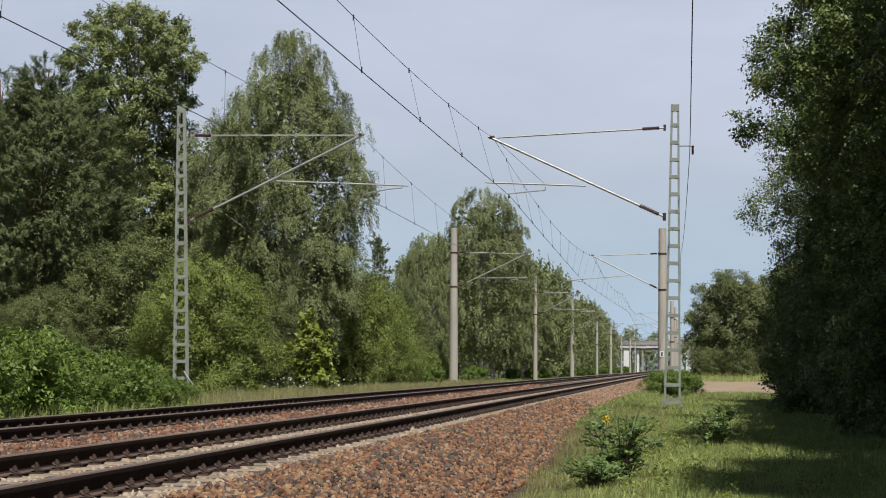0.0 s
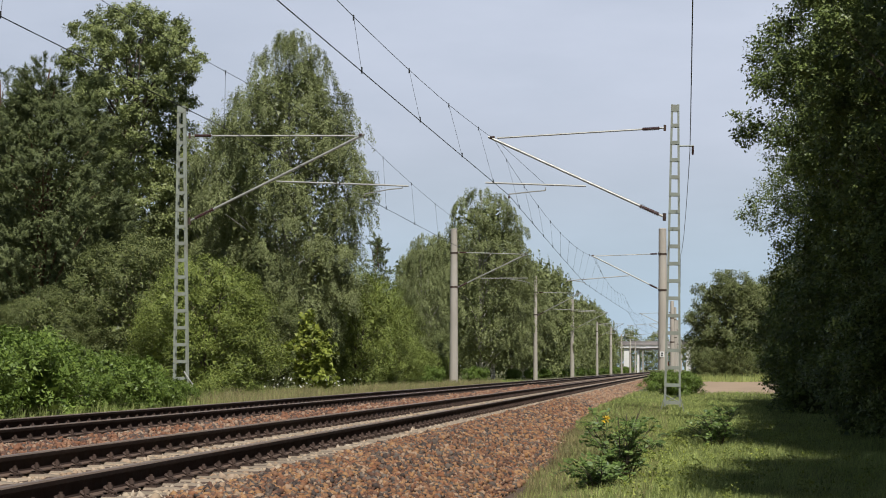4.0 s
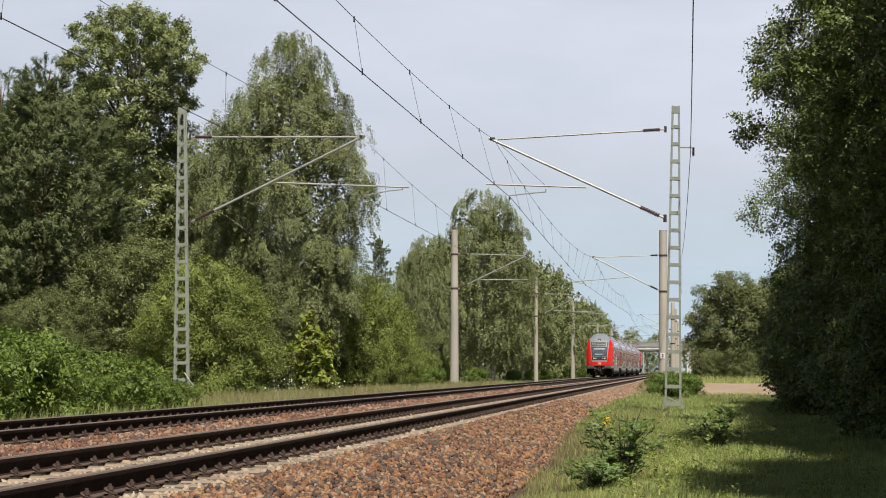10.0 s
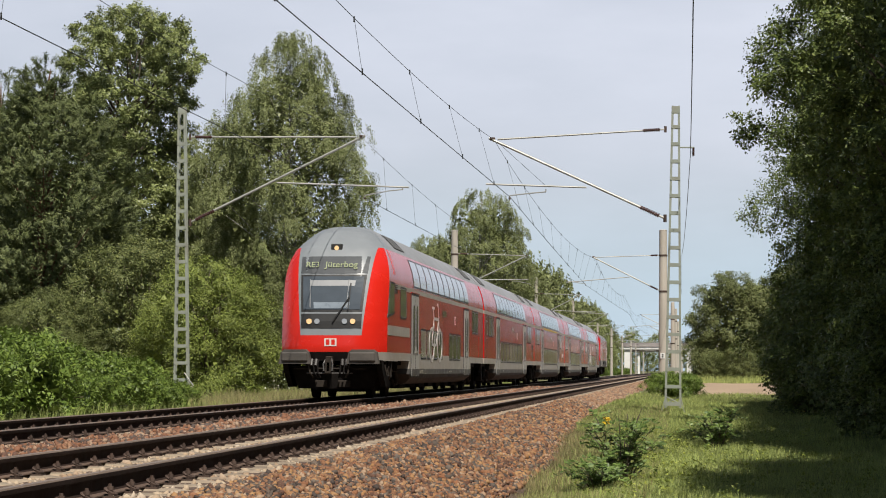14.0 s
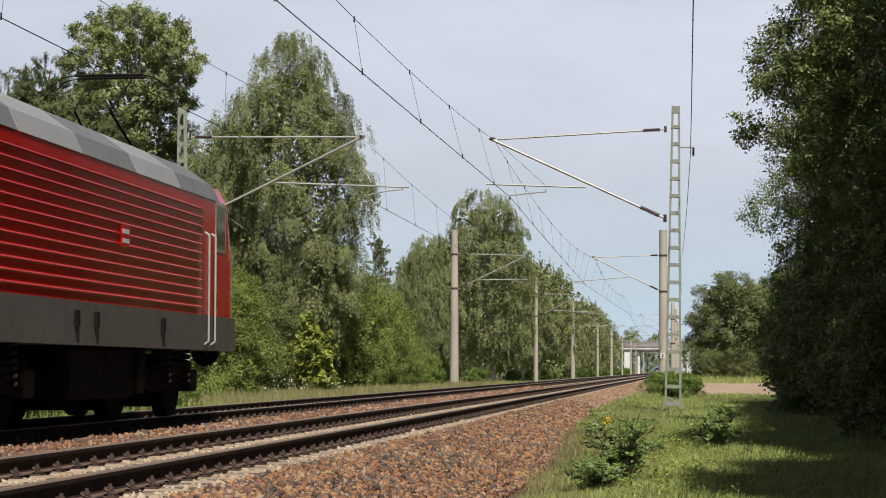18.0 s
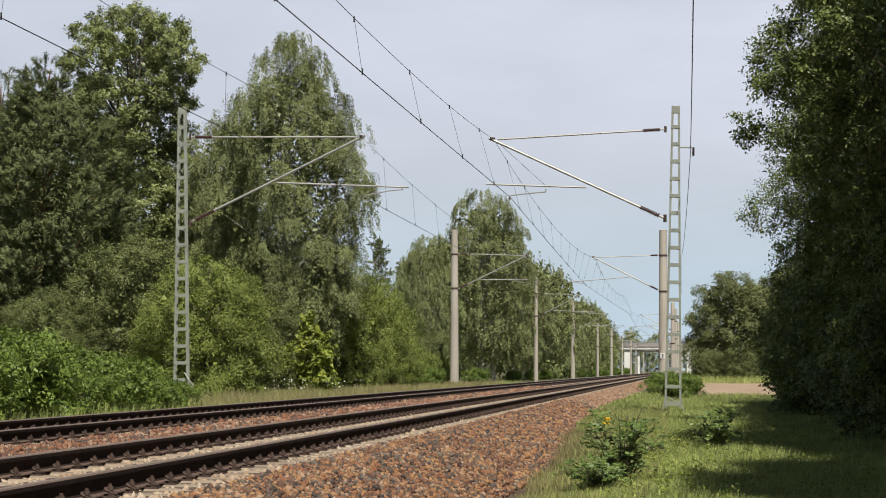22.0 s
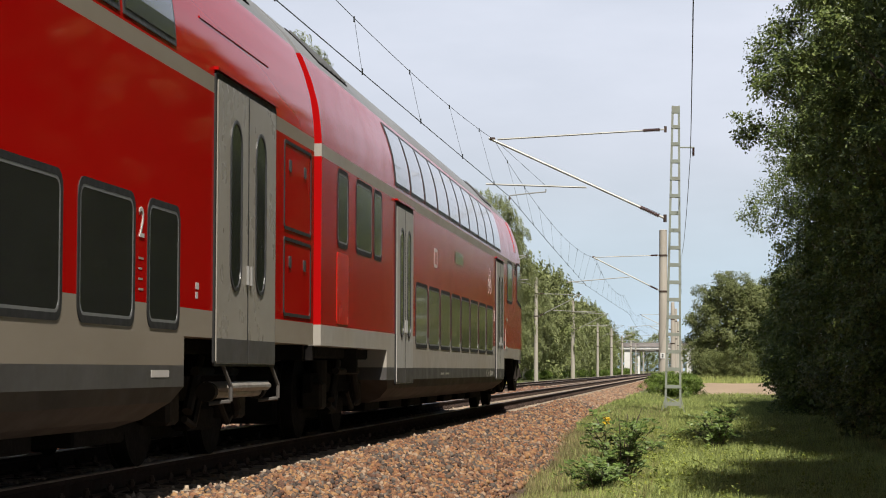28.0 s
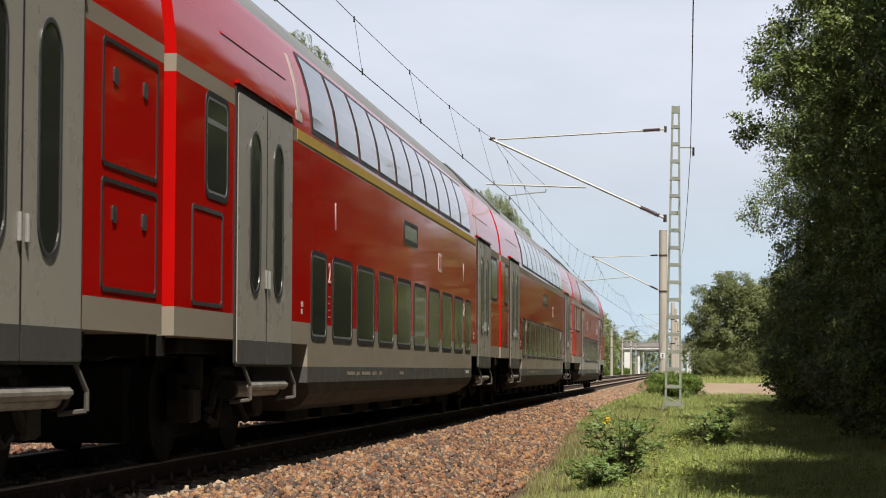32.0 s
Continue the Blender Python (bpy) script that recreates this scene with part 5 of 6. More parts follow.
def bogie(parent, s, base=2.5, wheel_r=0.46):
    b = part("bogie", boxes(((-1.0, s - 0.3, 0.45), (1.0, s + 0.3, 0.85)), bevel=0.02), M["gear"], parent, "dirty black bogie frame")
    for x in (-0.94, 0.94):
        part("side_frame", boxes(((x - 0.06, s - base / 2 - 0.2, 0.5), (x + 0.06, s + base / 2 + 0.2, 0.72)), bevel=0.02), M["gear"], b)
    for a in (-1, 1):
        for side in (-1, 1):
            part("wheel", wheel_mesh, None, b, "dark steel wheel", pose(side * 0.75, s + a * base / 2, 0.46, 0, 0, 0 if side > 0 else 180))
            part("axle_box", boxes(((side * 0.98 - 0.12, s + a * base / 2 - 0.17, 0.32), (side * 0.98 + 0.12, s + a * base / 2 + 0.17, 0.62)), bevel=0.03), M["gear_lit"], b, "axle box in a dusty, lit brown")
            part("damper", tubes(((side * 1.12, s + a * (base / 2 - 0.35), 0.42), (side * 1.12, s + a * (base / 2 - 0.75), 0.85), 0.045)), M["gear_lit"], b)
        part("axle", tubes(((-0.75, s + a * base / 2, 0.46), (0.75, s + a * base / 2, 0.46), 0.085)), M["gear"], b)
    # low-reaching block and added box keep the shade under the floor black
    part("brake_gear", boxes(((-0.66, s - base / 2 - 0.55, 0.17), (0.66, s + base / 2 + 0.55, 0.8)), bevel=0.03), M["gear"], b)
    part("underfloor_case", boxes(((-1.15, s - base / 2 - 0.9, 0.88), (1.15, s + base / 2 + 0.9, 1.02)), bevel=0.02), M["gear"], b)
    for side in (-1, 1):
        for a in (-1, 1):
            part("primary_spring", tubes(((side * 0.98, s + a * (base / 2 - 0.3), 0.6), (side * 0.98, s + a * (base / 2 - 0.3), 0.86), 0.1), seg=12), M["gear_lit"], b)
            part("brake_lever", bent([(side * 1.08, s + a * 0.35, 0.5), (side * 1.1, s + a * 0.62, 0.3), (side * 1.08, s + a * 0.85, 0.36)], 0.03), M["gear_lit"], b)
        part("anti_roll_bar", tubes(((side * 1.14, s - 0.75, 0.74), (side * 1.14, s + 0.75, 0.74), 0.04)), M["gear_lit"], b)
    for side in (-1, 1):
        part("air_spring", tubes(((side * 1.0, s, 0.72), (side * 1.0, s, 1.0), 0.27), seg=14), M["gear"], b)
        part("brake_disc_cover", boxes(((side * 0.95 - 0.08, s - 0.45, 0.25), (side * 0.95 + 0.08, s + 0.45, 0.45)), bevel=0.03), M["gear"], b)


def shell(t, s0, s1, low0, low1, yellow=None, paint="red", trim="white"):
    """The painted body: skirt, stripes, red flanks, grey belt and roof."""
    bm = bmesh.new()
    ring = [(1.39, 0.63), (1.36, 0.52), (1.22, 0.40), (1.05, 0.34)]
    ring = ring + [(-x, z) for x, z in reversed(ring)]
    a = [bm.verts.new((x, low0 + (0.63 - z) * 2.4, z)) for x, z in ring]
    b = [bm.verts.new((x, low1 - (0.63 - z) * 2.4, z)) for x, z in ring]
    n = len(ring)
    for i in range(n):
        bm.faces.new((a[i], a[(i + 1) % n], b[(i + 1) % n], b[i]))
    bm.faces.new(a), bm.faces.new(b)
    part("underframe_skirt", bm, M["under"], t, "dusty brown tapered underframe skirt")
    band(t, "sole_stripe", 0.63, 0.785, low0, low1, M["stripe"], "dark grey stripe along the sole")
    band(t, "lower_sill", 0.785, 1.0, low0, low1, M[trim], "light grey lower body stripe")
    band(t, "sill", 1.0, 1.21, s0, s1, M[trim], "light grey body stripe")
    band(t, "flank", 1.21, 2.92, s0, s1, M[paint], "glossy traffic-red side wall")
    band(t, "belt_stripe", 2.92, 3.05, s0, s1, M[trim], "light grey stripe below the upper windows")
    band(t, "upper_flank", 3.05, 3.98, s0, s1, M[paint], "glossy red curved upper wall")
    band(t, "roof", 3.98, 4.63, s0, s1, M["roof"], "weathered grey roof")
    if yellow:
        for side in (-1, 1):
            part("first_class_stripe", plaque([(yellow[0], 2.95), (yellow[1], 2.95), (yellow[1], 3.05), (yellow[0], 3.05)], side, 1.389, 1.3945), M["yellow_stripe"], t, "yellow first-class stripe")
    for s in np.arange(low0 + 1.2, low1 - 1.0, 2.2):
        part("equipment_box", boxes(((-0.95, s, 0.22), (0.95, s + 1.3, 0.36)), bevel=0.02), M["gear"], t)
    for s in (s0 + 1.6, s1 - 3.6):
        part("roof_vent", boxes(((-0.4, s, 4.56), (0.4, s + 1.3, 4.67)), bevel=0.04), M["roof"], t, "grey roof ventilator")
        for side in (-1, 1):
            g = part("roof_grille", hull_patch(side, s, s + 2.0, 4.12, 4.5, 0.012), M["gear"], t, "black louvred roof grille")
            for k in range(6):
                part("grille_slat", hull_patch(side, s + 0.15 + 0.32 * k, s + 0.22 + 0.32 * k, 4.13, 4.49, 0.03, 3), M["loco_roof"], g)


def coach_end(t, s, way):
    """Gangway bellows, buffers and coupling at one end."""
    part("gangway_bellows", boxes(((-0.62, min(s, s + way * 0.17), 1.15), (0.62, max(s, s + way * 0.17), 3.25)), bevel=0.05), M["rubber"], t, "black gangway bellows")
    for x in (-0.87, 0.87):
        bf = part("buffer", tubes(((x, s, 1.05), (x, s + way * 0.12, 1.05), 0.1)), M["gear"], t)
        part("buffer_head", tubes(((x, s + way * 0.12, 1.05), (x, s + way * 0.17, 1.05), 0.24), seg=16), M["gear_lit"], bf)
    part("coupling", tubes(((0, s, 0.95), (0, s + way * 0.17, 0.9), 0.05)), M["gear"], t)
    for x in (-1.2, 1.2):
        part("tail_lamp", boxes(((x - 0.07, min(s, s + way * 0.05), 1.02), (x + 0.07, max(s, s + way * 0.05), 1.17)), bevel=0.015), M["frame"], t)
    part("end_beam", boxes(((-1.3, s - 0.1 if way > 0 else s, 0.85), (1.3, s if way > 0 else s + 0.1, 1.0))), M["gear"], t)


def folding_step(t, side, s0, s1):
    st = part("folding_step", boxes(((min(side * 1.14, side * 1.4), s0 + 0.16, 0.575), (max(side * 1.14, side * 1.4), s1 - 0.14, 0.655)), bevel=0.03), M["step_metal"], t, "dusty aluminium folding step under the door")
    part("step_roll", tubes(((side * 1.24, s0, 0.575), (side * 1.24, s1, 0.575), 0.058), seg=14), M["step_metal"], st)
    for s in (s0 + 0.02, s1 - 0.02):
        part("roll_cap", tubes(((side * 1.24, s - 0.05, 0.575), (side * 1.24, s + 0.05, 0.575), 0.08), seg=14), M["gear_lit"], st)
        part("step_bracket", bent([(side * 1.36, s - 0.1, 0.86), (side * 1.42, s + 0.06, 0.62), (side * 1.42, s + 0.06, 0.5), (side * 1.25, s + 0.02, 0.48)], 0.017), M["loco_grey"], st)


def low_windows(t, side, spans, z0=1.10, z1=1.92):
    for a, b in spans:
        window(t, side, a, b, z0, z1)


def marks(t, side, s, z, wide, rows, h=0.03, mat=None):
    """Rows of unreadable small print as plain bars."""
    for i in range(rows):
        part("print_bar", plaque([(s, z - i * 0.07), (s + wide * (1, 0.7, 0.85)[i % 3], z - i * 0.07), (s + wide * (1, 0.7, 0.85)[i % 3], z - i * 0.07 + h), (s, z - i * 0.07 + h)], side, 1.389, 1.3925), mat or M["decal"], t)


def emblem(t, side, s, z, k=0.2):
    """A plain white frame with two red bars."""
    e = part("emblem", plaque(rounded(s - k, s + k, z - k * 0.7, z + k * 0.7, 0.03, 2), side, 1.389, 1.3945), M["decal"], t, "white rectangular emblem with red bars")
    for d in (-0.45, 0.45):
        part("emblem_bar", plaque([(s + (d - 0.3) * k, z - k * 0.45), (s + (d + 0.3) * k, z - k * 0.45), (s + (d + 0.3) * k, z + k * 0.45), (s + (d - 0.3) * k, z + k * 0.45)], side, 1.39, 1.396), M["red"], e)


def low_door_coach(name, label, bike=False, service=False, yellow=False):
    """A coach with its doors in the low part between the bogies."""
    t = thing(name, label, "coach", None, "coaches of the express on the far track")
    shell(t, 0.18, 26.62, 4.95, 21.85, (7.2, 19.2) if yellow else None)
    for s, w in ((0.18, -1), (26.62, 1)):
        coach_end(t, s, w)
    for s in (3.4, 23.4):
        bogie(t, s)
    for side in (-1, 1):
        door(t, side, 5.30, 6.90, 0.58, 2.84)
        door(t, side, 19.55, 21.15, 0.58, 2.84)
        low_windows(t, side, [(7.5 + 1.46 * k, 8.68 + 1.46 * k) for k in range(8)])
        for k in range(10):
            roof_window(t, side, 5.75 + 1.55 * k, 7.1 + 1.55 * k)
        for a, b in ((0.95, 1.55), (2.05, 3.2), (3.4, 4.0)):
            window(t, side, a, b, 2.1, 2.86, a < 1)
        for a, b in ((22.0, 23.4),) if service else ((22.3, 23.2), (23.5, 24.5)):
            window(t, side, a, b, 2.1, 2.88)
        if not service:
            part("grille", plaque(rounded(24.9, 26.0, 1.78, 2.0, 0.03, 1), side, 1.389, 1.398), M["frame"], t)
        for k in range(0 if service else 5):
            part("louvre_slat", plaque([(25.0, 1.35 + 0.07 * k), (25.9, 1.35 + 0.07 * k), (25.9, 1.385 + 0.07 * k), (25.0, 1.385 + 0.07 * k)], side, 1.389, 1.40), M["frame"], t)
        part("hatch", ring_plaque(rounded(0.7, 1.6, 1.24, 2.0, 0.03, 1), rounded(0.72, 1.58, 1.26, 1.98, 0.03, 1), side, 1.389, 1.396), M["frame"], t)
        part("display_window", plaque(rounded(13.0, 14.2, 2.46, 2.66, 0.03, 2), side, 1.389, 1.397), M["glass"], t)
        emblem(t, side, 16.0, 2.3)
        marks(t, side, 8.6, 0.7, 0.5, 1)
        lettering(t, "2", side, 7.2, 1.7, 0.4, M["decal"])
        if bike:
            bicycle(t, side, 9.7, 1.5, 0.53)
        if service:
            lettering(t, "Service", side, 24.75, 1.68, 0.52, M["decal"])
            cup = part("cup_pictogram", ring_plaque(rounded(23.86, 24.2, 2.18, 2.42, 0.05, 2), rounded(23.89, 24.17, 2.21, 2.39, 0.03, 2), side, 1.389, 1.3925), M["decal"], t, "white drinking cup pictogram")
            part("saucer", plaque([(23.82, 2.1), (24.24, 2.1), (24.24, 2.13), (23.82, 2.13)], side, 1.389, 1.3925), M["decal"], cup)
            part("steam_line", plaque([(24.0, 2.46), (24.03, 2.46), (24.08, 2.56), (24.05, 2.56)], side, 1.389, 1.3925), M["decal"], cup)
    return t


def high_door_coach(name, label, first=False, hatches=True):
    """A coach with its doors above the bogies and folding steps below them."""
    t = thing(name, label, "coach", None, "coaches of the local train on the near track")
    shell(t, 0.18, 26.62, 5.55, 21.25, (4.95, 21.9) if first else None, "red_dirty", "white_dirty")
    for s, w in ((0.18, -1), (26.62, 1)):
        coach_end(t, s, w)
    for s in (3.4, 23.4):
        bogie(t, s)
    for side in (-1, 1):
        for a, b in ((2.22, 4.6), (22.22, 24.56)):
            door(t, side, a, b, 0.80, 3.04, "door_dirty")
            folding_step(t, side, a + 0.42, b + 0.08)
            part("roof_hatch_line", hull_patch(side, a - 0.4, b - 0.05, 3.46, 3.475, 0.008, 2), M["red"], t)
        low_windows(t, side, [(5.75, 6.6), (20.2, 21.05)] + [(7.0 + 1.648 * k, 8.26 + 1.648 * k) for k in range(8)], 1.08, 1.90)
        for k in range(10):
            roof_window(t, side, 5.76 + 1.53 * k, 7.1 + 1.53 * k)
        window(t, side, 1.15, 1.9, 2.12, 2.88, True)
        if not hatches:
            window(t, side, 24.9, 26.0, 2.12, 2.88)
        part("display_window", plaque(rounded(12.6, 13.8, 2.48, 2.66, 0.03, 2), side, 1.389, 1.397), M["glass"], t)
        part("display_frame", ring_plaque(rounded(12.5, 13.9, 2.42, 2.72, 0.04, 2), rounded(12.6, 13.8, 2.48, 2.66, 0.03, 2), side, 1.389, 1.399), M["frame"], t)
        emblem(t, side, 16.6, 2.36)
        part("hatch", ring_plaque(rounded(0.7, 1.75, 1.24, 2.0, 0.03, 1), rounded(0.73, 1.72, 1.27, 1.97, 0.03, 1), side, 1.389, 1.396), M["frame"], t)
        for z0, z1 in ((2.05, 2.88), (1.25, 1.98)) if hatches else ():
            part("equipment_hatch", ring_plaque(rounded(25.05, 26.45, z0, z1, 0.03, 1), rounded(25.08, 26.42, z0 + 0.03, z1 - 0.03, 0.03, 1), side, 1.389, 1.397), M["rubber"], t)
            for q in (25.35, 26.1):
                part("hatch_latch", plaque(rounded(q - 0.05, q + 0.05, z1 - 0.28, z1 - 0.17, 0.015, 1), side, 1.389, 1.4), M["frame"], t)
        for q in (5.2, 21.6):
            marks(t, side, q, 1.36, 0.1, 2, 0.05)
        marks(t, side, 20.3, 0.70, 0.5, 1, 0.05)
        for q, wd in ((8.0, 0.5), (8.65, 0.22), (9.05, 0.6), (9.85, 0.3), (10.4, 0.2), (12.2, 0.35)):
            marks(t, side, q, 0.695, wd, 1, 0.04, M["white_dirty"])
        lettering(t, "2", side, 6.8, 1.74, 0.3, M["decal"])
        marks(t, side, 6.74, 1.5, 0.12, 4, 0.014, M["door_dirty"])
        lettering(t, "2", side, 20.0, 1.74, 0.3, M["decal"])
        marks(t, side, 19.94, 1.5, 0.12, 4, 0.014, M["door_dirty"])
        if first:
            lettering(t, "1", side, 7.15, 2.35, 0.42, M["decal"])
            lettering(t, "1", side, 19.9, 2.35, 0.42, M["decal"])
            for q in (5.05, 22.1):
                one = part("first_class_figure", hull_patch(side, q - 0.06, q + 0.06, 3.2, 3.78, 0.006), M["decal"], t, "large white figure one")
                part("figure_foot", hull_patch(side, q - 0.16, q + 0.16, 3.13, 3.22, 0.006, 2), M["decal"], one)
    return t


# the control car's nose: front line by height, and how far the grey mask reaches
NOSE_Z = [0.98, 1.21, 1.33, 1.64, 2.0, 2.4, 2.8, 3.2, 3.6, 3.9, 4.15, 4.38, 4.55, 4.63]
NOSE_S = [0.10, 0.02, 0.00, 0.02, 0.06, 0.15, 0.28, 0.44, 0.66, 0.90, 1.22, 1.65, 2.15, 2.65]


def nose_front(z):
    return float(np.interp(z, NOSE_Z, NOSE_S))


def nose_at(x, z, out=0.0):
    """A point of the nose's front; out: how far it stands proud."""
    w = hull_x(z) + 1e-4
    return Vector((x, nose_front(z) + 0.62 * min(1, abs(x) / w) ** 4 * min(1, w) - out, z))


def nose_patch(x0, x1, z0, z1, out, cols=6, rows_n=6):
    """x0, x1: half widths at the bottom and the top."""
    bm = bmesh.new()
    g = []
    for i in range(rows_n + 1):
        z = z0 + (z1 - z0) * i / rows_n
        h = x0 + (x1 - x0) * i / rows_n
        g.append([bm.verts.new(nose_at(-h + 2 * h * j / cols, z, out)) for j in range(cols + 1)])
    back = [[bm.verts.new(v.co + Vector((0, out + 0.02, 0))) for v in row] for row in g]
    for i in range(rows_n):
        for j in range(cols):
            bm.faces.new((g[i][j], g[i][j + 1], g[i + 1][j + 1], g[i + 1][j]))
    edge = [(0, j) for j in range(cols)] + [(i, cols) for i in range(rows_n)] + [(rows_n, j) for j in range(cols, 0, -1)] + [(i, 0) for i in range(rows_n, 0, -1)]
    for p, q in zip(edge, edge[1:] + edge[:1]):
        bm.faces.new((g[p[0]][p[1]], g[q[0]][q[1]], back[q[0]][q[1]], back[p[0]][p[1]]))
    return bm


def control_car(name, label, lit, belt, big_bike):
    t = thing(name, label, "control car")
    shell(t, 2.7, 26.55, 5.05, 21.85)
    zs = sorted(set([round(float(z), 3) for z in np.linspace(0.98, 4.62, 46)] + [1.21, 1.64, 2.92, 3.05, 3.98]))
    grids = {k: bmesh.new() for k in ("grey", "red1", "red-1", "white1", "white-1", "line1", "line-1", "belt", "black")}

    def mask(z):
        return min(0.80 + 0.1 * (z - 1.64), hull_x(z) * 0.985)
    cols = 8
    pts = []
    for z in zs:
        w, m = hull_x(z), mask(z)
        xs = [m * j / cols for j in range(cols + 1)] + [m + (w - m) * (j / 7) for j in range(1, 8)]
        row = [nose_at(x, z) for x in xs]
        e = row[-1].y
        row += [Vector((w, e + (2.7 - e) * j / 3, z)) for j in (1, 2, 3)]
        pts.append(row)
    nb = len(pts[0])
    for i in range(len(zs) - 1):
        z = (zs[i] + zs[i + 1]) / 2
        for j in range(nb - 1):
            if z > 3.98 or (j < cols and z > 1.64):
                key = "grey"
            elif z < 1.21:
                key = "black" if j < cols + 2 else "white"
            elif 2.92 < z < 3.05 and j == nb - 2:
                key = "line"
            else:
                key = "red" if j >= cols + 7 else "belt"
            for s in (1, -1):
                side_key = key + str(s) if key in ("red", "white", "line") else key
                q = [Vector((p.x * s, p.y, p.z)) for p in (pts[i][j], pts[i][j + 1], pts[i + 1][j + 1], pts[i + 1][j])]
                grids[side_key].faces.new([grids[side_key].verts.new(v) for v in q])
    for key, name_, mat, lab in (("grey", "cab_mask", "nose_grey", "grey cab mask and dome"), ("belt", "nose_shell", "red_light", "rounded nose in a sunlit red"), ("red1", "cab_side", "red", "glossy red cab side"), ("red-1", "cab_side", "red", "glossy red cab side"),
                                 ("line1", "cab_stripe", "white", "light grey stripe behind the cab"), ("line-1", "cab_stripe", "white", "light grey stripe behind the cab"),
                                 ("white1", "cab_sill", "white", "light grey stripe under the cab"), ("white-1", "cab_sill", "white", "light grey stripe under the cab"), ("black", "front_beam", "gear", "black front beam")):
        bmesh.ops.remove_doubles(grids[key], verts=grids[key].verts, dist=0.0005)
        ob = part(name_, grids[key], M[mat], t, lab)
        for f in ob.data.polygons:
            f.use_smooth = True
    wind = part("windscreen", nose_patch(0.80, 0.87, 2.25, 3.23, 0.012), M["rubber"], t, "black-framed windscreen")
    part("pane", nose_patch(0.74, 0.81, 2.31, 3.18, 0.02), M["cab_glass"], wind)
    # pale strip low on the windscreen, just proud of the pane
    part("desk_edge", nose_patch(0.46, 0.48, 2.34, 2.5, 0.024, rows_n=2), M["screen_pale"], wind, "pale strip low on the windscreen")
    for x in (-0.6, 0.42):
        part("screen_pillar", bent([nose_at(x * 0.94, 2.36, 0.022), nose_at(x, 3.1, 0.022)], 0.012), M["roof"], wind)
    # grey strip across the upper windscreen
    part("sun_blind", nose_patch(0.58, 0.60, 2.93, 3.08, 0.024, rows_n=2), M["roof"], wind)
    disp = part("destination_display", nose_patch(0.88, 0.91, 3.26, 3.72, 0.012), M["display"], t, "dark destination display")
    for txt, x, sz in (("RE3", -0.57, 0.23), ("J\u00fcterbog", 0.19, 0.25)):
        cu = bpy.data.curves.new("lettering", "FONT")
        cu.body, cu.size, cu.extrude, cu.align_x, cu.align_y = txt, sz, 0.004, "CENTER", "CENTER"
        tmp = bpy.data.objects.new("lettering", cu)
        me = bpy.data.meshes.new_from_object(tmp)
        bpy.data.objects.remove(tmp)
        part("lettering", me, M["led"], disp, "yellow-green destination lettering", pose(x, nose_front(3.49) - 0.035, 3.49, 90 - 28, 0, 0))
    lamps = part("lamp_panel", nose_patch(0.78, 0.80, 1.82, 2.2, 0.012), M["rubber"], t, "black headlamp panel")
    for x, m_ in ((-0.57, "headlight"), (-0.36, "dim_lamp"), (0.36, "dim_lamp"), (0.57, "headlight")):
        p = nose_at(x, 2.0, 0.02)
        key = m_ if lit else "dim_lamp"
        part("headlamp", tubes((p, p + Vector((0, -0.02, 0)), 0.07), seg=16), M[key], lamps, "lit warm headlamp" if key == "headlight" else "clear headlamp")
    p = nose_at(0, 3.95, 0.0)
    top = part("top_lamp_box", boxes(((-0.15, p.y - 0.06, 3.84), (0.15, p.y + 0.25, 4.06)), bevel=0.02), M["rubber"], t, "black top headlamp box")
    part("top_lamp", tubes(((0, p.y - 0.06, 3.95), (0, p.y - 0.075, 3.95), 0.06), seg=14), M["headlight" if lit else "dim_lamp"], top, "warm top headlamp")
    wp = part("wiper", bent([nose_at(0.05, 1.98, 0.05), nose_at(0.46, 2.62, 0.05)], 0.022), M["black"], t, "black windscreen wiper")
    part("wiper_blade", bent([nose_at(0.44, 2.3, 0.05), nose_at(0.48, 3.0, 0.045)], 0.016), M["black"], wp)
    plate = part("emblem", nose_patch(0.16, 0.16, 1.36, 1.56, 0.01, 2, 2), M["decal"], t, "white rectangular emblem with red bars")
    for x in (-0.07, 0.07):
        part("emblem_bar", boxes(((x - 0.045, nose_front(1.46) - 0.016, 1.39), (x + 0.045, nose_front(1.46) - 0.008, 1.53))), M["red_light"], plate)
    # buffers, coupling and snow plough
    for x in (-0.88, 0.88):
        bm = bmesh.new()
        prof = [(-0.42, 0.90), (0.42, 0.90), (0.36, 1.20), (0.28, 1.27), (-0.28, 1.27), (-0.36, 1.20)]
        a = [bm.verts.new((x + px, -0.30, pz)) for px, pz in prof]
        b = [bm.verts.new((x + px * 0.9, 0.25, 0.92 + (pz - 0.9) * 0.95)) for px, pz in prof]
        for i in range(6):
            bm.faces.new((a[i], a[(i + 1) % 6], b[(i + 1) % 6], b[i]))
        bm.faces.new(a), bm.faces.new(b)
        bf = part("buffer_cover", bm, M["buffer"], t, "dusty grey crash buffer cover")
        part("buffer_head", boxes(((x - 0.34, -0.35, 0.96), (x + 0.34, -0.29, 1.2)), bevel=0.03), M["buffer"], bf)
    hook = part("coupling_hook", boxes(((-0.07, -0.35, 0.92), (0.07, 0.3, 1.1)), bevel=0.02), M["gear_lit"], t, "dark screw coupling")
    part("coupling_link", bent([(-0.05, -0.32, 1.0), (-0.06, -0.36, 0.68), (0.06, -0.36, 0.68), (0.05, -0.32, 1.0)], 0.025), M["gear_lit"], hook)
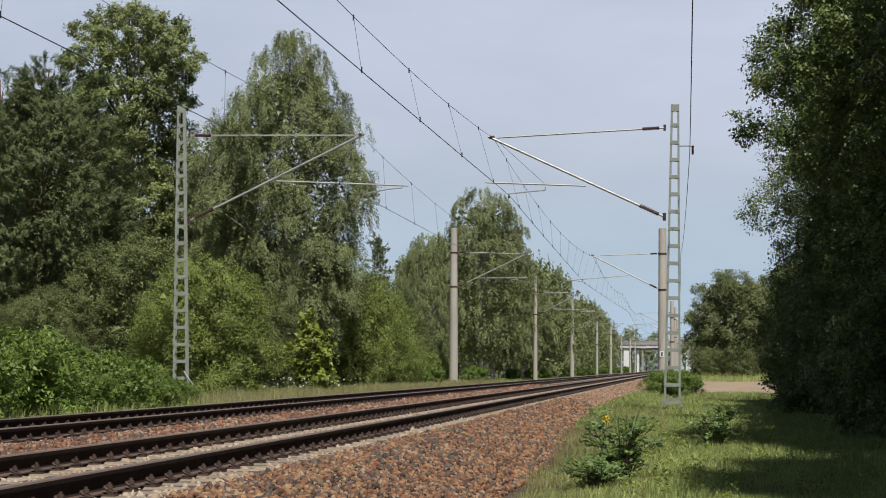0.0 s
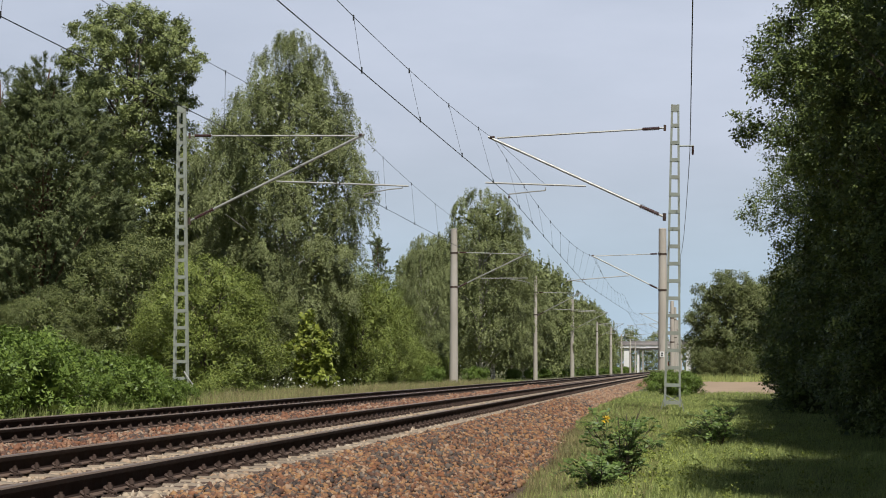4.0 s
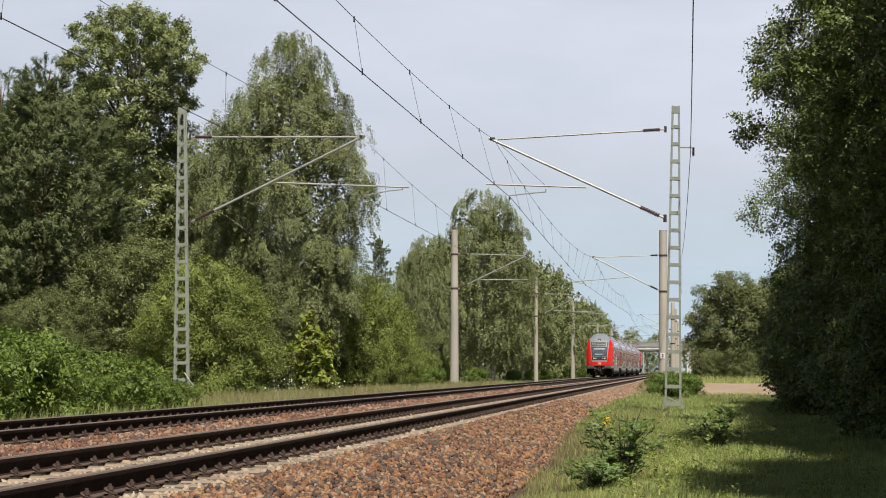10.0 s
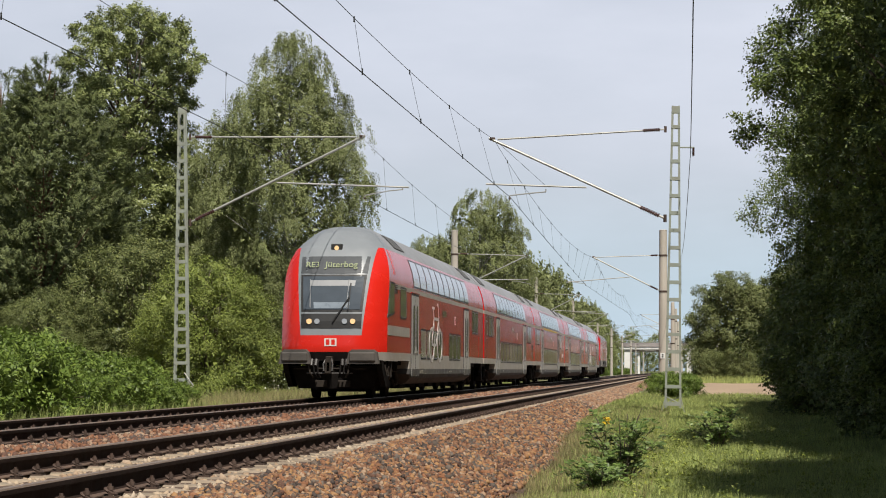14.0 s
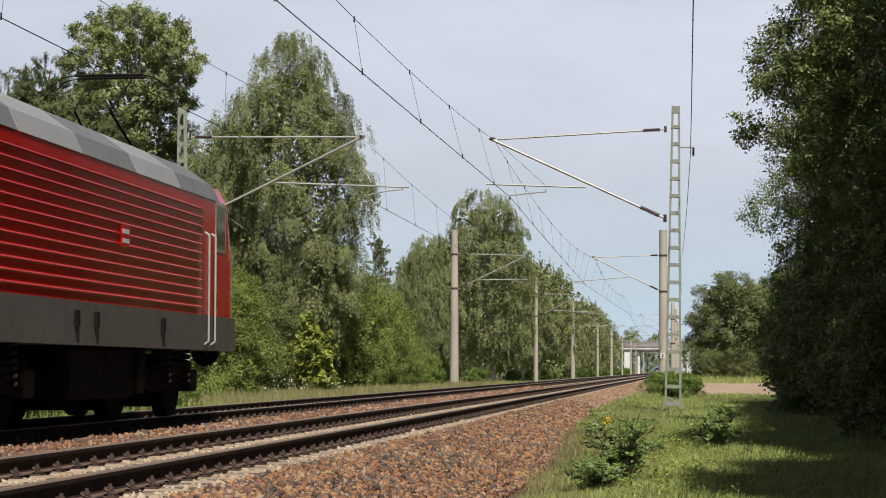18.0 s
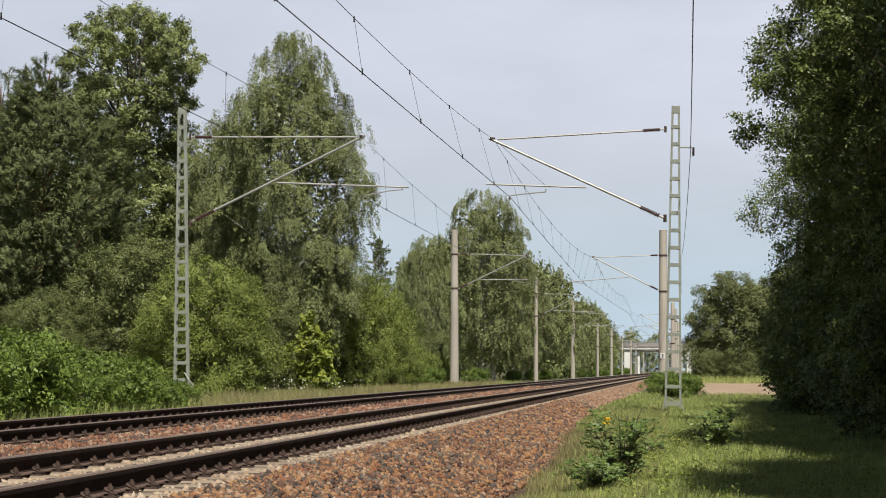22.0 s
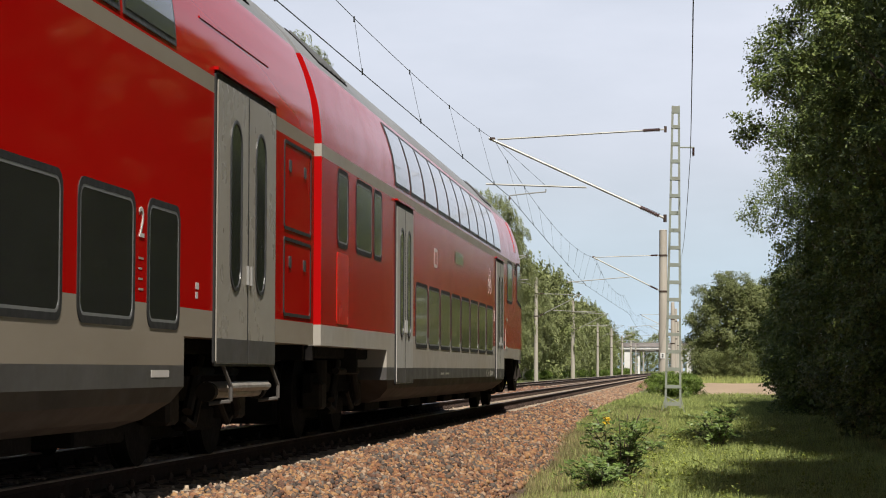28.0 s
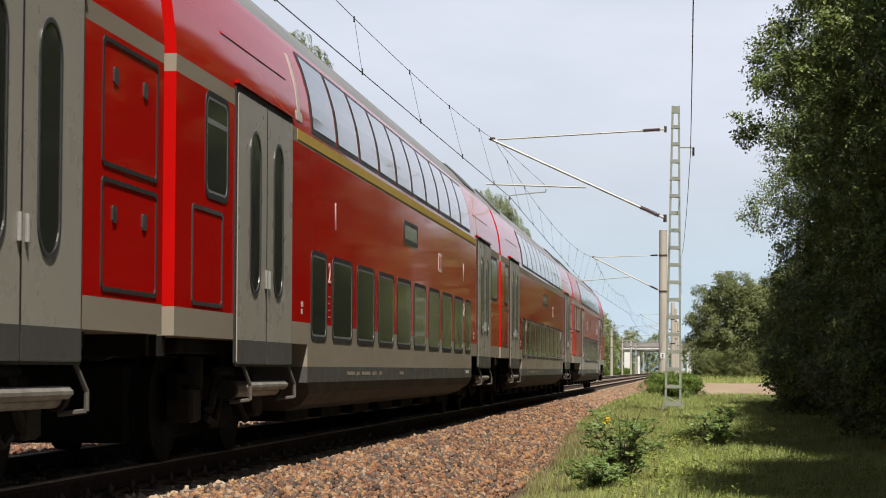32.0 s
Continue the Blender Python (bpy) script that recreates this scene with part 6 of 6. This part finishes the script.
    for x in (-0.52, -0.4, -0.3, 0.3, 0.4, 0.52):
        part("brake_hose", bent([(x, 0.0, 1.0), (x * 1.02, -0.16, 0.92), (x * 0.95, -0.2, 0.66), (x * 0.8, -0.08, 0.55)], 0.024), M["gear_lit"] if abs(x) > 0.45 else M["gear"], t)
    for x in (-0.45, -0.34, 0.34, 0.45):
        part("hose_cock", tubes(((x, -0.12, 1.02), (x * 1.03, -0.2, 0.86), 0.035)), M["stripe"], t)
    for x in (-0.12, 0.12):
        part("coupling_shackle", bent([(x * 0.5, -0.2, 1.05), (x, -0.34, 0.9), (x * 0.9, -0.36, 0.72)], 0.022), M["stripe"], t)
    part("brace_bar", tubes(((-0.6, -0.1, 0.66), (0.6, -0.1, 0.66), 0.018)), M["stripe"], t)
    part("cross_bar", tubes(((-0.95, -0.05, 0.78), (0.95, -0.05, 0.78), 0.02)), M["gear_lit"], t)
    bm = bmesh.new()
    v = [bm.verts.new(p) for p in ((-1.0, 0.95, 0.26), (0, 0.35, 0.26), (1.0, 0.95, 0.26), (1.2, 0.75, 0.85), (0, 0.2, 0.85), (-1.2, 0.75, 0.85), (-0.95, 1.2, 0.26), (0.95, 1.2, 0.26))]
    for f in ((0, 1, 4, 5), (1, 2, 3, 4), (0, 6, 7, 2, 1)):
        bm.faces.new([v[i] for i in f])
    for side in (-1, 1):
        part("front_valance", plaque([(0.22, 1.0), (2.25, 1.0), (1.95, 0.72), (1.55, 0.3), (1.05, 0.3), (0.42, 0.72)], side, 1.16, 1.3), M["gear"], t, "black valance under the cab")
        part("jumper_cable", bent([(side * 1.31, 1.2, 0.98), (side * 1.36, 1.1, 0.8), (side * 1.36, 1.22, 0.6), (side * 1.32, 1.5, 0.5)], 0.022), M["gear_lit"], t, "jumper cable in a dusty, lit brown")
        part("valance_bracket", boxes(((min(side * 1.3, side * 1.36), 1.62, 0.55), (max(side * 1.3, side * 1.36), 1.74, 0.98)), bevel=0.01), M["gear_lit"], t)
        part("step_iron", bent([(side * 1.3, 0.72, 0.95), (side * 1.38, 0.72, 0.6), (side * 1.38, 1.02, 0.6), (side * 1.3, 1.02, 0.95)], 0.018), M["gear_lit"], t)
    part("snow_plough", bm, M["gear"], t, "black snow plough blade")
    for x in (-0.3, 0.3):
        part("plough_plate", boxes(((x - 0.16, 0.36, 0.30), (x + 0.16, 0.43, 0.48)), bevel=0.01), M["gear_lit"], t, "small plate on the plough in a dusty, lit brown")
    for side in (-1, 1):
        pts_ = [(1.92, 3.03), (1.92, 2.29), (0.72, 2.17), (0.93, 2.6), (1.25, 3.03)]
        cw = part("cab_window", plaque([(s - 0.05 if s < 1.5 else s + 0.05, z + (0.05 if z > 2.7 else -0.05)) for s, z in pts_], side, 1.38, 1.3965), M["rubber"], t, "slanted cab side window")
        part("pane", plaque(pts_, side, 1.38, 1.4), M["glass"], cw)
        window(t, side, 3.15, 4.36, 2.18, 2.98)
        for k in range(5):
            part("louvre_slat", plaque([(2.1, 2.8 + 0.05 * k), (2.55, 2.8 + 0.05 * k), (2.55, 2.825 + 0.05 * k), (2.1, 2.825 + 0.05 * k)], side, 1.389, 1.398), M["rubber"], t)
        part("roof_flash", hull_patch(side, 1.95, 2.35, 3.3, 3.95, 0.006), M["red_light"], t, "bright red flash behind the cab")
        if belt:
            part("white_belt", plaque([(0.75, 1.66), (5.1, 1.66), (5.1, 1.92), (0.75, 1.92)], side, 1.389, 1.3945), M["white"], t, "light grey cab belt stripe")
        door(t, side, 5.42, 7.02, 0.58, 2.86)
        door(t, side, 19.5, 21.1, 0.58, 2.84)
        spans = [(7.6, 8.85), (9.1, 10.25), (10.5, 11.7), (11.95, 13.1), (15.0, 16.0), (16.2, 17.2), (17.4, 18.4)] if big_bike else [(7.6 + 1.46 * k, 8.85 + 1.46 * k) for k in range(8)]
        low_windows(t, side, spans)
        for k in range(10):
            roof_window(t, side, 6.0 + 1.53 * k, 7.33 + 1.53 * k)
        for a, b in ((22.35, 23.35), (23.55, 24.55)) if big_bike else ((22.35, 22.95), (23.15, 24.3), (24.9, 25.55)):
            window(t, side, a, b, 2.1, 2.86)
        part("display_window", plaque(rounded(13.0, 14.2, 2.46, 2.66, 0.03, 2), side, 1.389, 1.397), M["glass"], t)
        emblem(t, side, 16.8, 2.4)
        part("hatch_panel", plaque(rounded(24.85, 25.6, 1.24, 2.0, 0.03, 1), side, 1.389, 1.396), M["red_light" if not big_bike else "red"], t, "bright red hatch panel")
        if big_bike:
            bicycle(t, side, 11.3, 1.52, 0.54)
        else:
            bicycle(t, side, 8.25, 2.32, 0.14, 1.3925, 1.0)
            lettering(t, "2", side, 7.32, 1.78, 0.3, M["decal"])
            marks(t, side, 7.24, 1.5, 0.16, 4, 0.012, M["door_dirty"])
            panel = part("call_panel", plaque(rounded(5.0, 5.2, 1.16, 1.62, 0.02, 1), side, 1.388, 1.3935), M["red_light"], t, "bright red recess with a black valve")
            part("recess_shadow", plaque(rounded(5.1, 5.18, 1.4, 1.6, 0.02, 1), side, 1.388, 1.395), M["rubber"], panel)
            part("valve", tubes(((side * 1.39, 5.12, 1.3), (side * 1.405, 5.12, 1.3), 0.05), seg=12), M["frame"], panel)
            part("tail_signal", plaque([(4.64, 1.18), (4.78, 1.18), (4.78, 1.62)], side, 1.388, 1.3925), M["decal"], t, "white triangular step plate")
            for z in (1.2, 1.78):
                lock = part("lock", tubes(((side * 1.385, 4.45, z), (side * 1.398, 4.45, z), 0.045), seg=16), M["green_ring"], t, "green-ringed square lock")
                part("lock_core", tubes(((side * 1.39, 4.45, z), (side * 1.404, 4.45, z), 0.026), seg=12), M["silver"], lock)
        part("data_frame", ring_plaque(rounded(8.55, 8.85, 0.64, 0.76, 0.01, 1), rounded(8.56, 8.84, 0.65, 0.75, 0.01, 1), side, 1.389, 1.392), M["door_dirty"], t)
        for s, wd, hh in ((7.55, 0.14, 0.08), (7.8, 0.08, 0.08), (8.02, 0.09, 0.11), (8.32, 0.12, 0.035), (15.0, 0.5, 0.03), (15.7, 0.4, 0.03)):
            part("print_bar", plaque([(s, 0.7 - hh / 2), (s + wd, 0.7 - hh / 2), (s + wd, 0.7 + hh / 2), (s, 0.7 + hh / 2)], side, 1.389, 1.392), M["door_dirty"], t)
    for s in (3.4, 23.4):
        bogie(t, s)
    coach_end(t, 26.55, 1)
    return t


def locomotive():
    """A four-axle electric locomotive with ribbed flanks."""
    t = thing("electric_locomotive", "red electric locomotive with ribbed flanks and grey frame", "locomotive")
    L = 15.75
    W = 1.48
    part("frame", extrude([(W, 1.06), (W, 1.62), (-W, 1.62), (-W, 1.06)], 0.1, L - 0.1), M["loco_grey"], t, "dusty grey frame")
    bm = bmesh.new()
    secs = []
    for s, top, k in ((0.12, 0.5, 0.96), (0.5, 0.8, 1.0), (L - 0.5, L - 0.8, 1.0), (L - 0.12, L - 0.5, 0.96)):
        secs.append([bm.verts.new(p) for p in ((W * k, s, 1.62), (W * k, s, 2.5), (W * k, top, 3.5), (W * k * 0.9, top, 3.76), (-W * k * 0.9, top, 3.76), (-W * k, top, 3.5), (-W * k, s, 2.5), (-W * k, s, 1.62))])
    for p, q in zip(secs, secs[1:]):
        for i in range(7):
            bm.faces.new((p[i], p[i + 1], q[i + 1], q[i]))
    for q in (secs[0], secs[-1]):
        bm.faces.new((q[0], q[1], q[6], q[7])), bm.faces.new((q[1], q[2], q[5], q[6])), bm.faces.new((q[2], q[3], q[4], q[5]))
    part("body", bm, M["red"], t, "glossy red locomotive body")
    # panel over the near end only, its sunlight put into the red
    part("end_panel", boxes(((-1.36, 0.08, 1.66), (1.36, 0.13, 2.42))), M["red_light"], t, "added end panel in a sunlit red")
    for k in range(5):
        s = 1.3 + 2.63 * k
        part("roof_panel", extrude([(W + 0.012, 3.5), (1.36, 3.775), (0.92, 4.08), (-0.92, 4.08), (-1.36, 3.775), (-W - 0.012, 3.5)], s, s + 2.56), M["roof" if k in (1, 3) else "loco_roof"], t, "grey roof section")
    for side in (-1, 1):
        for k in range(12):
            z = 1.72 + 0.142 * k
            rib = bmesh.new()
            for q in ((2.6, L - 2.6),):
                a = [rib.verts.new((side * x, q[0], zz)) for x, zz in ((W - 0.01, z), (W + 0.02, z + 0.006), (W + 0.024, z + 0.022), (W - 0.01, z + 0.05))]
                b = [rib.verts.new((side * x, q[1], zz)) for x, zz in ((W - 0.01, z), (W + 0.02, z + 0.006), (W + 0.024, z + 0.022), (W - 0.01, z + 0.05))]
                for i in range(3):
                    rib.faces.new((a[i], a[i + 1], b[i + 1], b[i]))
                rib.faces.new(a), rib.faces.new(b)
            part("rib", rib, M["red"], t)
        for s in (1.9, 2.35, L - 2.35, L - 1.9):
            part("handrail", bent([(side * W, s, 2.95), (side * (W + 0.07), s, 2.9), (side * (W + 0.07), s, 1.2), (side * W, s, 1.15)], 0.016), M["door"], t, "pale grey handrail")
        for a in (0.98, L - 1.58):
            w = part("cab_window", boxes(((min(side * (W - 0.02), side * (W + 0.012)), a - 0.06, 2.68), (max(side * (W - 0.02), side * (W + 0.012)), a + 0.66, 3.5)), bevel=0.006), M["silver"], t, "cab side window in a bright frame")
            part("pane", boxes(((min(side * (W - 0.02), side * (W + 0.018)), a, 2.74), (max(side * (W - 0.02), side * (W + 0.018)), a + 0.6, 3.44))), M["glass"], w)
        plate = part("number_panel", boxes(((min(side * W, side * (W + 0.026)), 8.3, 2.42), (max(side * W, side * (W + 0.026)), 8.75, 2.72)), bevel=0.004), M["red"], t)
        for k in range(2):
            part("number_bar", boxes(((min(side * W, side * (W + 0.03)), 8.36, 2.48 + 0.13 * k), (max(side * W, side * (W + 0.03)), 8.69, 2.54 + 0.13 * k))), M["decal"], plate)
        for s in (6.2, 7.1, 10.6):
            part("frame_bracket", boxes(((min(side * W, side * (W + 0.05)), s, 1.3), (max(side * W, side * (W + 0.05)), s + 0.12, 1.5))), M["gear"], t)
    for s, w in ((0.1, -1), (L - 0.1, 1)):
        for x in (-0.87, 0.87):
            bf = part("buffer", tubes(((x, s, 1.05), (x, s + w * 0.4, 1.05), 0.1)), M["gear"], t)
            part("buffer_head", tubes(((x, s + w * 0.4, 1.05), (x, s + w * 0.46, 1.05), 0.24), seg=16), M["gear"], bf)
        fw = part("windscreen", boxes(((-1.25, min(s, s - w * 0.1) + (0.42 if w < 0 else -0.42), 2.6), (1.25, max(s, s - w * 0.1) + (0.42 if w < 0 else -0.42), 3.3)), bevel=0.02), M["glass"], t)
    for s in (3.6, L - 3.6):
        b = part("bogie", boxes(((-1.0, s - 0.4, 0.4), (1.0, s + 0.4, 0.95)), bevel=0.03), M["gear"], t, "dirty black locomotive bogie")
        for x in (-1.0, 1.0):
            part("side_frame", boxes(((x - 0.1, s - 2.0, 0.45), (x + 0.1, s + 2.0, 0.85)), bevel=0.03), M["gear"], b)
        for a in (-1.65, 1.65):
            for side in (-1, 1):
                part("wheel", wheel_mesh, None, b, "dark steel wheel", Matrix.LocRotScale((side * 0.75, s + a, 0.6), Euler((0, 0, 0 if side > 0 else math.pi)), (1.3, 1.3, 1.3)))
                part("axle_box", boxes(((side * 1.1 - 0.12, s + a - 0.22, 0.4), (side * 1.1 + 0.12, s + a + 0.22, 0.75)), bevel=0.03), M["gear_lit"], b)
        for side in (-1, 1):
            for d in (-0.6, 0.6):
                bm = bent([(side * 1.28 + 0.11 * math.cos(k * 0.7854), s + d + 0.11 * math.sin(k * 0.7854), 0.58 + 0.0115 * k) for k in range(41)], 0.028)
                part("coil_spring", bm, M["gear_lit"], b, "coil spring in a dusty, lit brown")
    # black boxes also fill the shaded space under the frame
    for s in (3.6, L - 3.6):
        for a in (-1.65, 1.65):
            part("traction_motor", boxes(((-0.66, s + a - 0.6, 0.16), (0.66, s + a + 0.6, 1.0)), bevel=0.05), M["gear"], t)
        for side in (-1, 1):
            part("sand_box", boxes(((side * 1.25 - 0.12, s - 2.35, 0.62), (side * 1.25 + 0.12, s - 1.95, 1.06)), bevel=0.03), M["gear"], t)
            part("brake_cylinder", tubes(((side * 1.2, s - 0.2, 0.78), (side * 1.2, s + 0.3, 0.78), 0.14), seg=12), M["gear"], t)
    part("transformer", boxes(((-1.3, 6.6, 0.35), (1.3, 9.8, 1.06)), bevel=0.05), M["gear"], t, "black transformer tank")
    pan = part("pantograph", boxes(((-0.6, 11.9, 4.12), (0.6, 13.6, 4.18))), M["gear"], t, "dark raised pantograph")
    for x in (-0.35, 0.35):
        part("lower_arm", tubes(((x, 13.4, 4.2), (x * 0.8, 12.0, 4.75), 0.02)), M["gear"], pan)
        part("upper_arm", tubes(((x * 0.8, 12.0, 4.75), (x, 13.0, 5.36), 0.014)), M["gear"], pan)
        part("pan_insulator", tubes(((x, 12.1, 4.05), (x, 12.1, 4.14), 0.08)), M["porcelain"], pan)
    for s in (12.85, 13.15):
        part("collector_strip", tubes(((-0.54, s, 5.42), (0.54, s, 5.42), 0.022)), M["gear"], pan)
        for x in (-1, 1):
            part("collector_horn", bent([(x * 0.54, s, 5.42), (x * 0.76, s, 5.38), (x * 0.92, s, 5.24)], 0.009), M["gear"], pan)
    low = part("pantograph", boxes(((-0.6, 2.7, 4.12), (0.6, 4.4, 4.2))), M["gear"], t, "dark lowered pantograph")
    part("collector_strip", bent([(-0.95, 3.5, 4.15), (-0.7, 3.5, 4.33), (0.7, 3.5, 4.33), (0.95, 3.5, 4.15)], 0.025), M["gear"], low)
    part("lower_arm", tubes(((0, 2.8, 4.22), (0, 4.3, 4.3), 0.03)), M["gear"], low)
    return t


GAP = 26.8
express = [control_car("control_car", "red double-deck control car with grey cab mask leading the express", True, True, True),
           low_door_coach("double_deck_coach", "red double-deck coach with grey roof behind the control car"),
           low_door_coach("double_deck_coach", "red double-deck coach with a yellow first-class stripe and service lettering", service=True, yellow=True),
           None,
           low_door_coach("double_deck_coach", "red double-deck coach with a white bicycle pictogram", bike=True),
           locomotive()]
express[3] = tagged(copy_thing(express[1], Matrix.Identity(4)), "red double-deck coach with grey roof and lower windows")
local = [control_car("control_car", "red double-deck control car heading the local train", False, False, False),
         high_door_coach("double_deck_coach", "red double-deck coach with grey doors and folding steps"),
         high_door_coach("double_deck_coach", "red double-deck coach with a yellow first-class stripe and grey doors", True, False),
         None]
local[3] = tagged(copy_thing(local[1], Matrix.Identity(4)), "red double-deck coach with grey doors at the train's middle")


def express_front(t):
    """Where the express's nose is: it comes into sight under the bridge and runs towards the camera at a steady 42 m/s."""
    if t < 5.5:
        return float(np.interp(t, [0.0, 3.5, 4.0, 4.5, 5.0, 5.5], [1020.0, 1010.0, 930.0, 740.0, 540.0, 410.45]))
    return 32.45 - 42.0 * (t - 14.5)


def local_front(t):
    """Where the local train's nose is: it gathers speed away from the camera."""
    u = max(t, 23.0) - 27.5
    y = 41.9 + 11.03 * u + 0.172 * u * u
    return y if t >= 23 else y - (23.0 - t) * 9.482


def motions():
    times = [0.5 * k for k in range(65)]
    starts = (0.0, 26.8, 26.8 + GAP, 26.8 + 2 * GAP, 26.8 + 3 * GAP, 26.8 + 4 * GAP)
    for car, s in zip(express, starts):
        walk(car, [(t, pose(FAR_X, express_front(t) + s, 0)) for t in times])
    for i, car in enumerate(local):
        if i == 0:
            rows = [(t, pose(NEAR_X, local_front(t), 0, 0, 0, 180)) for t in times]
        else:
            rows = [(t, pose(NEAR_X, local_front(t) - 26.8 - GAP * i, 0)) for t in times]
        walk(car, rows)


motions()
